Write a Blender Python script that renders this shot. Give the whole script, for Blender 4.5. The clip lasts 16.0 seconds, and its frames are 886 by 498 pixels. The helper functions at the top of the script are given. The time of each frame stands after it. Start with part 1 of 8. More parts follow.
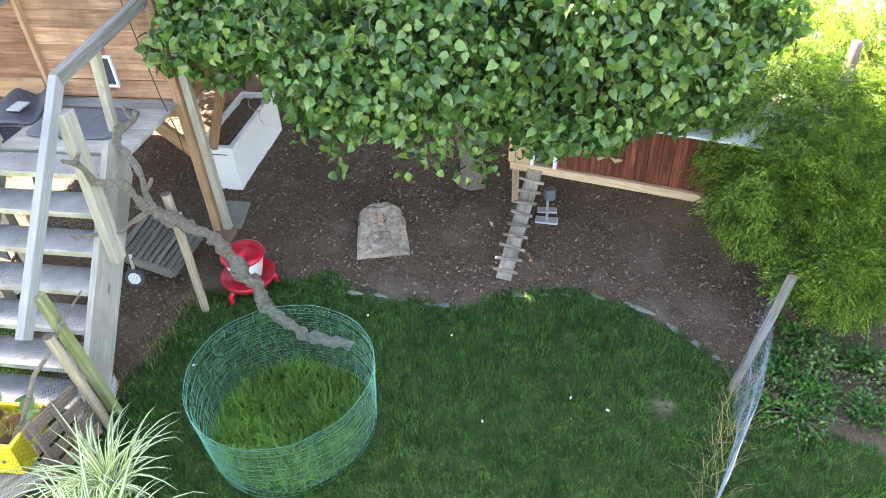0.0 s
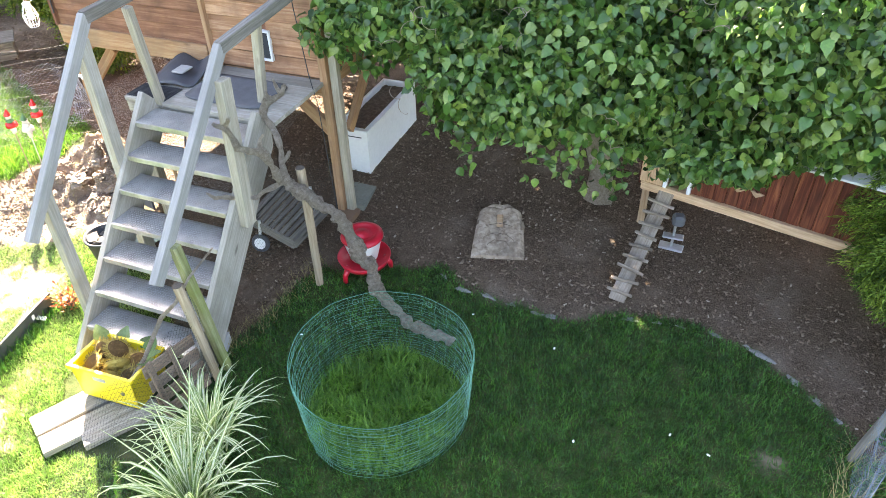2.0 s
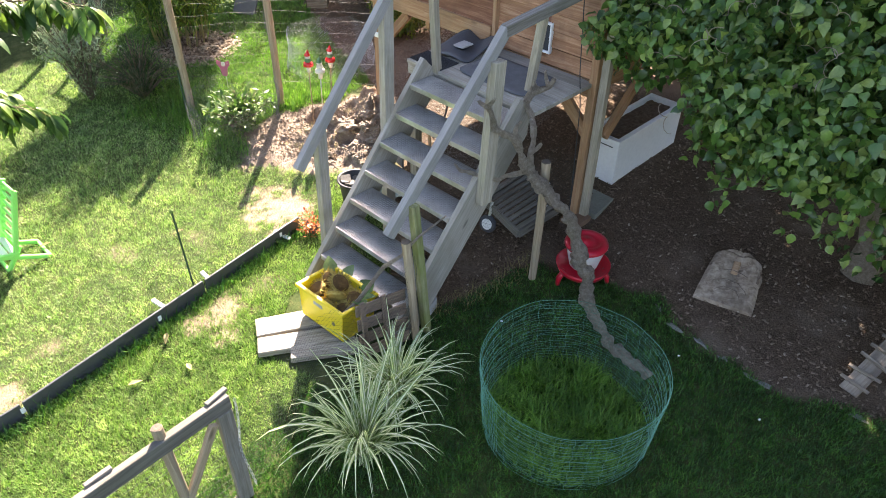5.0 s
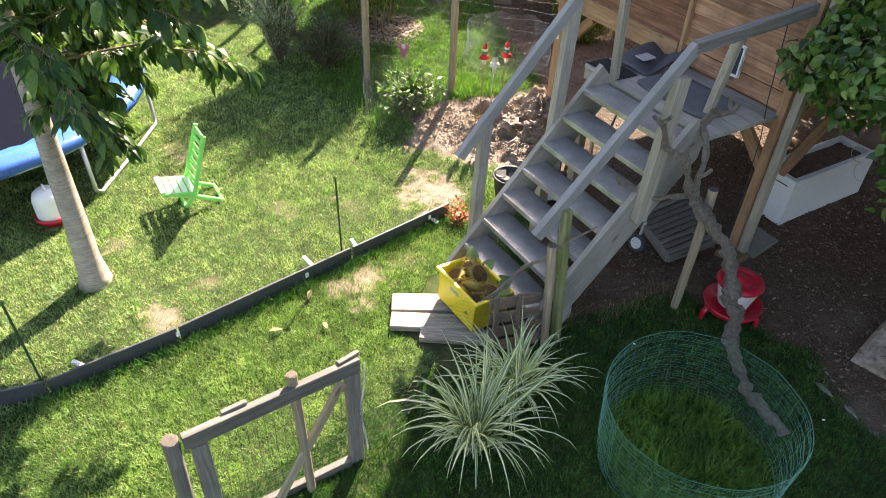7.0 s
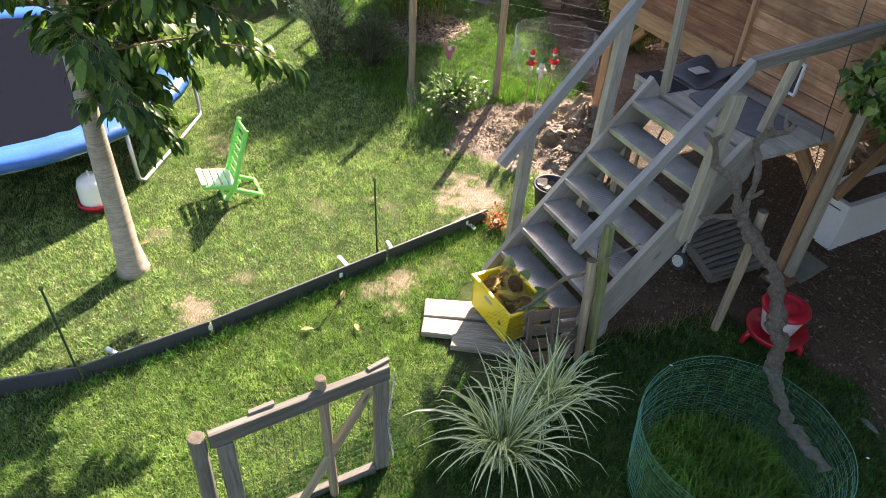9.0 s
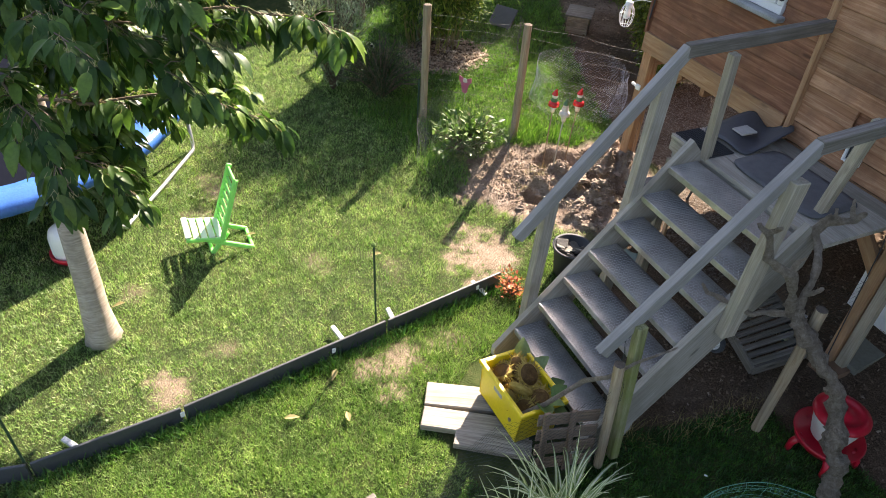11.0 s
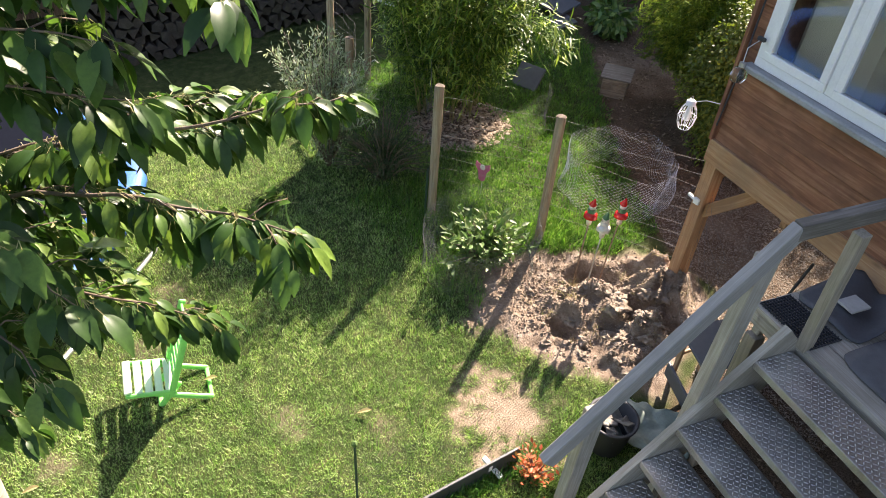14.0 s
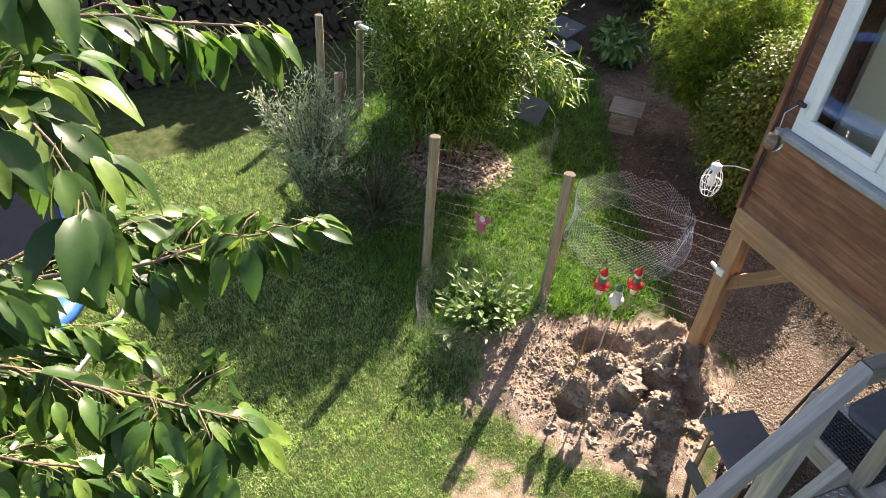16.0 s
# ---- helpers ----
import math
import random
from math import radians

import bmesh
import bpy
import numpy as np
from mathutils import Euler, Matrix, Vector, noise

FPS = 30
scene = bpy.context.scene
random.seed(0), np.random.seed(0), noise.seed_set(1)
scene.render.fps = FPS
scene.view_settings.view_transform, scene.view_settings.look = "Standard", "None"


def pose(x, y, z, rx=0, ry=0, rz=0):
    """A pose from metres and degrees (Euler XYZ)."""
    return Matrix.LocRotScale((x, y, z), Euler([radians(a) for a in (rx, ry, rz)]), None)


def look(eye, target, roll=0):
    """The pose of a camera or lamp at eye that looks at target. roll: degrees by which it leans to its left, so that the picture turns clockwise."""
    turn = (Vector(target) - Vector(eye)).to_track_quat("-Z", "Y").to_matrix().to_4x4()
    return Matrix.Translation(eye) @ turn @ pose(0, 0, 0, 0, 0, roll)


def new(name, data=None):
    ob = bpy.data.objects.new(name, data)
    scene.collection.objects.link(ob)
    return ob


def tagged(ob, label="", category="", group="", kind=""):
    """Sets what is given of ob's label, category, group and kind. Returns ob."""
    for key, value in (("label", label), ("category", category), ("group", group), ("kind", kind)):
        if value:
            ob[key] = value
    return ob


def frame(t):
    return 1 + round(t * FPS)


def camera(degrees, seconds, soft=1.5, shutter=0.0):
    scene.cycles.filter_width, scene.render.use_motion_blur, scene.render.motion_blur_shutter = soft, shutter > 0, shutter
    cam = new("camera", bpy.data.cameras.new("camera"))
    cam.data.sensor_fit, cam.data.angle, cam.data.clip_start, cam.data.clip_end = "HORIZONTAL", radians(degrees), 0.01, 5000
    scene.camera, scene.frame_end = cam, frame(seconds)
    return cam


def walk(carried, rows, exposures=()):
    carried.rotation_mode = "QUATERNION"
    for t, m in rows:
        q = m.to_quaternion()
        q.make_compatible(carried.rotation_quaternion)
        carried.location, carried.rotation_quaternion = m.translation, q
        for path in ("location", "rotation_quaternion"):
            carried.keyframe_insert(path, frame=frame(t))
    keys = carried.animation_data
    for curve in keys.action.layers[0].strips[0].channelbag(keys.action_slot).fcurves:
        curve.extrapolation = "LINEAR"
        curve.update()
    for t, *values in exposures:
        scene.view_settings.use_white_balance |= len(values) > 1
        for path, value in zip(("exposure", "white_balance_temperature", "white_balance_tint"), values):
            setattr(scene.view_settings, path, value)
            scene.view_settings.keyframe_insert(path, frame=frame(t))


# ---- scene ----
cam = camera(64.6, 16.0, soft=0.9)
METRES, EYE, TILT, LEAN, TURN = 3.6, 3.9, 0.0, 0.0, 0.0
ROWS = [
    (0.0, 0.0, 0.0, 0.0, -1.97, -38.64, 2.47),
    (0.5, -0.002, 0.004, -0.0016, 1.34, -38.45, 2.18),
    (1.0, -0.0052, 0.0059, -0.0031, 4.4, -38.27, 1.88),
    (1.5, -0.0071, 0.0076, -0.0034, 7.11, -38.22, 1.66),
    (2.0, -0.0098, 0.0082, -0.0032, 10.44, -38.13, 1.38),
    (2.5, -0.0142, 0.0068, -0.0031, 14.16, -38.03, 1.07),
    (3.0, -0.018, 0.0016, -0.0042, 18.37, -37.95, 0.68),
    (5.5, -0.0342, 0.0018, -0.0091, 37.6, -37.99, -1.16),
    (6.0, -0.0378, -0.0027, -0.0091, 41.48, -38.06, -1.55),
    (6.5, -0.041, -0.0092, -0.0113, 45.0, -38.15, -1.89),
    (7.0, -0.0427, -0.0175, -0.0136, 48.73, -38.27, -2.27),
    (7.5, -0.0422, -0.0224, -0.0141, 51.22, -38.38, -2.56),
    (8.0, -0.0418, -0.0262, -0.0155, 52.31, -38.44, -2.76),
    (8.5, -0.0468, -0.0225, -0.0164, 52.62, -38.46, -2.92),
    (11.0, -0.2463, 0.1476, -0.0031, 54.77, -38.72, -3.49),
    (11.5, -0.3011, 0.1898, -0.0006, 55.73, -38.75, -3.6),
    (12.0, -0.3618, 0.2372, 0.0027, 56.34, -38.74, -3.72),
    (12.5, -0.4201, 0.2821, 0.0063, 56.54, -38.7, -3.81),
    (13.0, -0.4835, 0.3303, 0.0099, 56.6, -38.68, -3.84),
    (13.5, -0.5451, 0.3687, 0.013, 56.62, -38.66, -3.91),
    (14.0, -0.6104, 0.4134, 0.0177, 56.69, -38.63, -4.01),
    (14.5, -0.671, 0.4571, 0.0224, 56.75, -38.6, -4.09),
    (15.0, -0.7316, 0.5016, 0.0294, 56.78, -38.58, -4.11),
    (15.5, -0.7664, 0.5265, 0.0328, 56.82, -38.58, -4.15),
    (16.0, -0.7764, 0.5325, 0.0325, 56.83, -38.55, -4.22),
]
EXPOSURES = [(0.0, 4.44, 7550, 18), (1.5, 4.22, 7500, 18), (3.0, 3.72, 7300, 19), (5.5, 2.88, 7200, 20), (7.0, 2.6, 7200, 20), (8.5, 2.4, 7200, 20), (11.0, 2.25, 7200, 20), (12.5, 2.2, 7200, 20), (16.0, 2.27, 7200, 20)]
walk(cam, [(t, pose(0, 0, EYE, TILT, LEAN, TURN) @ pose(METRES * x, METRES * y, METRES * z, 90 + pitch, roll, yaw)) for t, x, y, z, yaw, pitch, roll in ROWS], EXPOSURES)

# ---- light: afternoon sun from behind the shed, clear sky ----
SUN_ELEV, SUN_TURN = radians(37.8), math.atan2(-0.523, 0.852)
world = bpy.data.worlds.new("sky")
scene.world = world
world.use_nodes = True
wn = world.node_tree
sky = wn.nodes.new("ShaderNodeTexSky")
sky.sky_type, sky.sun_disc = "NISHITA", False
sky.sun_elevation, sky.sun_rotation = SUN_ELEV, SUN_TURN
sky.air_density, sky.dust_density = 1.0, 1.5
wn.nodes["Background"].inputs["Strength"].default_value = 0.076
wn.links.new(sky.outputs[0], wn.nodes["Background"].inputs["Color"])
sun_data = bpy.data.lights.new("sun", "SUN")
sun_data.energy, sun_data.angle, sun_data.color = 5.0, radians(0.53), (1.0, 0.93, 0.82)
sun = new("sun", sun_data)
sun.matrix_world = look((-5.23 * 4, 8.52 * 4, 7.76 * 4), (0, 0, 0))


# ---- materials ----
def nodes_of(name):
    m = bpy.data.materials.new(name)
    m.use_nodes = True
    nt = m.node_tree
    return m, nt, nt.nodes["Principled BSDF"]


def ramp(nt, fac, stops):
    r = nt.nodes.new("ShaderNodeValToRGB")
    el = r.color_ramp.elements
    while len(el) < len(stops):
        el.new(0.5)
    for e, (p, c) in zip(el, stops):
        e.position, e.color = p, (*c, 1)
    nt.links.new(fac, r.inputs[0])
    return r.outputs[0]


def coords(nt, stretch=(1, 1, 1), space="Object", by_object=True):
    tc = nt.nodes.new("ShaderNodeTexCoord")
    mp = nt.nodes.new("ShaderNodeMapping")
    mp.inputs["Scale"].default_value = stretch
    nt.links.new(tc.outputs[space], mp.inputs[0])
    if not by_object:
        return mp.outputs[0]
    info = nt.nodes.new("ShaderNodeObjectInfo")
    mul = nt.nodes.new("ShaderNodeMath")
    mul.operation = "MULTIPLY"
    mul.inputs[1].default_value = 37.0
    nt.links.new(info.outputs["Random"], mul.inputs[0])
    nt.links.new(mul.outputs[0], mp.inputs["Location"])
    return mp.outputs[0]


def noise_of(nt, vec, scale, detail=4.0, rough=0.6, distortion=0.0):
    n = nt.nodes.new("ShaderNodeTexNoise")
    n.inputs["Scale"].default_value, n.inputs["Detail"].default_value = scale, detail
    n.inputs["Roughness"].default_value, n.inputs["Distortion"].default_value = rough, distortion
    nt.links.new(vec, n.inputs["Vector"])
    return n.outputs["Fac"]


def mix(nt, fac, a, b, how="MIX"):
    n = nt.nodes.new("ShaderNodeMix")
    n.data_type, n.blend_type = "RGBA", how
    for sock, val in ((n.inputs[0], fac), (n.inputs[6], a), (n.inputs[7], b)):
        if isinstance(val, (int, float)):
            sock.default_value = val
        elif isinstance(val, tuple):
            sock.default_value = (*val, 1)
        else:
            nt.links.new(val, sock)
    return n.outputs[2]


def bump(nt, bsdf, height, strength, distance):
    b = nt.nodes.new("ShaderNodeBump")
    b.inputs["Strength"].default_value, b.inputs["Distance"].default_value = strength, distance
    nt.links.new(height, b.inputs["Height"])
    nt.links.new(b.outputs[0], bsdf.inputs["Normal"])


def island(nt, by="island"):
    if by == "object":
        return nt.nodes.new("ShaderNodeObjectInfo").outputs["Random"]
    return nt.nodes.new("ShaderNodeNewGeometry").outputs["Random Per Island"]


def plain(name, color, rough=0.5, metal=0.0, vary=0.25, scale=14.0, relief=0.15, spec=0.5):
    """Paint, plastic, metal: one colour, with soiling at two scales and a fine relief."""
    m, nt, b = nodes_of(name)
    v = coords(nt)
    big, fine = noise_of(nt, v, scale * 0.25, 3), noise_of(nt, v, scale * 5, 4)
    dark = tuple(c * (1 - vary) for c in color)
    lit = tuple(min(0.9, c * (1 + vary * 0.35)) for c in color)
    c1 = ramp(nt, big, [(0.3, dark), (0.62, color)])
    c2 = ramp(nt, fine, [(0.3, dark), (0.6, color), (0.8, lit)])
    nt.links.new(mix(nt, 0.45, c1, c2), b.inputs["Base Color"])
    b.inputs["Roughness"].default_value, b.inputs["Metallic"].default_value = rough, metal
    b.inputs["Specular IOR Level"].default_value = spec
    bump(nt, b, fine, relief, 0.004)
    return m


def wood(name, tones, stain=(0.2, 0.2, 0.18), stain_amount=0.3, rough=0.75, stretch=(1.2, 22, 22), knots=True, spread=(0.76, 1.16)):
    """Sawn timber with the grain along the local x axis."""
    m, nt, b = nodes_of(name)
    v = coords(nt, stretch)
    w = coords(nt)
    grain = noise_of(nt, v, 2.2, 6, 0.65, 0.6)
    col = ramp(nt, grain, [(0.28, tones[0]), (0.48, tones[1]), (0.68, tones[2])])
    weather = noise_of(nt, w, 3.2, 5, 0.6)
    fac = ramp(nt, weather, [(0.42, (0, 0, 0)), (0.68, (stain_amount,) * 3)])
    col = mix(nt, fac, col, stain)
    if knots:
        vor = nt.nodes.new("ShaderNodeTexVoronoi")
        vor.inputs["Scale"].default_value = 1.0
        nt.links.new(coords(nt, (2.2, 7, 7)), vor.inputs["Vector"])
        kf = ramp(nt, vor.outputs["Distance"], [(0.05, (0.75, 0.75, 0.75)), (0.13, (0, 0, 0))])
        col = mix(nt, kf, col, tuple(c * 0.45 for c in tones[0]))
    tone = nt.nodes.new("ShaderNodeMapRange")
    tone.inputs[3].default_value, tone.inputs[4].default_value = spread
    nt.links.new(island(nt, "object"), tone.inputs[0])
    comb = nt.nodes.new("ShaderNodeCombineColor")
    for i in range(3):
        nt.links.new(tone.outputs[0], comb.inputs[i])
    col = mix(nt, 1.0, col, comb.outputs[0], "MULTIPLY")
    nt.links.new(col, b.inputs["Base Color"])
    b.inputs["Roughness"].default_value, b.inputs["Specular IOR Level"].default_value = rough, 0.3
    bump(nt, b, grain, 0.45, 0.004)
    return m


def leafy(name, tones, rough=0.5, through_light=0.35, spec=0.4, dry=None):
    """Leaves: a tone for each, gloss, and light that comes through."""
    m, nt, b = nodes_of(name)
    col = ramp(nt, island(nt), [(i / (len(tones) - 1), t) for i, t in enumerate(tones)])
    fine = noise_of(nt, coords(nt, by_object=False), 60, 3)
    col = mix(nt, ramp(nt, fine, [(0.35, (0, 0, 0)), (0.7, (0.3, 0.3, 0.3))]), col, tuple(c * 0.6 for c in tones[0]))
    clump = noise_of(nt, coords(nt, by_object=False), 4.5, 3)
    col = mix(nt, 1.0, col, ramp(nt, clump, [(0.3, (0.72, 0.74, 0.78)), (0.7, (1.34, 1.28, 1.15))]), "MULTIPLY")
    if dry:
        wide = noise_of(nt, coords(nt, by_object=False), 1.5, 4, 0.65)
        col = mix(nt, 1.0, col, ramp(nt, wide, [(0.34, (0.72, 0.80, 0.74)), (0.66, (1.22, 1.14, 1.18))]), "MULTIPLY")
        w = coords(nt, by_object=False)
        spots, patches = noise_of(nt, w, 9.0, 4, 0.6), noise_of(nt, w, 2.2, 5, 0.6)
        both = nt.nodes.new("ShaderNodeMath")
        nt.links.new(spots, both.inputs[0])
        nt.links.new(patches, both.inputs[1])
        col = mix(nt, ramp(nt, both.outputs[0], [(1.0, (0, 0, 0)), (1.23, (0.62,) * 3)]), col, dry)
        col = mix(nt, ramp(nt, spots, [(0.36, (0.6,) * 3), (0.52, (0, 0, 0))]), col, tuple(c * 0.6 for c in tones[1]))
    nt.links.new(col, b.inputs["Base Color"])
    b.inputs["Roughness"].default_value, b.inputs["Specular IOR Level"].default_value = rough, spec
    tr = nt.nodes.new("ShaderNodeBsdfTranslucent")
    nt.links.new(mix(nt, 1.0, col, (1.0, 1.05, 0.68), "MULTIPLY"), tr.inputs["Color"])
    ms = nt.nodes.new("ShaderNodeMixShader")
    ms.inputs[0].default_value = through_light
    nt.links.new(b.outputs[0], ms.inputs[1])
    nt.links.new(tr.outputs[0], ms.inputs[2])
    nt.links.new(ms.outputs[0], nt.nodes["Material Output"].inputs["Surface"])
    return m


def speckled(name, tones, rough=0.9, scale=9.0, relief=0.5, depth=0.01):
    """Earth, bark, stone: noise at two scales and a tone for each loose piece."""
    m, nt, b = nodes_of(name)
    v = coords(nt, by_object=False)
    a, f = noise_of(nt, v, scale, 6, 0.65), noise_of(nt, v, scale * 9, 4, 0.7)
    col = ramp(nt, a, [(0.3, tones[0]), (0.5, tones[1]), (0.7, tones[2])])
    col = mix(nt, 0.4, col, ramp(nt, f, [(0.3, tones[0]), (0.55, tones[1]), (0.75, tones[2])]))
    col = mix(nt, 0.35, col, ramp(nt, island(nt), [(0, tones[0]), (0.5, tones[1]), (1, tones[2])]))
    nt.links.new(col, b.inputs["Base Color"])
    b.inputs["Roughness"].default_value, b.inputs["Specular IOR Level"].default_value = rough, 0.25
    h2 = nt.nodes.new("ShaderNodeMath")
    nt.links.new(a, h2.inputs[0])
    nt.links.new(f, h2.inputs[1])
    bump(nt, b, h2.outputs[0], relief, depth)
    return m


def ground_material():
    """Turf, bark mulch, dug earth and dry sand, laid out by three fields on the sheet."""
    m, nt, b = nodes_of("ground_cover")
    v = coords(nt, space="Object", by_object=False)

    def field(name):
        a = nt.nodes.new("ShaderNodeAttribute")
        a.attribute_name = name
        return a.outputs["Fac"]

    mid, fine, coarse = noise_of(nt, v, 9, 5, 0.65), noise_of(nt, v, 90, 4, 0.7), noise_of(nt, v, 1.6, 4)
    turf = ramp(nt, mid, [(0.3, (0.022, 0.038, 0.010)), (0.5, (0.048, 0.07, 0.02)), (0.74, (0.11, 0.105, 0.045))])
    turf = mix(nt, ramp(nt, fine, [(0.35, (0.5,) * 3), (0.6, (0, 0, 0))]), turf, (0.022, 0.03, 0.010))
    mulch = ramp(nt, fine, [(0.3, (0.026, 0.017, 0.010)), (0.5, (0.085, 0.057, 0.037)), (0.72, (0.22, 0.165, 0.115))])
    mulch = mix(nt, ramp(nt, mid, [(0.4, (0, 0, 0)), (0.7, (0.4,) * 3)]), mulch, (0.16, 0.112, 0.076))
    mulch = mix(nt, ramp(nt, coarse, [(0.5, (0, 0, 0)), (0.66, (0.5,) * 3)]), mulch, (0.215, 0.165, 0.122))
    earth = ramp(nt, mid, [(0.3, (0.13, 0.095, 0.07)), (0.5, (0.25, 0.195, 0.15)), (0.7, (0.42, 0.35, 0.285))])
    earth = mix(nt, ramp(nt, fine, [(0.35, (0.5,) * 3), (0.6, (0, 0, 0))]), earth, (0.15, 0.10, 0.065))
    sand = ramp(nt, mix(nt, 0.5, fine, mid), [(0.3, (0.19, 0.138, 0.098)), (0.5, (0.29, 0.22, 0.16)), (0.72, (0.40, 0.325, 0.25))])
    col = mix(nt, field("mulch"), turf, mulch)
    col = mix(nt, field("earth"), col, earth)
    col = mix(nt, field("sand"), col, sand)
    nt.links.new(col, b.inputs["Base Color"])
    b.inputs["Roughness"].default_value, b.inputs["Specular IOR Level"].default_value = 0.95, 0.15
    h2 = nt.nodes.new("ShaderNodeMath")
    nt.links.new(mid, h2.inputs[0])
    nt.links.new(fine, h2.inputs[1])
    bump(nt, b, h2.outputs[0], 0.8, 0.02)
    return m


def checker_plate():
    """Galvanised tread plate: raised five-bar tears as relief."""
    m, nt, b = nodes_of("tread_plate")
    v = coords(nt, (1, 1, 1), by_object=False)
    waves = []
    for turn in (40, -40):
        mp = nt.nodes.new("ShaderNodeMapping")
        mp.inputs["Rotation"].default_value = (0, 0, radians(turn))
        nt.links.new(v, mp.inputs[0])
        w = nt.nodes.new("ShaderNodeTexWave")
        w.inputs["Scale"].default_value = 17.0
        w.bands_direction = "X"
        nt.links.new(mp.outputs[0], w.inputs["Vector"])
        waves.append(w.outputs["Color"])
    ch = nt.nodes.new("ShaderNodeTexChecker")
    ch.inputs["Scale"].default_value = 56.0
    nt.links.new(v, ch.inputs["Vector"])
    hgt = mix(nt, 0.5, mix(nt, ch.outputs["Fac"], waves[0], waves[1]), noise_of(nt, v, 120, 3))
    dirt = noise_of(nt, coords(nt), 6, 5)
    col = ramp(nt, dirt, [(0.3, (0.25, 0.24, 0.225)), (0.55, (0.40, 0.385, 0.36)), (0.75, (0.56, 0.545, 0.52))])
    col = mix(nt, ramp(nt, hgt, [(0.5, (0, 0, 0)), (0.85, (0.15,) * 3)]), col, (0.74, 0.72, 0.69))
    nt.links.new(col, b.inputs["Base Color"])
    b.inputs["Metallic"].default_value, b.inputs["Roughness"].default_value = 0.6, 0.3
    bump(nt, b, hgt, 0.15, 0.001)
    return m


def glass(name, tint=(0.9, 0.95, 0.95)):
    m, nt, b = nodes_of(name)
    b.inputs["Base Color"].default_value = (*tint, 1)
    b.inputs["Transmission Weight"].default_value, b.inputs["Roughness"].default_value = 1.0, 0.02
    b.inputs["IOR"].default_value = 1.45
    return m


GROUND = ground_material()
PLATE = checker_plate()
PLATE_WORN = plain("worn_bright_tread_bars", (0.47, 0.465, 0.45), 0.34, 0.6, 0.3, 20)
GATE_WOOD = wood("dull_grey_timber", [(0.09, 0.08, 0.066), (0.155, 0.14, 0.12), (0.23, 0.215, 0.19)], (0.08, 0.08, 0.06), 0.5)
GREY_WOOD = wood("weathered_grey_timber", [(0.27, 0.24, 0.20), (0.36, 0.33, 0.28), (0.46, 0.43, 0.375)], (0.20, 0.19, 0.145), 0.55, stretch=(1.5, 36, 36))
RAIL_WOOD = wood("pale_grey_timber", [(0.29, 0.275, 0.255), (0.36, 0.345, 0.325), (0.44, 0.425, 0.40)], (0.24, 0.235, 0.225), 0.5, knots=False, stretch=(1.5, 36, 36))
POST_WOOD = wood("rough_post_timber", [(0.24, 0.205, 0.155), (0.35, 0.305, 0.24), (0.47, 0.42, 0.34)], (0.24, 0.24, 0.17), 0.5, stretch=(1.5, 30, 30))
MOSSY_WOOD = wood("mossy_post_timber", [(0.11, 0.105, 0.055), (0.22, 0.215, 0.11), (0.36, 0.345, 0.21)], (0.16, 0.20, 0.045), 0.8)
CLAD = wood("reddish_cladding", [(0.15, 0.06, 0.033), (0.255, 0.112, 0.062), (0.38, 0.19, 0.112)], (0.10, 0.05, 0.033), 0.65, spread=(0.78, 1.14), stretch=(0.9, 16, 16))
CLAD_PALE = wood("orange_cladding", [(0.24, 0.105, 0.052), (0.38, 0.195, 0.106), (0.55, 0.33, 0.20)], (0.13, 0.068, 0.042), 0.7, spread=(0.8, 1.15), stretch=(0.9, 16, 16))
TAN_WOOD = wood("tan_frame_timber", [(0.24, 0.12, 0.058), (0.36, 0.20, 0.105), (0.47, 0.295, 0.17)], (0.19, 0.13, 0.085), 0.55, stretch=(1.0, 16, 16))
COOP_RED = wood("red_brown_boards", [(0.045, 0.010, 0.006), (0.125, 0.030, 0.015), (0.26, 0.085, 0.04)], (0.06, 0.02, 0.012), 0.6)
COOP_TAN = wood("bare_pine_boards", [(0.34, 0.20, 0.11), (0.50, 0.33, 0.20), (0.62, 0.44, 0.29)], (0.3, 0.2, 0.13), 0.4)
CRATE_WOOD = wood("brown_slat_timber", [(0.13, 0.08, 0.055), (0.24, 0.16, 0.11), (0.35, 0.25, 0.18)], (0.15, 0.12, 0.10), 0.5)
BOARD_PALE = wood("bleached_boards", [(0.13, 0.112, 0.086), (0.25, 0.225, 0.185), (0.37, 0.345, 0.295)], (0.15, 0.13, 0.095), 0.6)
ROUND_WOOD = wood("round_stake_timber", [(0.17, 0.12, 0.072), (0.27, 0.205, 0.135), (0.37, 0.30, 0.21)], (0.26, 0.23, 0.17), 0.5)
LOG_FACE = wood("split_log_face", [(0.12, 0.085, 0.058), (0.29, 0.225, 0.165), (0.44, 0.36, 0.275)], (0.14, 0.105, 0.075), 0.8, stretch=(9, 9, 9))
LOG_WOOD = wood("cut_log_timber", [(0.15, 0.115, 0.085), (0.27, 0.22, 0.17), (0.39, 0.335, 0.27)], (0.09, 0.07, 0.055), 0.8)
BARK = speckled("grey_vine_bark", [(0.07, 0.052, 0.038), (0.45, 0.37, 0.285), (0.80, 0.71, 0.59)], 0.9, 38, 1.0, 0.05)


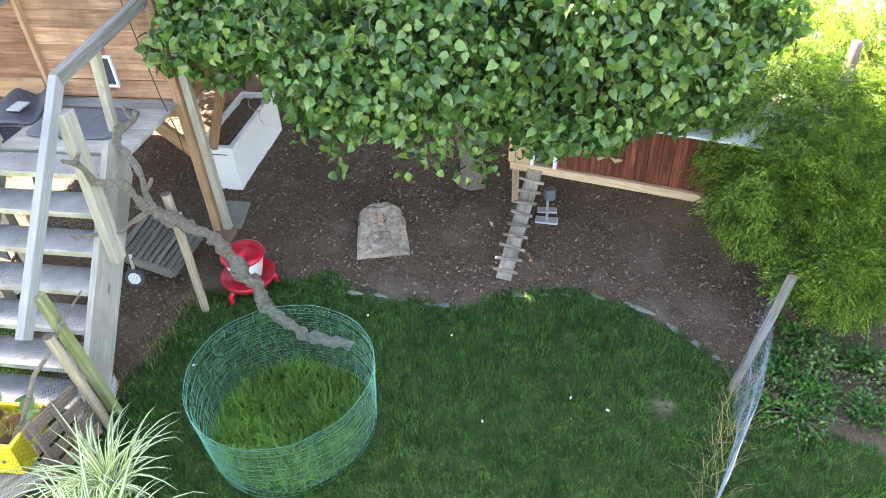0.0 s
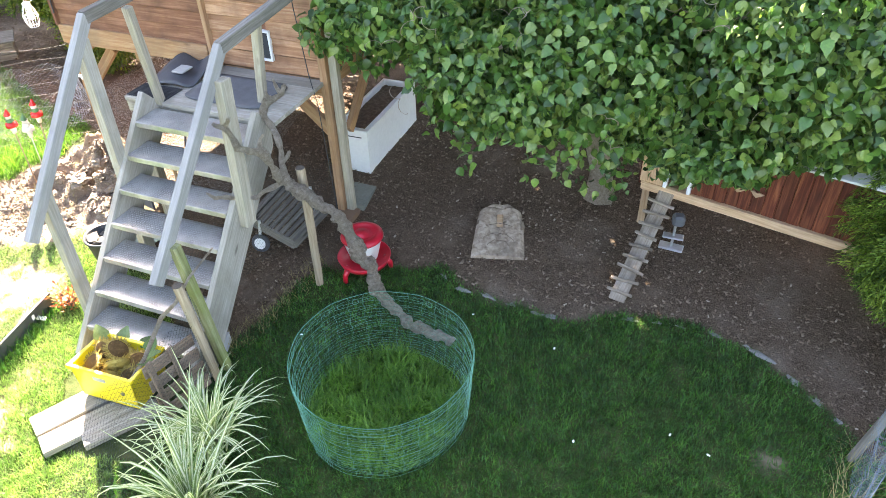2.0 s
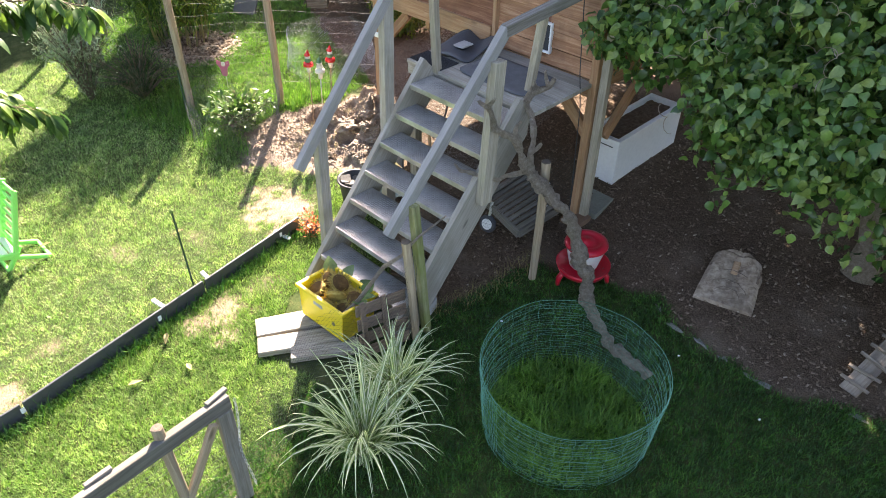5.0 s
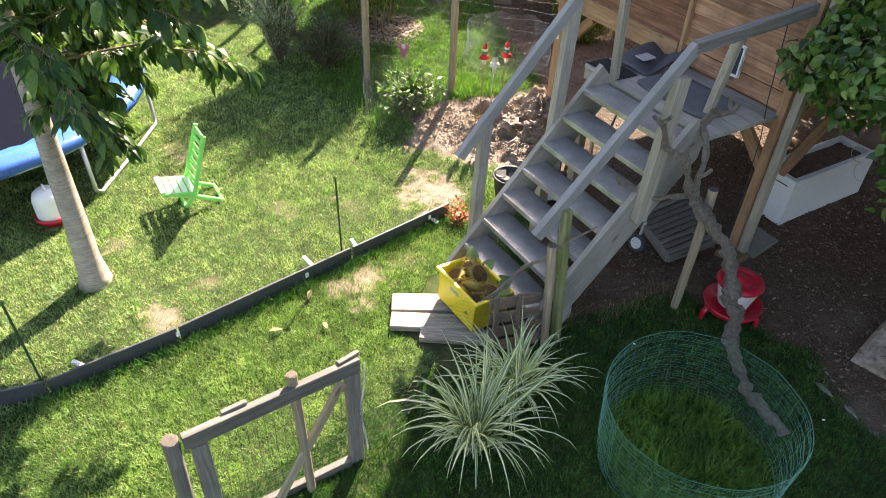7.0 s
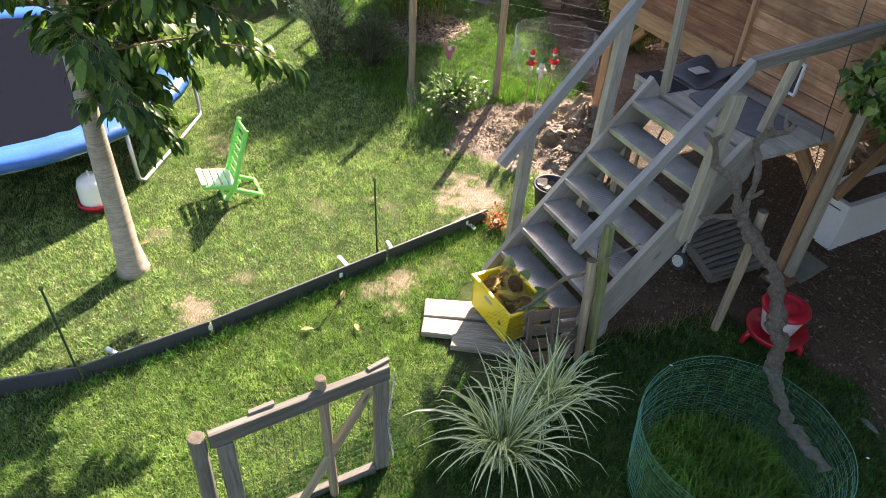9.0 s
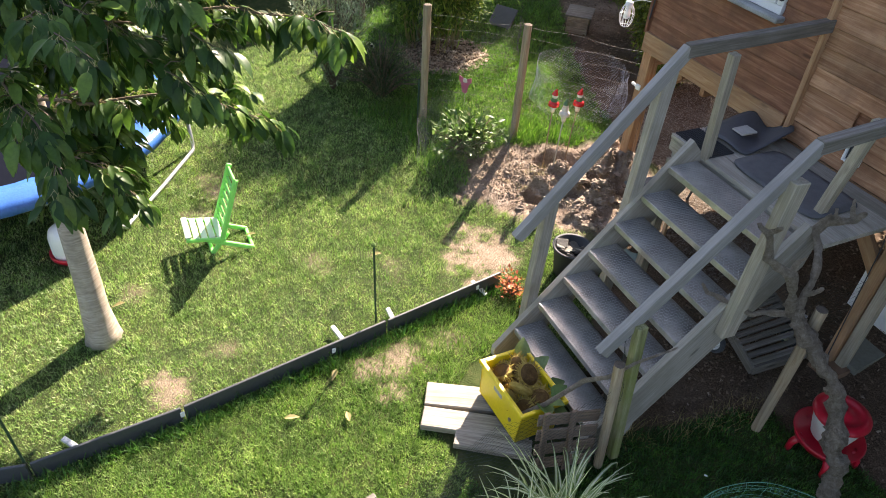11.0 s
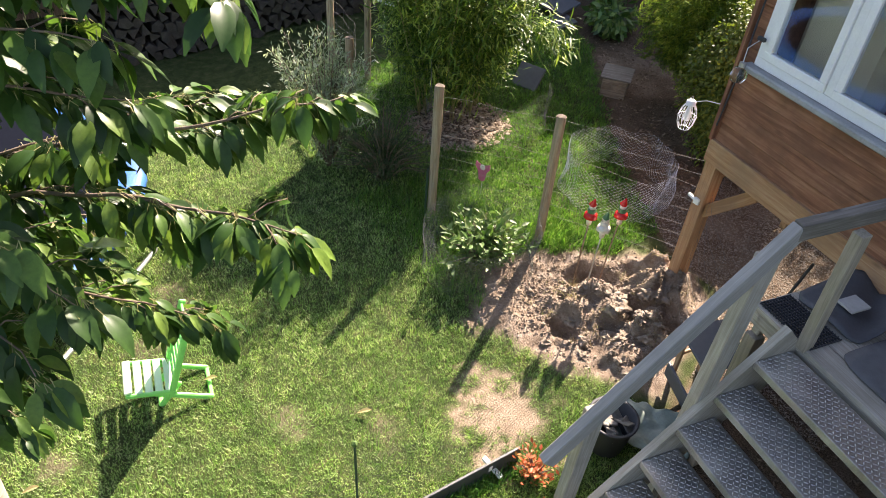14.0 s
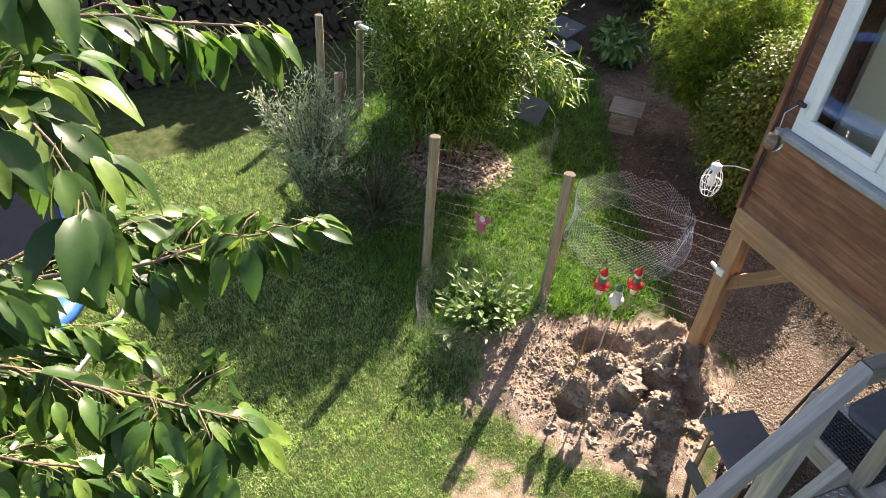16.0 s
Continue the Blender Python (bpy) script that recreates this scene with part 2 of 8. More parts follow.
def banded_bark():
    """Smooth cherry bark: rings of dark pores round a pale grey-brown skin."""
    m, nt, b = nodes_of("cherry_bark")
    rings, blot = noise_of(nt, coords(nt, (9, 9, 90), by_object=False), 1.0, 5, 0.7), noise_of(nt, coords(nt, by_object=False), 9, 5)
    col = ramp(nt, rings, [(0.32, (0.22, 0.175, 0.135)), (0.5, (0.34, 0.29, 0.235)), (0.68, (0.44, 0.39, 0.325))])
    col = mix(nt, ramp(nt, blot, [(0.45, (0, 0, 0)), (0.7, (0.6,) * 3)]), col, (0.17, 0.14, 0.10))
    nt.links.new(col, b.inputs["Base Color"])
    b.inputs["Roughness"].default_value = 0.7
    bump(nt, b, rings, 0.25, 0.004)
    return m


CHERRY_BARK = banded_bark()
TWIG = speckled("brown_twig_bark", [(0.07, 0.05, 0.035), (0.15, 0.11, 0.08), (0.28, 0.23, 0.18)], 0.8, 20, 0.5)
STONE = speckled("grey_edging_stone", [(0.10, 0.092, 0.08), (0.19, 0.18, 0.16), (0.30, 0.29, 0.265)], 0.9, 12)
CLOD = speckled("clods_of_dry_earth", [(0.10, 0.075, 0.055), (0.23, 0.182, 0.138), (0.40, 0.335, 0.27)], 0.95, 14, 0.8, 0.012)
CHIP = speckled("bark_chips", [(0.045, 0.028, 0.017), (0.14, 0.095, 0.062), (0.36, 0.28, 0.20)], 0.9, 25)
CHIP_MID = speckled("brown_wood_chips", [(0.07, 0.056, 0.044), (0.20, 0.168, 0.136), (0.44, 0.39, 0.33)], 0.9, 25)
CHIP_PALE = speckled("pale_wood_chips", [(0.13, 0.09, 0.06), (0.30, 0.235, 0.17), (0.52, 0.45, 0.36)], 0.9, 25)
END_GRAIN = speckled("weathered_end_grain", [(0.05, 0.042, 0.034), (0.11, 0.09, 0.07), (0.2, 0.165, 0.13)], 0.95, 30)
FIREWOOD = speckled("split_firewood_ends", [(0.02, 0.016, 0.013), (0.055, 0.046, 0.038), (0.14, 0.122, 0.10)], 0.9, 12)
WHITE_PAINT = plain("white_window_paint", (0.78, 0.79, 0.80), 0.45, 0, 0.12)
PLANTER_WHITE = plain("white_planter_panel", (0.72, 0.73, 0.72), 0.5, 0, 0.15, 6)
SILL_GREY = plain("flaking_grey_paint", (0.36, 0.37, 0.37), 0.7, 0, 0.4, 20, 0.5)
DARK_PLASTIC = plain("dark_grey_plastic_edging", (0.055, 0.06, 0.066), 0.5, 0, 0.35, 8)
RUBBER = plain("black_rubber_mat", (0.034, 0.038, 0.044), 0.7, 0, 0.3, 20, 0.4)
SHEET_MAT = plain("slate_rubber_sheet", (0.068, 0.074, 0.085), 0.6, 0, 0.35, 12, 0.3)
MAT_GREY = plain("charcoal_door_mat", (0.135, 0.138, 0.145), 0.95, 0, 0.3, 60, 0.6)
RED_PLASTIC = plain("red_feeder_plastic", (0.52, 0.012, 0.03), 0.3, 0, 0.25)
WHITE_PLASTIC = plain("white_feeder_plastic", (0.78, 0.79, 0.78), 0.35, 0, 0.1)
YELLOW_PLASTIC = plain("yellow_crate_plastic", (0.78, 0.60, 0.012), 0.4, 0, 0.2)
LIME_PLASTIC = plain("lime_chair_plastic", (0.22, 0.72, 0.16), 0.4, 0, 0.12)
BLUE_PAD = plain("blue_vinyl_pad", (0.035, 0.14, 0.45), 0.35, 0, 0.4, 9, 0.6)
TRAMP_MAT = plain("grey_woven_mat", (0.0075, 0.009, 0.014), 1.0, 0, 0.2, 50, 0.15, 0.0)
STEEL = plain("galvanised_steel_tube", (0.55, 0.56, 0.57), 0.4, 0.7, 0.25)
WIRE = plain("galvanised_wire", (0.12, 0.12, 0.115), 0.7, 0.0, 0.2, 14, 0.1, 0.2)
GREEN_WIRE = plain("green_coated_wire", (0.10, 0.31, 0.205), 0.4, 0, 0.25)
DARK_WIRE = plain("dark_net_twine", (0.035, 0.045, 0.035), 0.7, 0, 0.2)
BLUE_NET = plain("pale_blue_net_twine", (0.13, 0.17, 0.19), 0.7, 0, 0.2)
SLATE = plain("dark_slate_panel", (0.10, 0.105, 0.115), 0.6, 0, 0.3, 5)
CONCRETE = plain("pale_concrete", (0.42, 0.41, 0.385), 0.85, 0, 0.3, 5, 0.4)
PAVER = plain("mossy_concrete_slab", (0.20, 0.205, 0.165), 0.9, 0, 0.35, 9, 0.5)
ROOF_FELT = plain("roofing_felt", (0.12, 0.12, 0.125), 0.9, 0, 0.3, 10, 0.5)
ROOF_PALE = plain("pale_roof_sheet", (0.62, 0.63, 0.62), 0.5, 0, 0.2, 6)
ORNAMENT_RED = plain("glossy_red_glaze", (0.55, 0.02, 0.02), 0.25, 0, 0.15)
ORNAMENT_WHITE = plain("cream_glaze", (0.72, 0.66, 0.58), 0.3, 0, 0.15)
ORNAMENT_GREEN = plain("dark_green_glaze", (0.06, 0.16, 0.07), 0.3, 0, 0.15)
PINK = plain("dusty_pink_paint", (0.55, 0.13, 0.22), 0.5, 0, 0.25)
PANE = glass("window_glass")
GREEN_DARK = plain("dark_green_stake", (0.02, 0.06, 0.035), 0.5)
HAZEL_LEAF = leafy("hazel_leaves", [(0.028, 0.075, 0.018), (0.050, 0.125, 0.028), (0.075, 0.175, 0.038), (0.105, 0.225, 0.046), (0.15, 0.27, 0.06), (0.24, 0.34, 0.085), (0.14, 0.21, 0.06)], 0.36, 0.35, 0.6)
CHERRY_LEAF = leafy("cherry_leaves", [(0.024, 0.064, 0.016), (0.04, 0.10, 0.022), (0.065, 0.145, 0.03), (0.105, 0.20, 0.04), (0.17, 0.27, 0.052)], 0.42, 0.42, 0.35)
CONIFER_LEAF = leafy("threadleaf_conifer_sprays", [(0.06, 0.13, 0.02), (0.12, 0.24, 0.032), (0.19, 0.35, 0.045), (0.30, 0.48, 0.065), (0.46, 0.62, 0.11)], 0.5, 0.4)
FAR_CONIFER = leafy("sunlit_conifer_sprays", [(0.07, 0.16, 0.02), (0.17, 0.31, 0.04), (0.30, 0.45, 0.06), (0.48, 0.58, 0.10)], 0.6, 0.5)
BAMBOO_LEAF = leafy("bamboo_leaves", [(0.035, 0.085, 0.015), (0.065, 0.145, 0.022), (0.115, 0.22, 0.034), (0.22, 0.35, 0.055), (0.46, 0.57, 0.14)], 0.42, 0.45)
GREY_LEAF = leafy("silver_green_leaves", [(0.16, 0.22, 0.13), (0.26, 0.34, 0.21), (0.38, 0.46, 0.31), (0.52, 0.58, 0.44)], 0.5, 0.4)
LAUREL_LEAF = leafy("pale_green_shrub_leaves", [(0.04, 0.10, 0.022), (0.08, 0.16, 0.04), (0.14, 0.23, 0.075), (0.24, 0.32, 0.14)], 0.5, 0.3)
GOLD_LEAF = leafy("golden_green_hedge_leaves", [(0.06, 0.105, 0.016), (0.10, 0.155, 0.02), (0.16, 0.205, 0.028), (0.27, 0.30, 0.045)], 0.5, 0.4)
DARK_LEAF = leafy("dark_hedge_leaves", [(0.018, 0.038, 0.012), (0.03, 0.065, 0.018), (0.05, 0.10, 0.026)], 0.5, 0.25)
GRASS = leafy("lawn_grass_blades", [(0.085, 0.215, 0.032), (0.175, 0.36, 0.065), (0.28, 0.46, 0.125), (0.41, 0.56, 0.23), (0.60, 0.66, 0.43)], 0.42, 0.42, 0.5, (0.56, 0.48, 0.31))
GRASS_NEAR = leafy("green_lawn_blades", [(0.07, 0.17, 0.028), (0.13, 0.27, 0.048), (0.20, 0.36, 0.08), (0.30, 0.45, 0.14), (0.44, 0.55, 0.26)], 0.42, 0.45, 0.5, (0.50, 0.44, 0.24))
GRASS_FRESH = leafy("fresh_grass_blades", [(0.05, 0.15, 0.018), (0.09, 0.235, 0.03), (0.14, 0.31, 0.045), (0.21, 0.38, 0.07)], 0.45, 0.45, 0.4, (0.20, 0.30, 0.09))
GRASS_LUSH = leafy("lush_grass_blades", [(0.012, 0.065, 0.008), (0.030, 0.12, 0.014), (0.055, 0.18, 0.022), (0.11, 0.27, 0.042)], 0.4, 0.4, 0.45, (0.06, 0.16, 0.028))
STRAW = leafy("dry_grass_blades", [(0.28, 0.22, 0.10), (0.40, 0.33, 0.17), (0.2, 0.24, 0.08)], 0.7, 0.3, 0.2)
RIBBON_PALE = leafy("cream_grass_stripe", [(0.66, 0.70, 0.50), (0.75, 0.77, 0.60), (0.82, 0.82, 0.68)], 0.5, 0.4, 0.3)
RIBBON_GREEN = leafy("green_grass_margin", [(0.19, 0.29, 0.10), (0.27, 0.37, 0.14), (0.36, 0.45, 0.20)], 0.5, 0.3, 0.3)
SEPAL = speckled("dried_yellow_bracts", [(0.20, 0.13, 0.03), (0.40, 0.29, 0.07), (0.58, 0.46, 0.16)], 0.85, 30, 0.6)
SUNFLOWER = speckled("dried_sunflower_heads", [(0.05, 0.028, 0.012), (0.15, 0.085, 0.03), (0.34, 0.21, 0.07)], 0.9, 40, 0.9)
ORANGE_LEAF = leafy("orange_red_leaves", [(0.45, 0.09, 0.04), (0.60, 0.18, 0.08), (0.30, 0.20, 0.06)], 0.5, 0.3)


# ---- building blocks ----
WORLD = {}
rng = np.random.default_rng(7)


def smooth(a):
    a = min(1.0, max(0.0, a))
    return a * a * (3 - 2 * a)


def gz(x, y):
    """Height of the garden's gentle rise."""
    return 0.25 * smooth((y - 3.4) / 2.6)


YAW = radians(-11)


def hv(u, v, z):
    """A place by the shed's own axes: u along its front, v into it."""
    return Vector((u * math.cos(YAW) - v * math.sin(YAW), u * math.sin(YAW) + v * math.cos(YAW), z))


HOUSE = Matrix.Rotation(YAW, 4, "Z")


def thing(name, base, label, category, group="", kind=""):
    ob = new(name)
    ob.empty_display_size = 0.1
    WORLD[ob] = Matrix.Translation(base)
    ob.matrix_basis = WORLD[ob]
    return tagged(ob, label, category, group, kind)


def put(name, mesh, parent=None, m=None, label=""):
    m = m if m is not None else Matrix()
    ob = new(name, mesh)
    if parent:
        ob.parent, ob.matrix_parent_inverse = parent, WORLD[parent].inverted()
    ob.matrix_basis = WORLD[ob] = m
    return tagged(ob, label)


class Geo:
    """Collects faces of one mesh."""

    def __init__(self):
        self.v, self.f, self.mi = [], [], []

    def add(self, verts, faces, mi=0):
        n = len(self.v)
        self.v += [tuple(p) for p in verts]
        self.f += [tuple(i + n for i in f) for f in faces]
        self.mi += [mi] * len(faces)
        return self

    def box(self, size, m=None, c=0.004, mi=0):
        """A box with chamfered edges, centred on m."""
        hx, hy, hz = (s / 2 for s in size)
        c = min(c, hx * 0.6, hy * 0.6, hz * 0.6)
        verts, idx = [], {}
        for sx in (-1, 1):
            for sy in (-1, 1):
                for sz in (-1, 1):
                    for ax in range(3):
                        p = [sx * (hx - c), sy * (hy - c), sz * (hz - c)]
                        p[ax] = (sx * hx, sy * hy, sz * hz)[ax]
                        idx[sx, sy, sz, ax] = len(verts)
                        verts.append(Vector(p))
        faces = []
        for ax in range(3):
            o1, o2 = [a for a in range(3) if a != ax]
            for s in (-1, 1):
                ring = []
                for a, b in ((-1, -1), (1, -1), (1, 1), (-1, 1)):
                    k = [0, 0, 0]
                    k[ax], k[o1], k[o2] = s, a, b
                    ring.append(idx[k[0], k[1], k[2], ax])
                faces.append(ring if (s > 0) == (ax != 1) else ring[::-1])
        for ax in range(3):
            o1, o2 = [a for a in range(3) if a != ax]
            for a in (-1, 1):
                for b in (-1, 1):
                    k0, k1 = [0, 0, 0], [0, 0, 0]
                    k0[ax], k0[o1], k0[o2] = -1, a, b
                    k1[ax], k1[o1], k1[o2] = 1, a, b
                    q = [idx[(*k0, o1)], idx[(*k1, o1)], idx[(*k1, o2)], idx[(*k0, o2)]]
                    faces.append(q)
        for sx in (-1, 1):
            for sy in (-1, 1):
                for sz in (-1, 1):
                    faces.append([idx[sx, sy, sz, a] for a in range(3)])
        if m is not None:
            verts = [m @ p for p in verts]
        return self.add(verts, faces, mi)

    def tube(self, pts, r, n=8, caps=True, closed=False, wob=0.0, mi=0):
        pts = [Vector(p) for p in pts]
        rs = list(r) if isinstance(r, (list, tuple)) else [r] * len(pts)
        verts, faces = [], []
        side = None
        for i, p in enumerate(pts):
            a, b = pts[i - 1 if (i or closed) else 0], pts[(i + 1) % len(pts) if (closed or i < len(pts) - 1) else i]
            d = (b - a).normalized()
            if side is None:
                side = d.orthogonal().normalized()
            side = (side - d * side.dot(d)).normalized()
            up = d.cross(side)
            for k in range(n):
                t = 2 * math.pi * k / n
                rr = rs[i] * (1 + (wob * noise.noise((p + side * math.cos(t) * 3 + up * math.sin(t) * 3) * 6) if wob else 0))
                verts.append(p + (side * math.cos(t) + up * math.sin(t)) * rr)
        m = len(pts)
        for i in range(m if closed else m - 1):
            for k in range(n):
                j = (i + 1) % m
                faces.append((i * n + k, i * n + (k + 1) % n, j * n + (k + 1) % n, j * n + k))
        if caps and not closed:
            faces.append(tuple(range(n - 1, -1, -1)))
            faces.append(tuple((m - 1) * n + k for k in range(n)))
        return self.add(verts, faces, mi)

    def lathe(self, profile, m=None, n=24, mi=0):
        """Profile of (radius, height) turned round z."""
        verts, faces = [], []
        for r, z in profile:
            for k in range(n):
                t = 2 * math.pi * k / n
                p = Vector((r * math.cos(t), r * math.sin(t), z))
                verts.append(m @ p if m is not None else p)
        for i in range(len(profile) - 1):
            for k in range(n):
                faces.append((i * n + k, i * n + (k + 1) % n, (i + 1) * n + (k + 1) % n, (i + 1) * n + k))
        return self.add(verts, faces, mi)

    def prism(self, outline, depth, m=None, mi=0):
        """An outline in local x, z pushed out along y."""
        n = len(outline)
        verts = [Vector((x, -depth / 2, z)) for x, z in outline] + [Vector((x, depth / 2, z)) for x, z in outline]
        faces = [tuple(range(n)), tuple(range(2 * n - 1, n - 1, -1))]
        faces += [(i, i + n, (i + 1) % n + n, (i + 1) % n) for i in range(n)]
        if m is not None:
            verts = [m @ p for p in verts]
        return self.add(verts, faces, mi)

    def blob(self, centre, size, seed=0.0, rough=0.3, sub=2, mi=0, turn=0.0):
        """A lumpy stone-like body."""
        bm = bmesh.new()
        bmesh.ops.create_icosphere(bm, subdivisions=sub, radius=1.0)
        cz, sz = math.cos(turn), math.sin(turn)
        out = []
        for q in bm.verts:
            k = 1 + rough * noise.noise(q.co * 1.3 + Vector((seed, seed * 2.1, 0))) + rough * 0.4 * noise.noise(q.co * 3.7 + Vector((seed, 0, 5)))
            x, y, z = q.co.x * size[0] * k, q.co.y * size[1] * k, q.co.z * size[2] * k
            out.append((centre[0] + x * cz - y * sz, centre[1] + x * sz + y * cz, centre[2] + z))
        faces = [tuple(w.index for w in f.verts) for f in bm.faces]
        bm.free()
        return self.add(out, faces, mi)

    def mesh(self, name, *mats, shade=False):
        me = bpy.data.meshes.new(name)
        me.from_pydata(self.v, [], self.f)
        bm = bmesh.new()
        bm.from_mesh(me)
        bmesh.ops.recalc_face_normals(bm, faces=bm.faces)
        bm.to_mesh(me)
        bm.free()
        for x in mats:
            me.materials.append(x)
        if len(mats) > 1:
            me.polygons.foreach_set("material_index", self.mi)
        if shade:
            me.polygons.foreach_set("use_smooth", [True] * len(me.polygons))
        me.update()
        return me


def axis_pose(p0, p1, roll=0.0):
    """Pose with local x from p0 to p1, at the middle, and local z as near to up as can be."""
    p0, p1 = Vector(p0), Vector(p1)
    x = (p1 - p0).normalized()
    ref = Vector((0, 0, 1)) if abs(x.z) < 0.97 else Vector((-math.sin(YAW), math.cos(YAW), 0))
    y = ref.cross(x).normalized()
    z = x.cross(y)
    r = Matrix((x, y, z)).transposed().to_4x4()
    return Matrix.Translation((p0 + p1) / 2) @ r @ Matrix.Rotation(roll, 4, "X")


def beam(name, p0, p1, w, h, mat, parent=None, roll=0.0, c=0.004, label=""):
    """A squared timber of width w (local y) and height h (local z)."""
    length = (Vector(p1) - Vector(p0)).length
    return put(name, Geo().box((length, w, h), c=c).mesh(name, mat), parent, axis_pose(p0, p1, roll), label)


def board(name, size, m, mat, parent=None, c=0.004, label=""):
    return put(name, Geo().box(size, c=c).mesh(name, mat), parent, m, label)


def pole(name, p0, p1, r0, r1, mat, parent=None, n=12, label=""):
    """A round stake with a slight bow, grain along local x."""
    length = (Vector(p1) - Vector(p0)).length
    k = 7
    pts = [((i / (k - 1) - 0.5) * length, 0.01 * math.sin(3 * i / k), 0) for i in range(k)]
    rs = [r0 + (r1 - r0) * i / (k - 1) for i in range(k)]
    ob = put(name, Geo().tube(pts, rs, n, wob=0.12).mesh(name, mat, shade=False), parent, axis_pose(p0, p1), label)
    if not parent:
        top = axis_pose(p0, p1) @ Matrix.Translation((length / 2 + 0.001, 0.01 * math.sin(18 / 7), 0)) @ Matrix.Rotation(radians(90), 4, "Y")
        put("end_grain", Geo().lathe([(0, 0.003), (r1 * 0.5, 0.004), (r1 * 0.93, 0.002), (r1 * 0.97, -0.004)], top, n).mesh("end_grain", END_GRAIN), ob, None, "dark weathered end grain")
    return ob


def scatter_mesh(name, tv, tf, rot, pos, mats, tmi=None, shade=False):
    """Many copies of one small shape in one mesh: rot (n,3,3), pos (n,3)."""
    n, k = len(pos), len(tv)
    v = (np.einsum("nij,kj->nki", rot, np.asarray(tv, float)) + pos[:, None, :]).reshape(-1, 3)
    sizes = np.array([len(f) for f in tf])
    flat = np.concatenate([np.asarray(f) for f in tf])
    loops = (flat[None, :] + (np.arange(n) * k)[:, None]).ravel()
    starts = np.concatenate([[0], np.cumsum(sizes)[:-1]])
    starts = (starts[None, :] + (np.arange(n) * len(flat))[:, None]).ravel()
    me = bpy.data.meshes.new(name)
    me.vertices.add(n * k)
    me.vertices.foreach_set("co", v.ravel())
    me.loops.add(len(loops))
    me.loops.foreach_set("vertex_index", loops.astype(np.int32))
    me.polygons.add(n * len(tf))
    me.polygons.foreach_set("loop_start", starts.astype(np.int32))
    for x in mats:
        me.materials.append(x)
    if tmi is not None:
        me.polygons.foreach_set("material_index", np.tile(np.asarray(tmi, np.int32), n))
    if shade:
        me.polygons.foreach_set("use_smooth", [True] * (n * len(tf)))
    me.update(calc_edges=True)
    return me


def frames(along, up_hint, size, spin=None):
    """Rotation-scale matrices with local y along the given ways and local z near the hint."""
    y = along / np.linalg.norm(along, axis=1, keepdims=True)
    x = np.cross(y, up_hint)
    x /= np.linalg.norm(x, axis=1, keepdims=True) + 1e-9
    z = np.cross(x, y)
    if spin is not None:
        c, s = np.cos(spin)[:, None], np.sin(spin)[:, None]
        x, z = x * c + z * s, z * c - x * s
    m = np.stack([x, y, z], axis=2)
    return m * np.asarray(size).reshape(-1, 1, 1) if np.ndim(size) < 2 else m * size[:, None, :]


def ovate(width, bend=0.18, fold=0.12, n=4):
    """A leaf one long along y: two halves folded at the midrib, drooping at the tip."""
    v, f = [], []
    for i in range(n + 1):
        t = i / n
        w = width * math.sin(math.pi * min(0.98, t ** 0.8 + 0.02)) ** 0.8 * 0.5
        z = -bend * t * t
        v += [(-w, t, z + fold * w * 2), (0, t, z), (w, t, z + fold * w * 2)]
    for i in range(n):
        a = i * 3
        f += [(a, a + 1, a + 4, a + 3), (a + 1, a + 2, a + 5, a + 4)]
    return v, f


def unit(n, r=None):
    a = (r or rng).normal(size=(n, 3))
    return a / np.linalg.norm(a, axis=1, keepdims=True)


# ---- ground: one sheet to the horizon ----
BED_X = [-14, -9.4, -8.6, -7.6, -7.0, -6.4, -5.9, -5.0, -4.4, -4.0, -3.6, -3.0, -2.75, -2.45, -2.2, -1.98, -0.98, -0.59, -0.04, 0.78, 1.23, 1.58, 1.79, 2.01, 2.25, 2.6, 3.2, 6]
BED_Y = [9.9, 8.8, 8.45, 7.65, 7.2, 6.85, 6.5, 6.0, 5.9, 5.3, 4.3, 3.6, 3.35, 3.45, 3.95, 4.4, 4.48, 4.27, 4.08, 4.17, 4.11, 3.91, 3.64, 3.34, 2.9, 2.6, 2.4, 2.3]
DUG = [(-5.32, 4.05), (-5.72, 4.75), (-5.6, 5.1), (-5.15, 5.75), (-4.6, 5.95), (-4.05, 5.6), (-3.95, 4.75), (-4.55, 4.4)]
SANDY = [(-4.45, 3.78, 0.42, 0.34, 0.95), (-4.2, 3.5, 0.2, 0.2, 0.8), (-5.3, 4.35, 0.2, 0.25, 0.7), (-4.43, 0.99, 0.2, 0.15, 0.85), (-3.82, 2.46, 0.22, 0.4, 0.7), (-3.6, 2.3, 0.18, 0.15, 0.6), (1.42, 3.05, 0.15, 0.1, 0.8), (-6.6, 2.2, 0.35, 0.16, 0.5), (-4.55, 1.45, 0.1, 0.15, 0.5), (-3.75, 2.95, 0.15, 0.2, 0.5), (-5.1, 2.5, 0.2, 0.12, 0.35), (-4.8, 3.0, 0.25, 0.12, 0.3), (-5.6, 1.1, 0.2, 0.1, 0.4), (-6.2, 1.9, 0.2, 0.15, 0.4)]

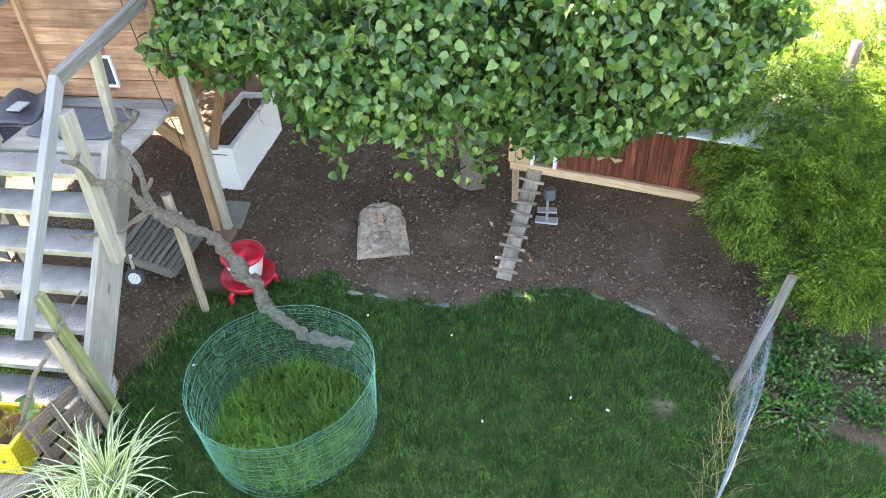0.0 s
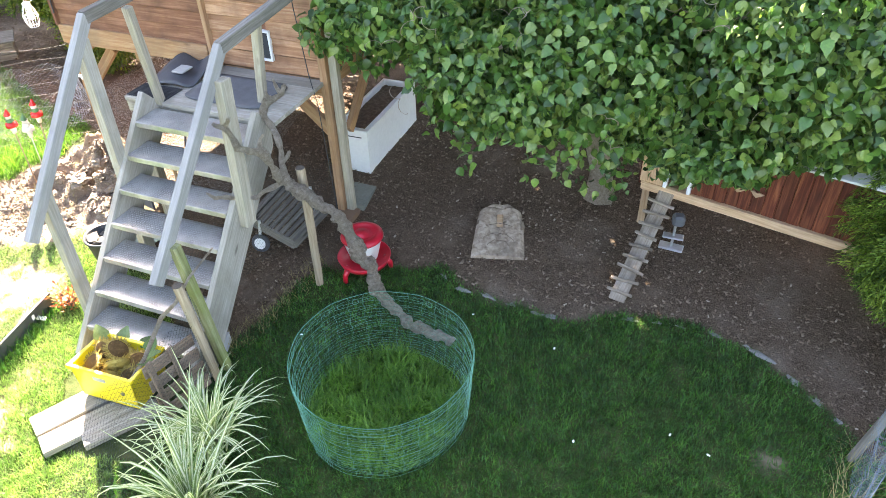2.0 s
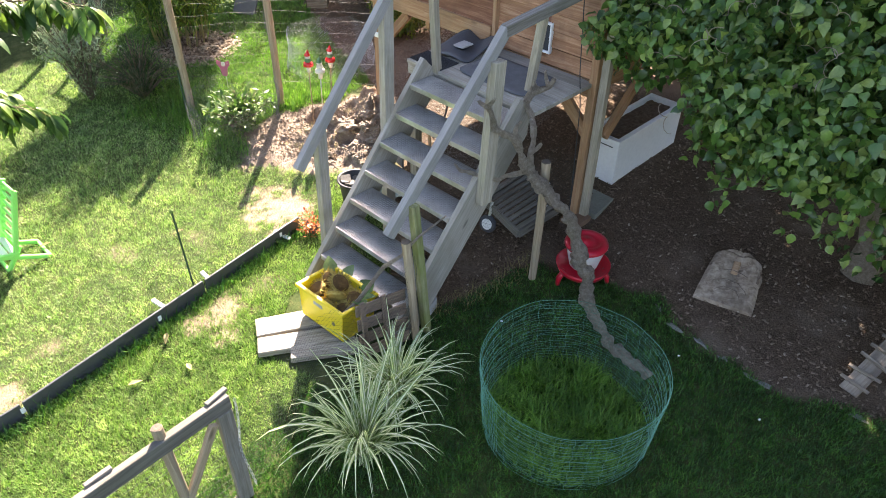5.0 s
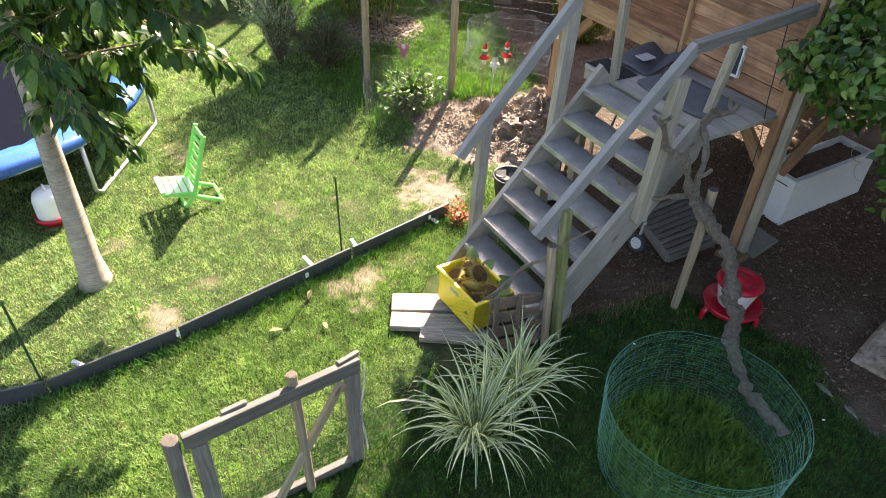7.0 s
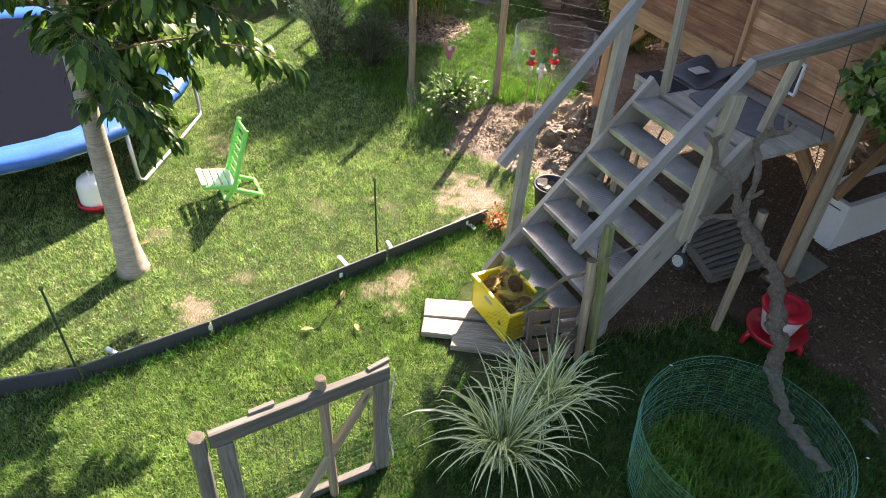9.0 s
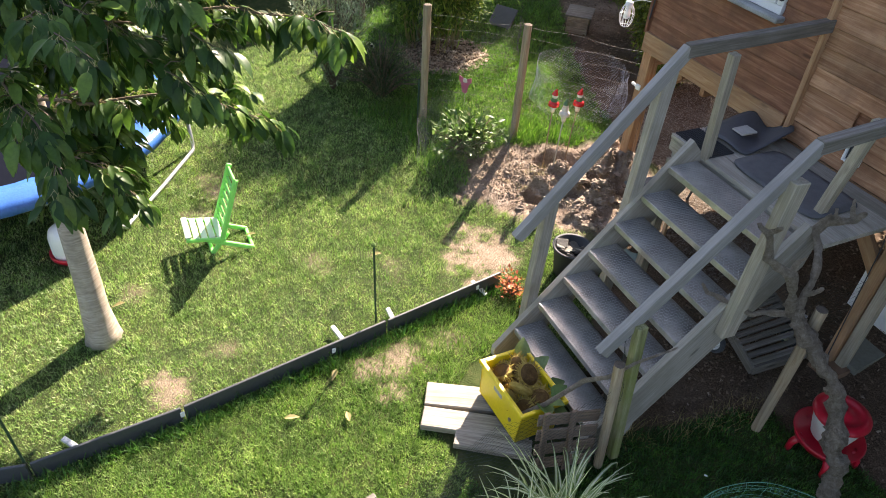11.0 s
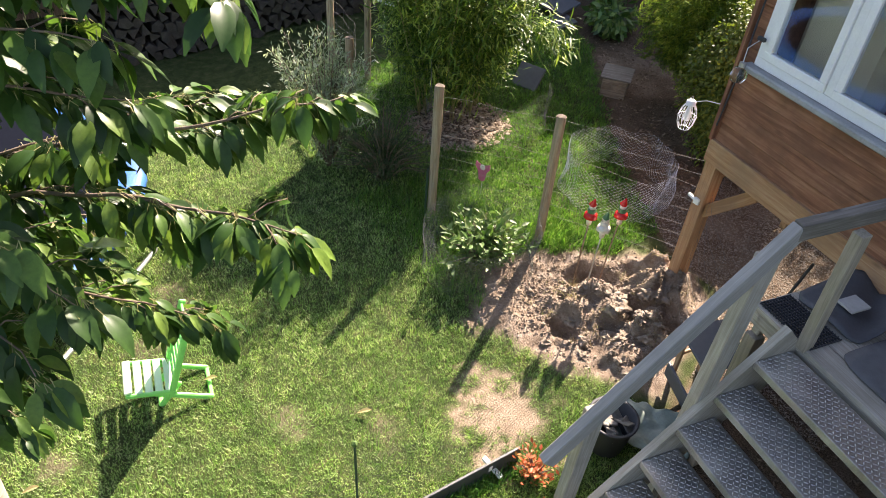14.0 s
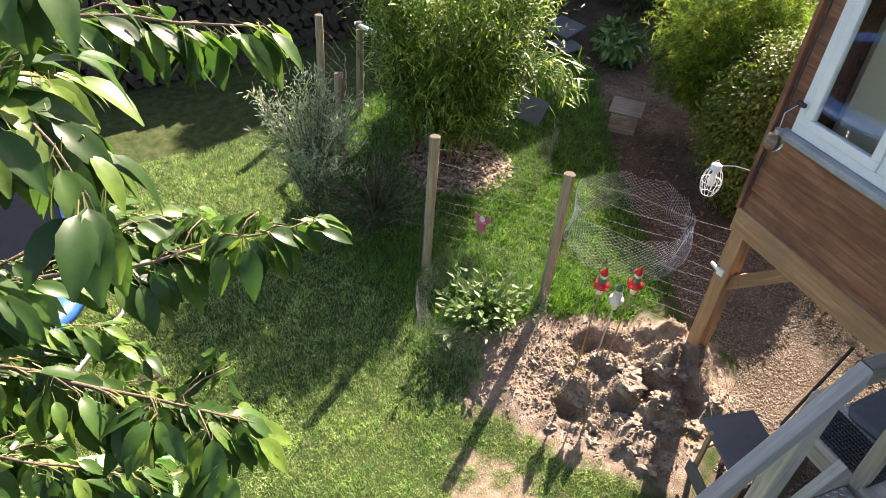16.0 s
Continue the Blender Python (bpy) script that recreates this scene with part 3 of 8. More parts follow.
HOLES = [(-5.03, 5.27, 0.17, 0.12, 0.15), (-5.17, 5.12, 0.1, 0.1, 0.12), (-4.6, 5.25, 0.15, 0.13, 0.2), (-4.76, 5.33, 0.1, 0.1, 0.15), (-4.84, 4.68, 0.13, 0.11, 0.13), (-4.36, 5.37, 0.13, 0.12, 0.2), (-4.55, 4.95, 0.12, 0.09, 0.1)]
HEAPS = [(-4.94, 5.12, 0.09, 0.1), (-4.68, 5.40, 0.11, 0.13), (-4.52, 5.58, 0.12, 0.13), (-5.0, 5.72, 0.22, 0.09), (-4.9, 4.82, 0.12, 0.07), (-4.4, 5.14, 0.13, 0.09), (-4.7, 5.06, 0.1, 0.07), (-4.3, 4.8, 0.14, 0.05), (-4.74, 5.74, 0.26, 0.16)]


def in_polygon(x, y, poly):
    """Signed distance to a polygon: positive inside."""
    best, inside = 1e9, False
    for (x0, y0), (x1, y1) in zip(poly, poly[1:] + poly[:1]):
        t = max(0, min(1, ((x - x0) * (x1 - x0) + (y - y0) * (y1 - y0)) / ((x1 - x0) ** 2 + (y1 - y0) ** 2)))
        best = min(best, math.hypot(x - x0 - t * (x1 - x0), y - y0 - t * (y1 - y0)))
        if (y0 > y) != (y1 > y) and x < x0 + (y - y0) / (y1 - y0) * (x1 - x0):
            inside = not inside
    return best if inside else -best


def bed_depth(x, y):
    return (y - np.interp(x, BED_X, BED_Y)) * 0.75


def dug_depth(x, y):
    return in_polygon(x, y, DUG) if -6.4 < x < -3.4 and 3.5 < y < 6.6 else -1.0


def sandy(x, y):
    return max((smooth((1 - math.hypot((x - a) / rx, (y - b) / ry)) / 0.9 + 0.2 + 0.9 * noise.noise((x * 5, y * 5, 8)) + 0.7 * noise.noise((x * 17, y * 17, 3))) * k, k)[0] for a, b, rx, ry, k in SANDY if abs(x - a) < 1 and abs(y - b) < 1) if -7.6 < x < 2.6 and -0.1 < y < 5 and any(abs(x - q[0]) < 1 and abs(y - q[1]) < 1 for q in SANDY) else 0.0


def covers(x, y):
    """How much mulch, dug earth and bare sand lies here."""
    w = 0.09 * noise.noise((x * 3, y * 3, 0)) + 0.05 * noise.noise((x * 9, y * 9, 3))
    bamboo = 0.5 - math.hypot(x + 7.75, y - 5.65)
    mulch = smooth((max(bed_depth(x, y), bamboo) + w) / 0.10 + 0.5)
    dug = smooth((dug_depth(x, y) + w * 1.6) / 0.16 + 0.5)
    sand = sandy(x, y)
    return mulch, dug, sand


def surface(x, y):
    """Height with the small unevenness of turf and the heaps of the dug patch."""
    z = gz(x, y)
    if -13 < x < 6 and -4 < y < 13:
        z += 0.012 * noise.noise((x * 1.7, y * 1.7, 1))
        d = dug_depth(x, y)
        if d > -0.1:
            k = smooth((d + 0.05) / 0.25)
            z += k * (0.055 * noise.noise((x * 3.1, y * 3.1, 9)) + 0.045 * abs(noise.noise((x * 6, y * 6, 4))) + 0.02 * noise.noise((x * 14, y * 14, 2)) - 0.02)
            for a, b, rx, ry, depth in HOLES:
                q = math.hypot((x - a) / rx, (y - b) / ry) + 0.75 * noise.noise((x * 7, y * 7, 6)) + 0.1 * noise.noise((x * 19, y * 19, 1))
                z += k * (0.03 * math.exp(-((q - 1.45) / 0.35) ** 2) - 0.62 * depth * smooth((1.35 - q) / 1.1))
            for a, b, r, up in HEAPS:
                q = math.hypot(x - a, y - b) / r + 0.5 * noise.noise((x * 8, y * 8, 2))
                z += k * up * smooth((1.2 - q) / 0.6) * (1 + 0.25 * noise.noise((x * 16, y * 16, 5)))
    return z


def build_ground():
    far = [7, 9, 13, 20, 40, 90, 250, 600]
    xs = [-12 - f for f in far[::-1]] + list(np.arange(-12.0, -9, 0.15)) + list(np.arange(-9, -5.8, 0.065)) + list(np.arange(-5.8, -3.9, 0.03)) + list(np.arange(-3.9, 3.4, 0.065)) + list(np.arange(3.4, 6.0, 0.2)) + [6 + f for f in far]
    ys = [-3 - f for f in far[::-1]] + list(np.arange(-3, -0.6, 0.15)) + list(np.arange(-0.6, 4.1, 0.065)) + list(np.arange(4.1, 6.05, 0.03)) + list(np.arange(6.05, 7.2, 0.065)) + list(np.arange(7.2, 13.0, 0.15)) + [13 + f for f in far]
    nx, ny = len(xs), len(ys)
    verts, fields = [], []
    for y in ys:
        for x in xs:
            near = -14 < x < 7 and -4 < y < 14
            verts.append((x, y, surface(x, y) if near else gz(x, y)))
            fields.append(covers(x, y) if near else (0.0, 0.0, 0.0))
    faces = [(j * nx + i, j * nx + i + 1, (j + 1) * nx + i + 1, (j + 1) * nx + i) for j in range(ny - 1) for i in range(nx - 1)]
    me = bpy.data.meshes.new("ground")
    me.from_pydata(verts, [], faces)
    for k, name in enumerate(("mulch", "earth", "sand")):
        me.attributes.new(name, "FLOAT", "POINT").data.foreach_set("value", [f[k] for f in fields])
    me.materials.append(GROUND)
    me.polygons.foreach_set("use_smooth", [True] * len(faces))
    me.update()
    return tagged(new("ground", me), "garden ground of mown turf, dark bark mulch and a dug earth patch", "ground", kind="structure")


build_ground()

# ---- shed on stilts ----
U0, U1, V0, V1, Z0, Z1 = -5.67, -2.93, 4.63, 7.1, 1.49, 4.05
WU0, WU1, WZ0, WZ1 = -5.54, -4.38, 2.245, 3.38


def hbox(name, u, v, z, mat, parent=None, c=0.004, label="", kind=""):
    """A box between pairs of u, v, z on the shed's axes."""
    size = (u[1] - u[0], v[1] - v[0], z[1] - z[0])
    m = Matrix.Translation(hv((u[0] + u[1]) / 2, (v[0] + v[1]) / 2, (z[0] + z[1]) / 2)) @ HOUSE
    ob = board(name, size, m, mat, parent, c, label)
    return tagged(ob, kind=kind)


def hbeam(name, a, b, w, h, mat, parent=None, roll=0.0, label=""):
    return beam(name, hv(*a), hv(*b), w, h, mat, parent, roll, label=label)


shed = thing("garden_shed", hv(-4.3, 5.8, 0.25), "raised timber shed with reddish lapped cladding on tall posts", "shed")
front = hbox("front_wall", (U0, WU0), (V0, V0 + 0.1), (Z0, Z1), CLAD, shed, label="reddish lapped board front wall")
for u, z in (((WU1, U1), (Z0, Z1)), ((WU0, WU1), (Z0, WZ0)), ((WU0, WU1), (WZ1, Z1))):
    hbox("wall_panel", u, (V0, V0 + 0.1), z, CLAD, shed)
for u in ((U0, U0 + 0.1), (U1 - 0.1, U1)):
    hbox("side_wall", u, (V0 + 0.1, V1), (Z0, Z1), CLAD, shed)
hbox("back_wall", (U0, U1), (V1, V1 + 0.1), (Z0, Z1), CLAD, shed)
hbox("floor_deck", (U0 + 0.1, U1 - 0.1), (V0 + 0.1, V1), (Z0 - 0.02, Z0 + 0.06), TAN_WOOD, shed)
hbox("ceiling_board", (U0 + 0.1, U1 - 0.1), (V0 + 0.1, V1), (Z1 - 0.06, Z1 - 0.02), COOP_TAN, shed)
for k, (za, zb) in enumerate(((Z1, Z1 + 0.85), (Z1 + 0.85, Z1))):
    va, vb = (V0 - 0.3, (V0 + V1) / 2) if k == 0 else ((V0 + V1) / 2, V1 + 0.3)
    p0, p1 = hv((U0 + U1) / 2, va, za), hv((U0 + U1) / 2, vb, zb)
    board("roof", ((p1 - p0).length, U1 - U0 + 0.5, 0.06), axis_pose(p0, p1), ROOF_FELT, shed, label="dark felt pitched roof")
for u in (U0, U1):
    tri = Geo().prism([(V0 - 0.0, Z1), (V1 + 0.1, Z1), ((V0 + V1) / 2, Z1 + 0.8)], 0.08)
    put("gable", tri.mesh("gable", CLAD), shed, HOUSE @ Matrix.Translation((u, 0, 0)) @ Matrix.Rotation(radians(90), 4, "Z"))
hbeam("floor_beam", (U0, V0 - 0.03, Z0 + 0.065), (-4.03, V0 - 0.03, Z0 + 0.065), 0.05, 0.17, TAN_WOOD, shed, label="tan sawn floor beam")
hbeam("floor_beam", (-4.03, V0 + 0.02, Z0 - 0.09), (U1, V0 + 0.02, Z0 - 0.09), 0.08, 0.15, TAN_WOOD, shed)
hbeam("floor_beam", (U0, V1, Z0 - 0.09), (U1, V1, Z0 - 0.09), 0.08, 0.15, TAN_WOOD, shed)
for u in np.linspace(U0 + 0.06, U1 - 0.06, 5):
    hbeam("joist", (u, V0 + 0.07, Z0 - 0.09), (u, V1 - 0.05, Z0 - 0.09), 0.05, 0.13, TAN_WOOD, shed)
hbeam("corner_post", (U0 + 0.03, V0 + 0.06, 0.1), (U0 + 0.03, V0 + 0.06, Z0 - 0.02), 0.11, 0.11, TAN_WOOD, shed, label="reddish tan square post")
hbeam("corner_post", (-2.925, V0 - 0.02, 0.1), (-2.925, V0 - 0.02, Z1), 0.07, 0.08, TAN_WOOD, shed, label="tan square corner post")
hbeam("corner_post", (-2.845, V0 + 0.0, 0.1), (-2.845, V0 + 0.0, Z1), 0.07, 0.06, POST_WOOD, shed, label="pale rough corner board")
for u in (U0 + 0.05, U1 - 0.05):
    hbeam("corner_post", (u, V1, 0.15), (u, V1, Z0 - 0.02), 0.11, 0.11, TAN_WOOD, shed)
hbeam("brace", (U0 + 0.06, V0 + 0.07, 1.02), (U0 + 0.45, V0 + 0.07, 1.42), 0.05, 0.09, TAN_WOOD, shed)
hbeam("brace", (-2.92, V0 + 0.02, 0.95), (-3.3, V0 - 0.02, 1.36), 0.05, 0.10, TAN_WOOD, shed)
hbeam("brace", (-2.83, V0 + 0.09, 0.98), (-2.83, V0 + 0.5, 1.36), 0.05, 0.09, TAN_WOOD, shed)
hbeam("trim_batten", (-3.985, V0 - 0.045, Z0), (-3.985, V0 - 0.045, 2.56), 0.04, 0.055, TAN_WOOD, shed, label="orange-tan upright batten")
hbeam("corner_trim", (U0 - 0.0, V0 - 0.035, Z0 + 0.14), (U0 - 0.0, V0 - 0.035, Z1), 0.03, 0.05, CLAD, shed)
put("bracket", Geo().tube([hv(U0 - 0.08, V0 + 0.02, 1.1), hv(U0 + 0.02, V0 - 0.0, 1.11)], 0.014, 8).box((0.05, 0.03, 0.05), Matrix.Translation(hv(U0 + 0.03, V0 + 0.0, 1.11))).mesh("bracket", WHITE_PLASTIC), shed, None, "white insulator on the post")

# window of the shed
win = hbox("window", (WU0, WU1), (V0 - 0.05, V0 - 0.01), (WZ0 - 0.0, WZ0 + 0.06), WHITE_PAINT, shed, label="white two-casement window with flaking paint")
for u, z in (((WU0, WU0 + 0.06), (WZ0 + 0.06, WZ1)), ((WU1 - 0.06, WU1), (WZ0 + 0.06, WZ1)), ((WU0 + 0.06, WU1 - 0.06), (WZ1 - 0.06, WZ1)), ((-4.99, -4.93), (WZ0 + 0.06, WZ1 - 0.06))):
    hbox("frame_bar", u, (V0 - 0.05, V0 + 0.05), z, WHITE_PAINT, win)
for ua, ub in ((WU0 + 0.062, -4.992), (-4.928, WU1 - 0.062)):
    for u, z in (((ua, ub), (WZ0 + 0.062, WZ0 + 0.115)), ((ua, ub), (WZ1 - 0.115, WZ1 - 0.062)), ((ua, ua + 0.05), (WZ0 + 0.115, WZ1 - 0.115)), ((ub - 0.05, ub), (WZ0 + 0.115, WZ1 - 0.115))):
        hbox("sash_bar", u, (V0 - 0.065, V0 - 0.02), z, WHITE_PAINT, win)
    pane = hbox("pane", (ua + 0.05, ub - 0.05), (V0 - 0.045, V0 - 0.041), (WZ0 + 0.115, WZ1 - 0.115), PANE, win, 0.0005)
    pane.visible_shadow = False
hbox("sill", (WU0 - 0.05, WU1 + 0.04), (V0 - 0.11, V0 + 0.02), (WZ0 - 0.045, WZ0 - 0.003), SILL_GREY, win, 0.01, "grey sill with flaking paint")
for u, z in ((WU0 + 0.02, 2.42), (WU1 - 0.02, 2.36)):
    hbox("latch", (u - 0.03, u + 0.03), (V0 - 0.09, V0 - 0.066), (z - 0.012, z + 0.012), RUBBER, win)

# small pop-hole with its white frame
flap = hbox("pop_hole", (-3.49, -3.40), (V0 - 0.04, V0 - 0.03), (1.6, 1.82), RUBBER, shed, label="black flap in a white frame")
for u, z in (((-3.508, -3.49), (1.582, 1.838)), ((-3.40, -3.382), (1.582, 1.838)), ((-3.49, -3.40), (1.582, 1.6)), ((-3.49, -3.40), (1.82, 1.838))):
    hbox("frame_bar", u, (V0 - 0.055, V0 - 0.02), z, WHITE_PAINT, flap)

# what shows inside; the beige cushion is oversized to stand in for the interior
hbox("floor_cushion", (-5.52, -4.82), (4.80, 5.15), (Z0 + 0.06, 3.25), plain("beige_cushion_cloth", (0.66, 0.58, 0.43), 0.9), None, 0.09)
tagged(bpy.data.objects["floor_cushion"], "oversized beige cushion standing in for the interior behind the shed window", "cushion")
hbox("pink_cushion", (-4.85, -4.5), (4.9, 5.2), (Z0 + 0.06, 2.55), PINK, None, 0.07)
tagged(bpy.data.objects["pink_cushion"], "dusty pink cushion behind the shed window", "cushion")

# ---- stairs with rails ----
stairs = thing("outdoor_stairs", hv(-3.55, 3.1, 0), "grey timber stairs with metal tread plates and wooden handrails", "stairs")
SL, SR = -4.02, -3.01
N, RISE, RUN, FIRST = 7, 0.197, 0.173, 2.535


def stringer(u):
    """A deep sloping board cut level at the foot and plumb at the head."""
    out = [(2.39, 0.0), (2.68, 0.0), (3.85, 1.27), (3.87, 1.46), (3.735, 1.605), (2.39, 0.085)]
    a = radians(48.5)
    out = [(x * math.cos(a) + z * math.sin(a), z * math.cos(a) - x * math.sin(a)) for x, z in out]
    g = Geo().prism(out, 0.045)
    put("stringer", g.mesh("stringer", GREY_WOOD), stairs, HOUSE @ Matrix.Translation((u, 0, 0)) @ Matrix.Rotation(radians(90), 4, "Z") @ Matrix.Rotation(-a, 4, "Y"))


stringer(SL)
stringer(SR)
for k in range(N):
    z, v = 0.255 + RISE * k, FIRST + RUN * k
    tr = Geo().box((SR - SL - 0.05, 0.235, 0.012), Matrix.Translation((0, 0, -0.006)), 0.002)
    tr.box((SR - SL - 0.05, 0.012, 0.045), Matrix.Translation((0, -0.117, -0.022)), 0.004)
    tr.box((SR - SL - 0.05, 0.012, 0.035), Matrix.Translation((0, 0.117, -0.018)), 0.003)
    for i in range(44):
        for j in range(10):
            cx, cy = -0.47 + i * 0.0218, -0.1 + j * 0.0218
            a = radians(45 if (i + j) % 2 else -45)
            c, s = math.cos(a), math.sin(a)
            tr.add([(cx + c * p - s * q, cy + s * p + c * q, h) for p, q, h in ((-0.0115, 0, 0), (0, -0.0042, 0), (0.0115, 0, 0), (0, 0.0042, 0), (-0.004, 0, 0.0034), (0.004, 0, 0.0034))], [(0, 1, 4), (1, 5, 4), (1, 2, 5), (2, 3, 5), (3, 4, 5), (3, 0, 4)], 1)
    put("tread", tr.mesh("tread", PLATE, PLATE_WORN), stairs, Matrix.Translation(hv((SL + SR) / 2, v + 0.12, z)) @ HOUSE, "galvanised checker plate tread")
for u, v0, z0, v1, z1 in ((-4.03, 2.45, 1.09, 3.48, 2.275), (-3.01, 2.44, 1.02, 3.54, 2.165)):
    hbeam("handrail", (u, v0, z0), (u, v1, z1), 0.055, 0.085, RAIL_WOOD, stairs, label="pale grey sloping handrail")
hbeam("handrail", (-4.03, 3.46, 2.265), (-3.98, 4.6, 2.325), 0.06, 0.085, GATE_WOOD, stairs, label="darkened upper handrail")
hbeam("handrail", (-3.01, 3.52, 2.155), (-2.95, 4.6, 2.28), 0.06, 0.085, GATE_WOOD, stairs, label="darkened upper handrail")
hbeam("rail_post", (-4.08, 2.67, 0.0), (-4.07, 2.70, 1.33), 0.07, 0.09, GREY_WOOD, stairs)
hbeam("rail_post", (-4.08, 3.36, 0.0), (-4.06, 3.40, 2.13), 0.07, 0.10, GREY_WOOD, stairs)
hbeam("rail_post", (-2.95, 3.34, 0.9), (-2.97, 3.43, 1.99), 0.07, 0.11, POST_WOOD, stairs, label="peeling pale rail post")
hbeam("rail_post", (-2.93, 2.72, 0.0), (-2.97, 2.64, 1.2), 0.055, 0.065, MOSSY_WOOD, stairs, label="moss-green rail post")

# ---- landing ----
deck = thing("landing_deck", hv(-3.55, 4.2, 1.3), "weathered grey board landing in front of the shed", "deck")
for k in range(5):
    va = 3.84 + k * 0.153
    hbox("plank", (-4.32, -2.93), (va, va + 0.148), (1.44, 1.475), GREY_WOOD, deck)
for u in (-4.25, -3.7, -3.15):
    hbeam("joist", (u, 3.85, 1.37), (u, 4.6, 1.37), 0.05, 0.13, GREY_WOOD, deck)
hbeam("front_beam", (-4.32, 3.87, 1.39), (-3.0, 3.87, 1.39), 0.04, 0.09, GREY_WOOD, deck)
hbeam("rail_post", (-3.975, 3.86, 1.46), (-3.95, 3.78, 2.24), 0.06, 0.06, POST_WOOD, deck)
hbeam("rail_post", (-3.19, 4.09, 1.46), (-3.08, 4.05, 2.18), 0.06, 0.06, POST_WOOD, deck)
hbeam("support_post", (-4.25, 3.87, 0.05), (-4.25, 3.87, 1.29), 0.08, 0.08, POST_WOOD, deck)


def soft_mat(name, u, v, z, mat, label, category, lift=0.0):
    """A thin sheet that does not lie quite flat, with rounded corners."""
    n = 10
    verts, faces = [], []
    for j in range(n + 1):
        for i in range(n + 1):
            a, b = i / n, j / n
            inset = 0.03 * (abs(2 * a - 1) ** 6) * (abs(2 * b - 1) ** 6)
            x, y = u[0] + (u[1] - u[0]) * a, v[0] + (v[1] - v[0]) * b
            x += -inset * (1 if a > 0.5 else -1)
            y += -inset * (1 if b > 0.5 else -1)
            verts.append(hv(x, y, z + 0.008 + lift * (a * 0.4 + b * 0.6) * abs(math.sin(3 * a + 2 * b)) + 0.004 * noise.noise((x * 6, y * 6, 2))))
    for j in range(n):
        for i in range(n):
            k = j * (n + 1) + i
            faces.append((k, k + 1, k + n + 2, k + n + 1))
    ob = put(name, Geo().add(verts, faces).mesh(name, mat, shade=True))
    mod = ob.modifiers.new("thick", "SOLIDIFY")
    mod.thickness, mod.offset = 0.008, 1
    return tagged(ob, label, category)


soft_mat("door_mat", (-3.86, -3.13), (3.95, 4.42), 1.476, MAT_GREY, "charcoal door mat with rounded corners on the landing", "mat")
soft_mat("rubber_mat", (-4.31, -3.88), (4.09, 4.59), 1.476, SHEET_MAT, "dark slate-coloured rubber sheet lying crumpled on the landing", "mat", 0.13)
hbox("grey_tile", (-4.14, -4.03), (4.22, 4.36), (1.535, 1.55), CONCRETE, None)
tagged(bpy.data.objects["grey_tile"], "loose light grey tile on the dark rubber sheet", "tile")


def foot_grid():
    g = Geo()
    for i in range(19):
        u = -4.3 + i * 0.02
        g.box((0.005, 0.22, 0.012), Matrix.Translation(hv(u, 3.97, 1.483)) @ HOUSE, 0.001)
    for j in range(11):
        g.box((0.36, 0.005, 0.012), Matrix.Translation(hv(-4.12, 3.87 + j * 0.02, 1.483)) @ HOUSE, 0.001)
    return tagged(put("foot_grid", g.mesh("foot_grid", RUBBER)), "black rubber honeycomb grid at the stair head", "mat", kind="stuff")


foot_grid()


# ---- wire and netting ----
def path_at(path, d):
    """The place at distance d along a ground path."""
    for a, b in zip(path, path[1:]):
        length = math.hypot(b[0] - a[0], b[1] - a[1])
        if d <= length or b is path[-1]:
            t = d / length
            return a[0] + (b[0] - a[0]) * t, a[1] + (b[1] - a[1]) * t
        d -= length


def path_length(path):
    return sum(math.hypot(b[0] - a[0], b[1] - a[1]) for a, b in zip(path, path[1:]))


def fence_panel(label, path, low, high, rows, stay, r, sag, seed, mat, parent=None, name="fence_wire"):
    """Each wire of the fence is a part of its own."""
    fence = parent or thing(name, (*path[0], gz(*path[0])), label, "fence")
    length = path_length(path)
    n = max(8, int(length / 0.12))

    def at(d, f):
        x, y = path_at(path, d)
        wob = noise.noise((d * 2.3, f * 7, seed)) * sag
        return (x + wob * 0.6, y + wob * 0.6, gz(x, y) + low + (high - low) * f + wob)

    for i in range(rows):
        g = Geo().tube([at(length * k / n, i / (rows - 1)) for k in range(n + 1)], r, 3, caps=False)
        put("level_wire", g.mesh("level_wire", mat), fence)
    for k in range(int(length / stay) + 1):
        g = Geo().tube([at(min(length, k * stay), j / 6) for j in range(7)], r * 0.8, 3, caps=False)
        put("stay_wire", g.mesh("stay_wire", mat), fence)


def hex_net(path, height, cell, r=0.001, base=0.0, slack=0.01, seed=3.0, lean=0.0):
    """Netting: zigzag strands that meet, following a ground path."""
    g, length = Geo(), path_length(path)
    nc, nr = max(2, int(length / cell)), max(2, int(height / (cell * 0.7)))
    for i in range(nc):
        for s in (0, 1):
            pts = []
            for j in range(nr + 1):
                d = min(length, max(0, (i + 0.5 + (0.5 if (j + s) % 2 else -0.5) * (1 if s else 1)) * cell))
                x, y = path_at(path, d)
                z = height * j / nr
                w = slack * noise.noise((d * 3, z * 4, seed))
                pts.append((x + w + lean * z, y + w, gz(x, y) + base + z + w * 0.5))
            g.tube(pts, r, 3, caps=False)
    return g


def circle_path(cx, cy, r, a0=0, a1=360, n=40, wob=0.0):
    return [(cx + (r + wob * noise.noise((i * 0.4, 1, 1))) * math.cos(radians(a0 + (a1 - a0) * i / n)), cy + (r + wob * noise.noise((i * 0.4, 5, 1))) * math.sin(radians(a0 + (a1 - a0) * i / n))) for i in range(n + 1)]


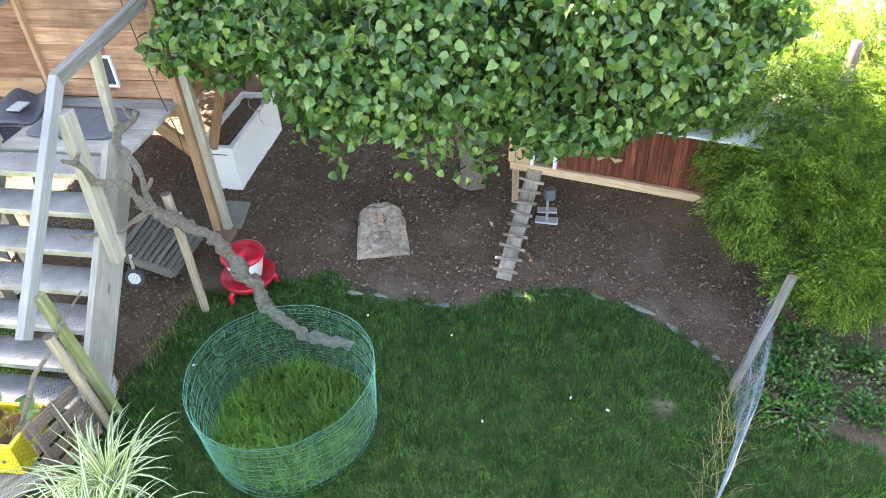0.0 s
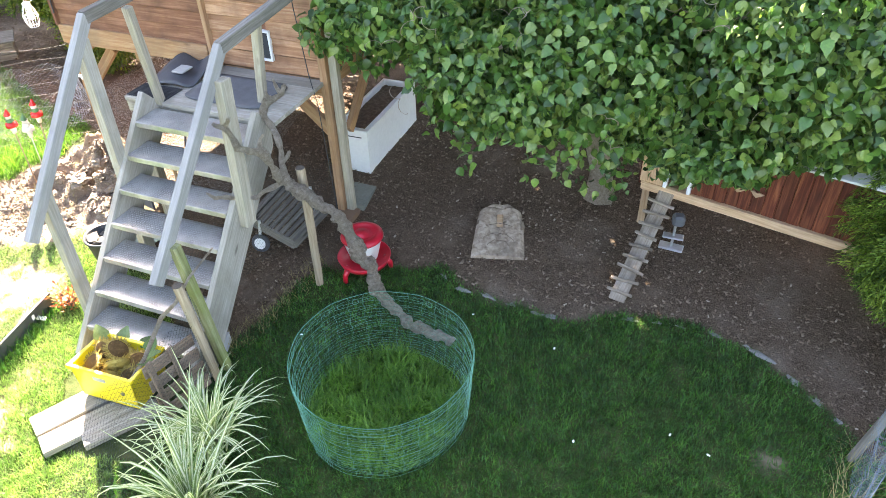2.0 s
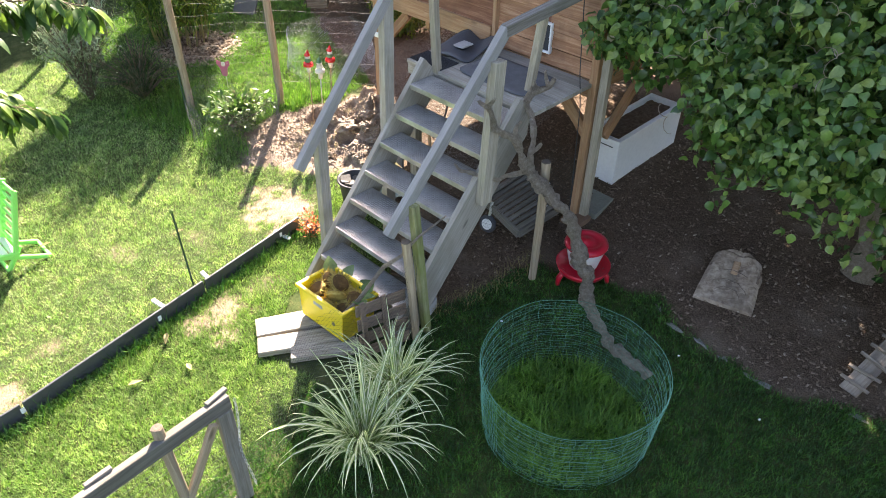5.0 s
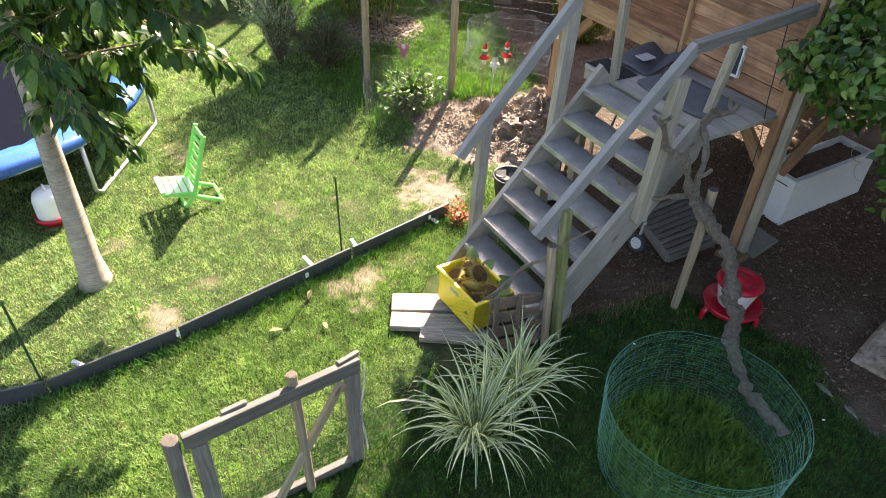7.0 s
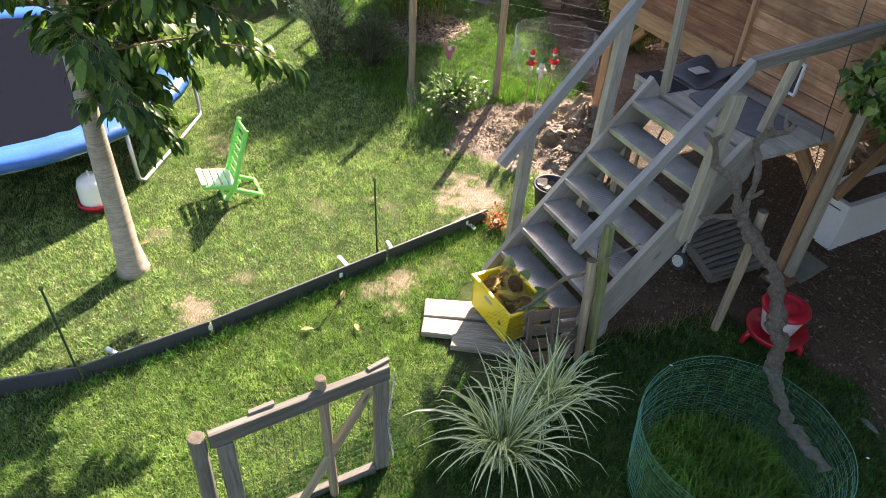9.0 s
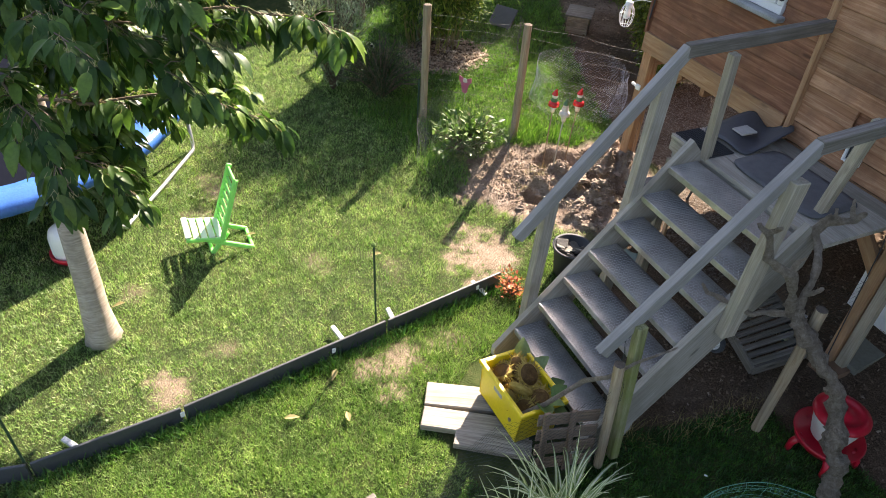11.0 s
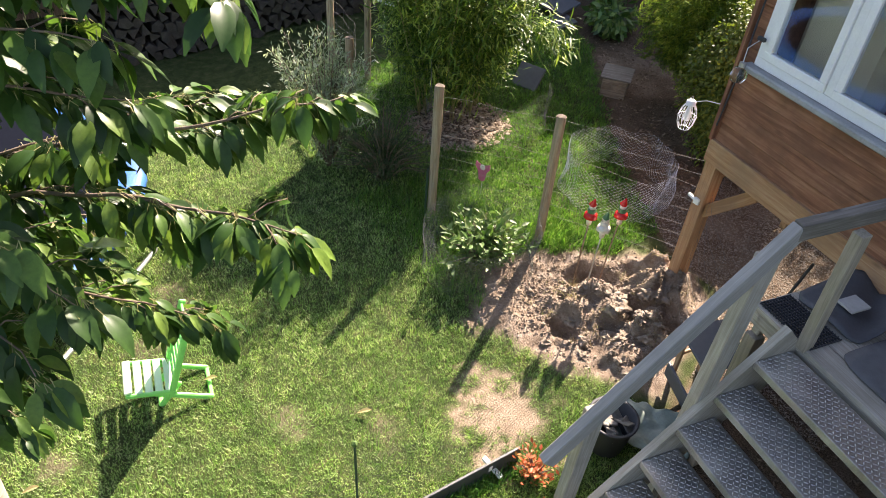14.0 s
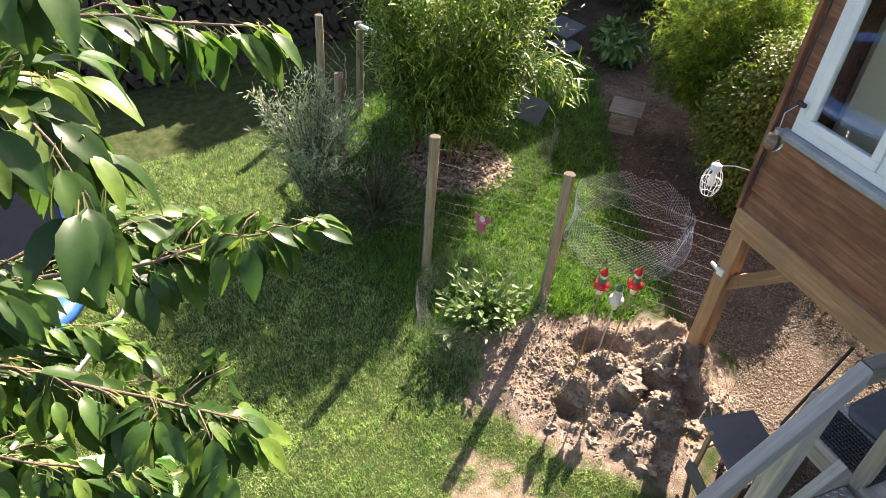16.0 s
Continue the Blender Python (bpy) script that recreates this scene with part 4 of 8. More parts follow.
# ---- chicken run ----
def wire_ring():
    cx, cy, r, h = -1.09, 3.05, 0.60, 0.55
    ring = thing("wire_ring_pen", (cx, cy, 0), "round pen of coiled green coated wire fencing on the lawn", "pen")

    def p(a, z, k=0.0):
        rr = r * (0.93 + 0.07 * z / h) + 0.012 * math.sin(3 * a + 1) + k
        return (cx + rr * math.cos(a), cy + rr * math.sin(a), z + 0.012 * math.sin(2 * a) + 0.004 * math.sin(11 * a))

    n = 110
    rows = 23
    for i in range(rows):
        z = 0.01 + h * i / (rows - 1)
        k = 0.016 * noise.noise((i * 1.3, 0, 0))
        edge = i in (0, rows - 1)
        pts = [p(2 * math.pi * j / n, z + 0.005 * math.sin(j * 0.9 + i * 1.7) * (not edge), k) for j in range(n)]
        put("level_wire", Geo().tube(pts, 0.002 if edge else 0.001, 3, closed=True).mesh("level_wire", GREEN_WIRE), ring)
    for j in range(34):
        a = 2 * math.pi * j / 34
        g = Geo().tube([p(a + 0.014 * math.sin(k * 2.1 + j), h * k / 12 + 0.01, 0.003) for k in range(13)], 0.0009, 3, caps=False)
        put("upright_wire", g.mesh("upright_wire", GREEN_WIRE), ring)
    for j in range(34):
        a = 2 * math.pi * (j + 0.5) / 34
        g = Geo().tube([p(a + 0.04 * math.cos(t), h - 0.045 + 0.024 * math.sin(t), 0.004) for t in np.linspace(0, 2 * math.pi, 11)[:-1]], 0.0009, 3, closed=True)
        put("wire_loop", g.mesh("wire_loop", GREEN_WIRE), ring)
    for j in range(9):
        a = 4.05 + j * 0.035
        g = Geo().tube([p(a + 0.01 * math.sin(k * 1.7), h * k / 10 + 0.01, 0.008) for k in range(11)], 0.0014, 3)
        put("upright_wire", g.mesh("upright_wire", GREEN_WIRE), ring)


wire_ring()


def feeder():
    x, y = -1.60, 4.40
    z = gz(x, y)
    f = thing("poultry_feeder", (x, y, z), "red and white plastic poultry feeder with a red lid on legs", "feeder")
    tray = Geo().lathe([(0.02, 0.14), (0.17, 0.13), (0.215, 0.17), (0.225, 0.17), (0.20, 0.11), (0.02, 0.10)], Matrix.Translation((x, y, z)), 32)
    put("tray", tray.mesh("tray", RED_PLASTIC, shade=True), f, None, "red plastic feeding tray")
    for k in range(5):
        a = 2 * math.pi * k / 5 + 0.3
        leg = Geo().tube([(x + 0.16 * math.cos(a), y + 0.16 * math.sin(a), z + 0.13), (x + 0.21 * math.cos(a), y + 0.21 * math.sin(a), z + 0.06), (x + 0.215 * math.cos(a), y + 0.215 * math.sin(a), z - 0.01)], [0.028, 0.024, 0.02], 8)
        put("leg", leg.mesh("leg", RED_PLASTIC, shade=True), f)
    hop = Geo().lathe([(0.09, 0.15), (0.115, 0.16), (0.165, 0.36), (0.168, 0.37)], Matrix.Translation((x, y, z)), 32)
    put("hopper", hop.mesh("hopper", WHITE_PLASTIC, shade=True), f, None, "white plastic hopper")
    lid = Geo().lathe([(0.170, 0.352), (0.178, 0.365), (0.172, 0.385), (0.12, 0.40), (0.115, 0.39), (0.06, 0.392), (0.05, 0.405), (0.0, 0.408)], Matrix.Translation((x, y, z)), 32)
    put("lid", lid.mesh("lid", RED_PLASTIC, shade=True), f, None, "glossy red lid")


feeder()


def vine():
    """Dead gnarled trunk leaning from the lawn to the landing."""
    v = thing("dead_vine", (-0.76, 3.75, 0.05), "bare gnarled grey dead vine leaning towards the stairs", "tree")
    main = [(-0.74, 3.74, 0.0), (-0.83, 3.76, 0.03), (-0.92, 3.77, 0.05), (-1.08, 3.79, 0.13), (-1.23, 3.83, 0.25), (-1.34, 3.86, 0.38), (-1.38, 3.90, 0.54), (-1.46, 3.92, 0.64), (-1.52, 3.95, 0.755), (-1.59, 3.97, 0.92), (-1.68, 4.0, 0.975), (-1.81, 4.02, 1.03), (-1.90, 4.04, 1.09), (-1.99, 4.05, 1.14), (-2.05, 4.06, 1.17)]
    rad = [0.03, 0.04, 0.048, 0.046, 0.044, 0.042, 0.047, 0.043, 0.048, 0.042, 0.044, 0.040, 0.043, 0.038, 0.034]

    def limb(name, pts, rs, sub=4, knob=0.5):
        fine, fr = [], []
        for i in range(len(pts) - 1):
            for k in range(sub):
                t = k / sub
                q = Vector(pts[i]).lerp(Vector(pts[i + 1]), t)
                q += Vector((noise.noise(q * 9), noise.noise(q * 9 + Vector((5, 0, 0))), noise.noise(q * 9 + Vector((0, 7, 0))))) * 0.018
                fine.append(q)
                fr.append((rs[i] + (rs[i + 1] - rs[i]) * t) * (1 + knob * noise.noise(q * 14)))
        fine.append(Vector(pts[-1]))
        fr.append(rs[-1])
        put(name, Geo().tube(fine, [q * (1.0 if name == "trunk" else 0.82) for q in fr], 18, wob=0.6).mesh(name, BARK, shade=True), v)

    limb("trunk", main, [r * 0.98 for r in rad], 7, 0.75)
    rk = random.Random(17)
    for k in range(26):
        i = rk.randrange(3, len(main) - 1)
        q = Vector(main[i]).lerp(Vector(main[i - 1]), rk.random())
        d = Vector((rk.gauss(0, 1), rk.gauss(0, 1), rk.gauss(0.3, 1))).normalized()
        r0 = rk.uniform(0.010, 0.02)
        put("knot", Geo().tube([q, q + d * 0.035, q + d * rk.uniform(0.045, 0.075) + Vector((0, 0, rk.uniform(-0.01, 0.015)))], [r0 * 1.5, r0 * 1.1, r0 * 0.7], 8, wob=0.5).mesh("knot", BARK, shade=True), v)
    limb("limb", [(-2.05, 4.06, 1.17), (-2.07, 4.0, 1.32), (-2.09, 3.95, 1.46), (-2.155, 3.9, 1.485), (-2.22, 3.86, 1.515), (-2.22, 3.82, 1.63), (-2.24, 3.78, 1.73), (-2.29, 3.75, 1.765)], [0.032, 0.03, 0.034, 0.028, 0.032, 0.024, 0.02, 0.013])
    limb("limb", [(-2.01, 4.07, 1.2), (-2.035, 4.12, 1.31), (-2.07, 4.18, 1.41), (-2.13, 4.25, 1.5), (-2.2, 4.3, 1.55), (-2.195, 4.33, 1.62), (-2.13, 4.35, 1.65), (-2.065, 4.37, 1.69), (-2.03, 4.38, 1.757)], [0.026, 0.024, 0.026, 0.024, 0.03, 0.026, 0.026, 0.022, 0.014])
    for a, b, c in (((-2.22, 3.86, 1.515), (-2.27, 3.88, 1.55), (-2.29, 3.9, 1.60)), ((-2.24, 3.78, 1.73), (-2.20, 3.77, 1.76), (-2.17, 3.76, 1.80)), ((-2.07, 4.37, 1.69), (-2.10, 4.39, 1.73), (-2.12, 4.40, 1.79)), ((-2.13, 4.35, 1.65), (-2.15, 4.32, 1.69), (-2.16, 4.31, 1.74)), ((-2.285, 3.85, 1.115), (-2.31, 3.86, 1.15), (-2.32, 3.86, 1.19)), ((-2.03, 4.1, 1.29), (-1.99, 4.12, 1.33), (-1.97, 4.12, 1.37))):
        limb("spur", [a, b, c], [0.02, 0.015, 0.010])
    limb("spur", [(-2.2, 4.3, 1.55), (-2.245, 4.28, 1.535), (-2.27, 4.26, 1.575)], [0.022, 0.017, 0.01])
    limb("spur", [(-2.195, 4.33, 1.62), (-2.175, 4.33, 1.68)], [0.02, 0.012])
    limb("spur", [(-2.09, 3.95, 1.46), (-2.1, 3.97, 1.53), (-2.08, 3.99, 1.57)], [0.022, 0.016, 0.008])
    limb("limb", [(-2.05, 4.06, 1.14), (-2.12, 4.0, 1.113), (-2.2, 3.92, 1.09), (-2.285, 3.85, 1.115), (-2.36, 3.78, 1.15), (-2.41, 3.74, 1.175), (-2.445, 3.71, 1.235)], [0.024, 0.02, 0.019, 0.018, 0.017, 0.014, 0.008])


vine()

# stakes and posts round the run
pole("wooden_stake", (-1.95, 4.2, 0.0), (-1.94, 4.18, 1.2), 0.033, 0.036, ROUND_WOOD)
tagged(bpy.data.objects["wooden_stake"], "leaning tan round stake beside the feeder", "stake")
pole("fence_post", (-2.36, 3.1, -0.05), (-2.40, 3.04, 0.97), 0.031, 0.033, ROUND_WOOD)
tagged(bpy.data.objects["fence_post"], "pale round fence post at the foot of the stairs", "post")
prop = put("dead_branch", Geo().tube([(-2.85, 2.72, 0.2), (-2.7, 2.86, 0.42), (-2.55, 2.98, 0.72), (-2.43, 3.02, 0.84), (-2.35, 3.12, 0.98), (-2.24, 3.3, 1.1)], [0.017, 0.016, 0.015, 0.012, 0.009, 0.006], 8, wob=0.3).mesh("dead_branch", BARK, shade=True))
tagged(prop, "dry forked branch propped against the fence post", "branch")
right_post = pole("leaning_post", (1.94, 3.14, -0.05), (2.16, 3.23, 0.95), 0.028, 0.03, GATE_WOOD)
tagged(right_post, "pale weathered fence post leaning over the lawn edge", "post")
low_post = pole("fence_post", (1.36, 2.1, -0.05), (1.29, 1.9, 0.6), 0.034, 0.034, GATE_WOOD)
tagged(low_post, "round fence post holding slack netting", "post")
net = hex_net([(1.98, 3.16), (1.85, 2.8), (1.66, 2.45), (1.33, 1.98)], 0.85, 0.06, 0.0008, 0.02, 0.05, 4.0, 0.05)
tagged(put("slack_netting", net.mesh("slack_netting", BLUE_NET)), "slack pale blue netting between two posts", "netting")


def cut_log():
    """A hollowed log lying cut side up, narrower and rounded at the far end."""
    lg = thing("cut_log", (-0.52, 4.95, gz(-0.5, 4.95)), "sawn log with a worn hollow in its top on the mulch", "log")
    z0 = gz(-0.5, 4.9) - 0.02
    n, m = 18, 14
    verts, faces = [], []
    for j in range(n + 1):
        b = j / n
        half = 0.225 - 0.055 * b ** 2
        if b > 0.8:
            half *= math.sqrt(max(0.05, 1 - ((b - 0.8) / 0.21) ** 2 * 0.75))
        for i in range(m + 1):
            a = i / m * 2 - 1
            edge = abs(a) ** 8
            z = 0.02 + 0.17 * b - 0.05 * math.exp(-((a / 0.33) ** 2) - ((b - 0.62) / 0.3) ** 2) - 0.03 * edge + 0.008 * noise.noise((a * 4, b * 9, 2))
            if b > 0.93:
                z -= 0.02
            verts.append((a * half, b * 0.56 - 0.28, z))
    for j in range(n):
        for i in range(m):
            k = j * (m + 1) + i
            faces.append((k, k + 1, k + m + 2, k + m + 1))
    rim = [i for i in range(m + 1)] + [(j + 1) * (m + 1) + m for j in range(n)] + [n * (m + 1) + i for i in range(m - 1, -1, -1)] + [j * (m + 1) for j in range(n - 1, 0, -1)]
    base = len(verts)
    for k in rim:
        x, y, z = verts[k]
        verts.append((x * 1.04, y * 1.02, -0.02))
    for q in range(len(rim)):
        r2 = (q + 1) % len(rim)
        faces.append((rim[q], base + q, base + r2, rim[r2]))
    m4 = Matrix.Translation((-0.53, 4.95, z0)) @ Matrix.Rotation(radians(4), 4, "Z")
    put("sawn_block", Geo().add(verts, faces).mesh("sawn_block", LOG_FACE), lg, m4)
    put("notch", Geo().box((0.055, 0.13, 0.03), Matrix.Translation((0.0, 0.1, 0.115)) @ Matrix.Rotation(radians(17), 4, "X"), 0.008).mesh("notch", COOP_TAN), lg, m4, "pale bare wood in the hollow")
    rr = random.Random(4)
    for a0, a1, rad, cx, cy in ((0.2, 2.9, 0.1, 0.0, -0.2), (0.3, 2.6, 0.15, -0.01, -0.17), (0.9, 2.2, 0.19, 0.0, -0.1), (1.4, 1.75, 0.3, 0.02, -0.3)):
        pts = [(cx + rad * math.cos(a) + rr.uniform(-0.006, 0.006), cy + 0.8 * rad * math.sin(a) + rr.uniform(-0.006, 0.006), 0.0) for a in np.linspace(a0, a1, 12)]
        pts = [(q[0], q[1], 0.105 + 0.303 * q[1]) for q in pts if q[1] > -0.27]
        put("crack", Geo().tube(pts, 0.003, 4).mesh("crack", TWIG), lg, m4, "dark drying crack")
    bark = Geo()
    for k in range(26):
        t = math.pi * (k / 25) - 0.1
        x, y = 0.235 * math.cos(t) * (0.82 + 0.06 * math.sin(k)), 0.05 + 0.25 * math.sin(t)
        bark.blob((x, y, 0.05 + 0.02 * math.sin(k * 2.3)), (0.018, 0.03, 0.07), k * 1.7, 0.4, 1)
    put("bark_rim", bark.mesh("bark_rim", TWIG), lg, m4, "dark flaking bark")


cut_log()


def ladder():
    ld = thing("ramp_ladder", (0.5, 4.36, 0.07), "plank hen ramp with crosswise wooden treads up to the coop", "ladder")
    a, b = Vector((0.48, 4.33, 0.09)), Vector((0.84, 5.16, 0.62))
    beam("ramp_plank", a, b, 0.13, 0.022, LOG_WOOD, ld)
    pz = axis_pose(a, b)
    length = (b - a).length
    for k in range(9):
        x = -length / 2 + 0.07 + k * (length - 0.1) / 9
        m = pz @ Matrix.Translation((x, 0.0, 0.022)) @ Matrix.Rotation(radians(90 + 6 * math.sin(k * 2.2)), 4, "Z")
        board("cleat", (0.21 + 0.02 * math.sin(k), 0.024, 0.022), m, LOG_WOOD, ld)


ladder()

CY = radians(-24.6)


def cv(a, b, z):
    """A place by the coop's own axes."""
    return Vector((0.62 + a * math.cos(CY) - b * math.sin(CY), 5.27 + a * math.sin(CY) + b * math.cos(CY), z))


COOP_R = Matrix.Rotation(CY, 4, "Z")


def coop():
    cp = thing("chicken_coop", cv(0.9, 0.4, 0.2), "raised red-brown board chicken coop with a pale roof sheet", "coop")

    def cb(name, a, b, z, mat, label="", c=0.004):
        m = Matrix.Translation(cv((a[0] + a[1]) / 2, (b[0] + b[1]) / 2, (z[0] + z[1]) / 2)) @ COOP_R
        return board(name, (a[1] - a[0], b[1] - b[0], z[1] - z[0]), m, mat, cp, c, label)

    cb("base_rail", (0.02, 2.3), (-0.03, 0.02), (0.58, 0.655), COOP_TAN, "bare pine base rail")
    for k in range(20):
        a = 0.42 + k * 0.094
        m = Matrix.Translation(cv(a + 0.046, 0.012 + 0.004 * (k % 2), 0.93)) @ COOP_R @ Matrix.Rotation(radians(90), 4, "Y")
        board("board", (0.55, 0.092, 0.018), m @ Matrix.Rotation(radians(90), 4, "X"), COOP_RED, cp)
    for k in range(3):
        m = Matrix.Translation(cv(0.03 + k * 0.066, -0.005, 0.80)) @ COOP_R @ Matrix.Rotation(radians(90), 4, "Y")
        board("board", (0.36 - 0.05 * abs(k - 1), 0.062, 0.018), m @ Matrix.Rotation(radians(90), 4, "X"), COOP_TAN, cp, label="pale pine board")
    for a in (0.2, 0.4):
        cb("door_frame", (a, a + 0.03), (-0.03, 0.02), (0.655, 1.1), WHITE_PAINT)
    cb("floor_board", (0.0, 2.3), (0.02, 0.95), (0.60, 0.64), COOP_TAN)
    cb("back_wall", (0.0, 2.3), (0.95, 0.98), (0.6, 1.2), COOP_RED)
    cb("side_wall", (-0.02, 0.0), (0.02, 0.95), (0.6, 1.2), COOP_RED)
    cb("side_wall", (2.3, 2.32), (0.02, 0.95), (0.6, 1.2), COOP_RED)
    p0, p1 = cv(1.15, -0.12, 1.20), cv(1.15, 1.1, 1.36)
    board("roof_sheet", ((p1 - p0).length, 2.5, 0.02), axis_pose(p0, p1), ROOF_PALE, cp, 0.003, "pale grey roof sheet")
    for a, b in ((0.05, 0.05), (2.2, 0.05), (0.05, 0.9), (2.2, 0.9)):
        beam("leg", cv(a, b, 0.1), cv(a, b, 0.6), 0.06, 0.06, COOP_TAN, cp)
    for a in (0.78, 0.92):
        cap = Geo()
        cap.add([cv(a - 0.05, -0.03, 0.86), cv(a - 0.025, -0.035, 0.84), cv(a, -0.035, 0.815), cv(a + 0.03, -0.035, 0.835), cv(a + 0.055, -0.03, 0.85), cv(a + 0.02, -0.04, 0.865), cv(a, -0.04, 0.855), cv(a - 0.02, -0.04, 0.868)], [(0, 1, 2, 3, 4, 5, 6, 7)])
        ob = put("carved_wing", cap.mesh("carved_wing", COOP_TAN), cp, None, "small carved pale wooden wing")
        sol = ob.modifiers.new("thick", "SOLIDIFY")
        sol.thickness = 0.012


coop()


def stand():
    x, y = 0.93, 4.98
    z = gz(x, y)
    s = thing("drinker_stand", (x, y, z), "small grey metal drinker stand beside the ramp", "drinker")
    put("base", Geo().box((0.2, 0.1, 0.02), Matrix.Translation((x, y, z + 0.02)) @ Matrix.Rotation(radians(-15), 4, "Z"), 0.006).mesh("base", STEEL), s)
    put("stem", Geo().tube([(x, y, z + 0.02), (x, y, z + 0.24)], 0.012, 8).mesh("stem", STEEL), s)
    put("plate", Geo().box((0.17, 0.08, 0.016), Matrix.Translation((x, y, z + 0.13)) @ Matrix.Rotation(radians(-10), 4, "Z"), 0.005).mesh("plate", STEEL), s)
    put("cup", Geo().box((0.1, 0.1, 0.1), Matrix.Translation((x + 0.02, y + 0.03, z + 0.28)), 0.02).mesh("cup", SLATE), s)


stand()


def planter():
    c = hv(-3.07, 5.76, 0)
    p = thing("raised_planter", (c.x, c.y, gz(c.x, c.y)), "white panelled raised planter box filled with dark soil", "planter")
    z0, z1 = 0.22, 0.69
    u0, u1, v0, v1 = -3.30, -2.93, 5.2, 6.35
    hbox("side_panel", (u0, u1), (v0, v0 + 0.03), (z0, z1), PLANTER_WHITE, p)
    hbox("side_panel", (u0, u1), (v1 - 0.03, v1), (z0, z1), PLANTER_WHITE, p)
    hbox("side_panel", (u0, u0 + 0.03), (v0 + 0.03, v1 - 0.03), (z0, z1), PLANTER_WHITE, p)
    hbox("side_panel", (u1 - 0.03, u1), (v0 + 0.03, v1 - 0.03), (z0, z1), PLANTER_WHITE, p)
    hbox("rim", (u0 - 0.01, u1 + 0.012), (v0 - 0.012, v0 + 0.04), (z1 + 0.001, z1 + 0.015), PLANTER_WHITE, p)
    hbox("rim", (u1 - 0.04, u1 + 0.012), (v0 + 0.04, v1), (z1 + 0.001, z1 + 0.015), PLANTER_WHITE, p)
    hbox("slot", (u0 + 0.14, u1 - 0.06), (v0 - 0.003, v0 + 0.002), (z1 - 0.075, z1 - 0.065), RUBBER, p, 0.001)
    soil = Geo()
    n = 16
    vs = [hv(u0 + 0.03 + (u1 - u0 - 0.06) * i / n, v0 + 0.03 + (v1 - v0 - 0.06) * j / n, z1 - 0.06 + 0.02 * noise.noise((i * 0.7, j * 0.7, 3))) for j in range(n + 1) for i in range(n + 1)]
    soil.add(vs, [(j * (n + 1) + i, j * (n + 1) + i + 1, (j + 1) * (n + 1) + i + 1, (j + 1) * (n + 1) + i) for j in range(n) for i in range(n)])
    put("soil", soil.mesh("soil", CHIP), p, None, "dark potting soil")


planter()


def slab(name, corners, thick, mat, label, z):
    g = Geo()
    low = [(x, y, z) for x, y in corners]
    up = [(x * 0.97 + 0.03 * sum(c[0] for c in corners) / 4, y * 0.97 + 0.03 * sum(c[1] for c in corners) / 4, z + thick) for x, y in corners]
    g.add(low + up, [(3, 2, 1, 0), (4, 5, 6, 7)] + [(i, (i + 1) % 4, 4 + (i + 1) % 4, 4 + i) for i in range(4)])
    return tagged(put(name, g.mesh(name, mat)), label, "slab")


slab("paving_slab", [(-2.02, 5.13), (-1.80, 5.10), (-1.77, 5.45), (-2.0, 5.5)], 0.05, PAVER, "mossy grey concrete slab on the mulch", 0.19)
slab("clay_slab", [(-2.06, 4.92), (-1.87, 4.9), (-1.83, 5.09), (-2.03, 5.12)], 0.05, plain("brown_clay", (0.22, 0.13, 0.08), 0.9), "brown clay slab beside the concrete slab", 0.17)
slab("concrete_block", [(-2.56, 3.3), (-2.42, 3.34), (-2.44, 3.5), (-2.58, 3.46)], 0.1, CONCRETE, "grey concrete block by the stair foot", 0.0)


def cart():
    ct = thing("slatted_cart", (-2.42, 4.75, 0.15), "low dark slatted wooden garden cart on small wheels", "cart")
    a, b, c, d = Vector((-2.70, 4.62, 0.36)), Vector((-2.20, 4.38, 0.33)), Vector((-2.06, 4.84, 0.38)), Vector((-2.58, 5.1, 0.42))
    for p, q in ((a, b), (b, c), (d, c), (a, d)):
        beam("frame_rail", p - Vector((0, 0, 0.03)), q - Vector((0, 0, 0.03)), 0.03, 0.08, GATE_WOOD, ct)
    for k in range(9):
        t = (k + 0.5) / 9
        beam("slat", a.lerp(b, t) + Vector((0, 0, 0.012)), d.lerp(c, t) + Vector((0, 0, 0.012)), 0.042, 0.018, GATE_WOOD, ct)
    for p in ((-2.57, 4.5, 0.185), (-2.25, 4.95, 0.27)):
        x = (b - a).normalized()
        g = Geo().lathe([(0.0, -0.02), (0.075, -0.02), (0.085, 0.0), (0.075, 0.02), (0.0, 0.02)], Matrix.Translation(p) @ (Vector((0, -1, 0.25))).to_track_quat("Z", "Y").to_matrix().to_4x4(), 20)
        wh = put("wheel", g.mesh("wheel", SHEET_MAT, shade=False), ct)
        g = Geo().lathe([(0.0, 0.026), (0.05, 0.024), (0.055, 0.015)], Matrix.Translation(p) @ (Vector((0, -1, 0.25))).to_track_quat("Z", "Y").to_matrix().to_4x4(), 16)
        put("hub", g.mesh("hub", WHITE_PLASTIC), wh, None, "pale grey hub")
        put("axle_leg", Geo().tube([p, (p[0], p[1] + 0.06, p[2] + 0.2)], 0.015, 6).mesh("axle_leg", STEEL), ct)


cart()


# ---- foot of the stairs ----
def step_boards():
    for k, (a, b, w) in enumerate((((-3.42, 2.46), (-2.98, 2.98), 0.2), ((-3.27, 2.33), (-2.78, 2.86), 0.17), ((-3.02, 2.42), (-2.66, 2.78), 0.14))):
        ob = beam("step_board", (*a, 0.035), (*b, 0.04), w, 0.05, BOARD_PALE, None, c=0.006)
        tagged(ob, "bleached grey board lying at the stair foot", "board", "boards at the stair foot")


step_boards()


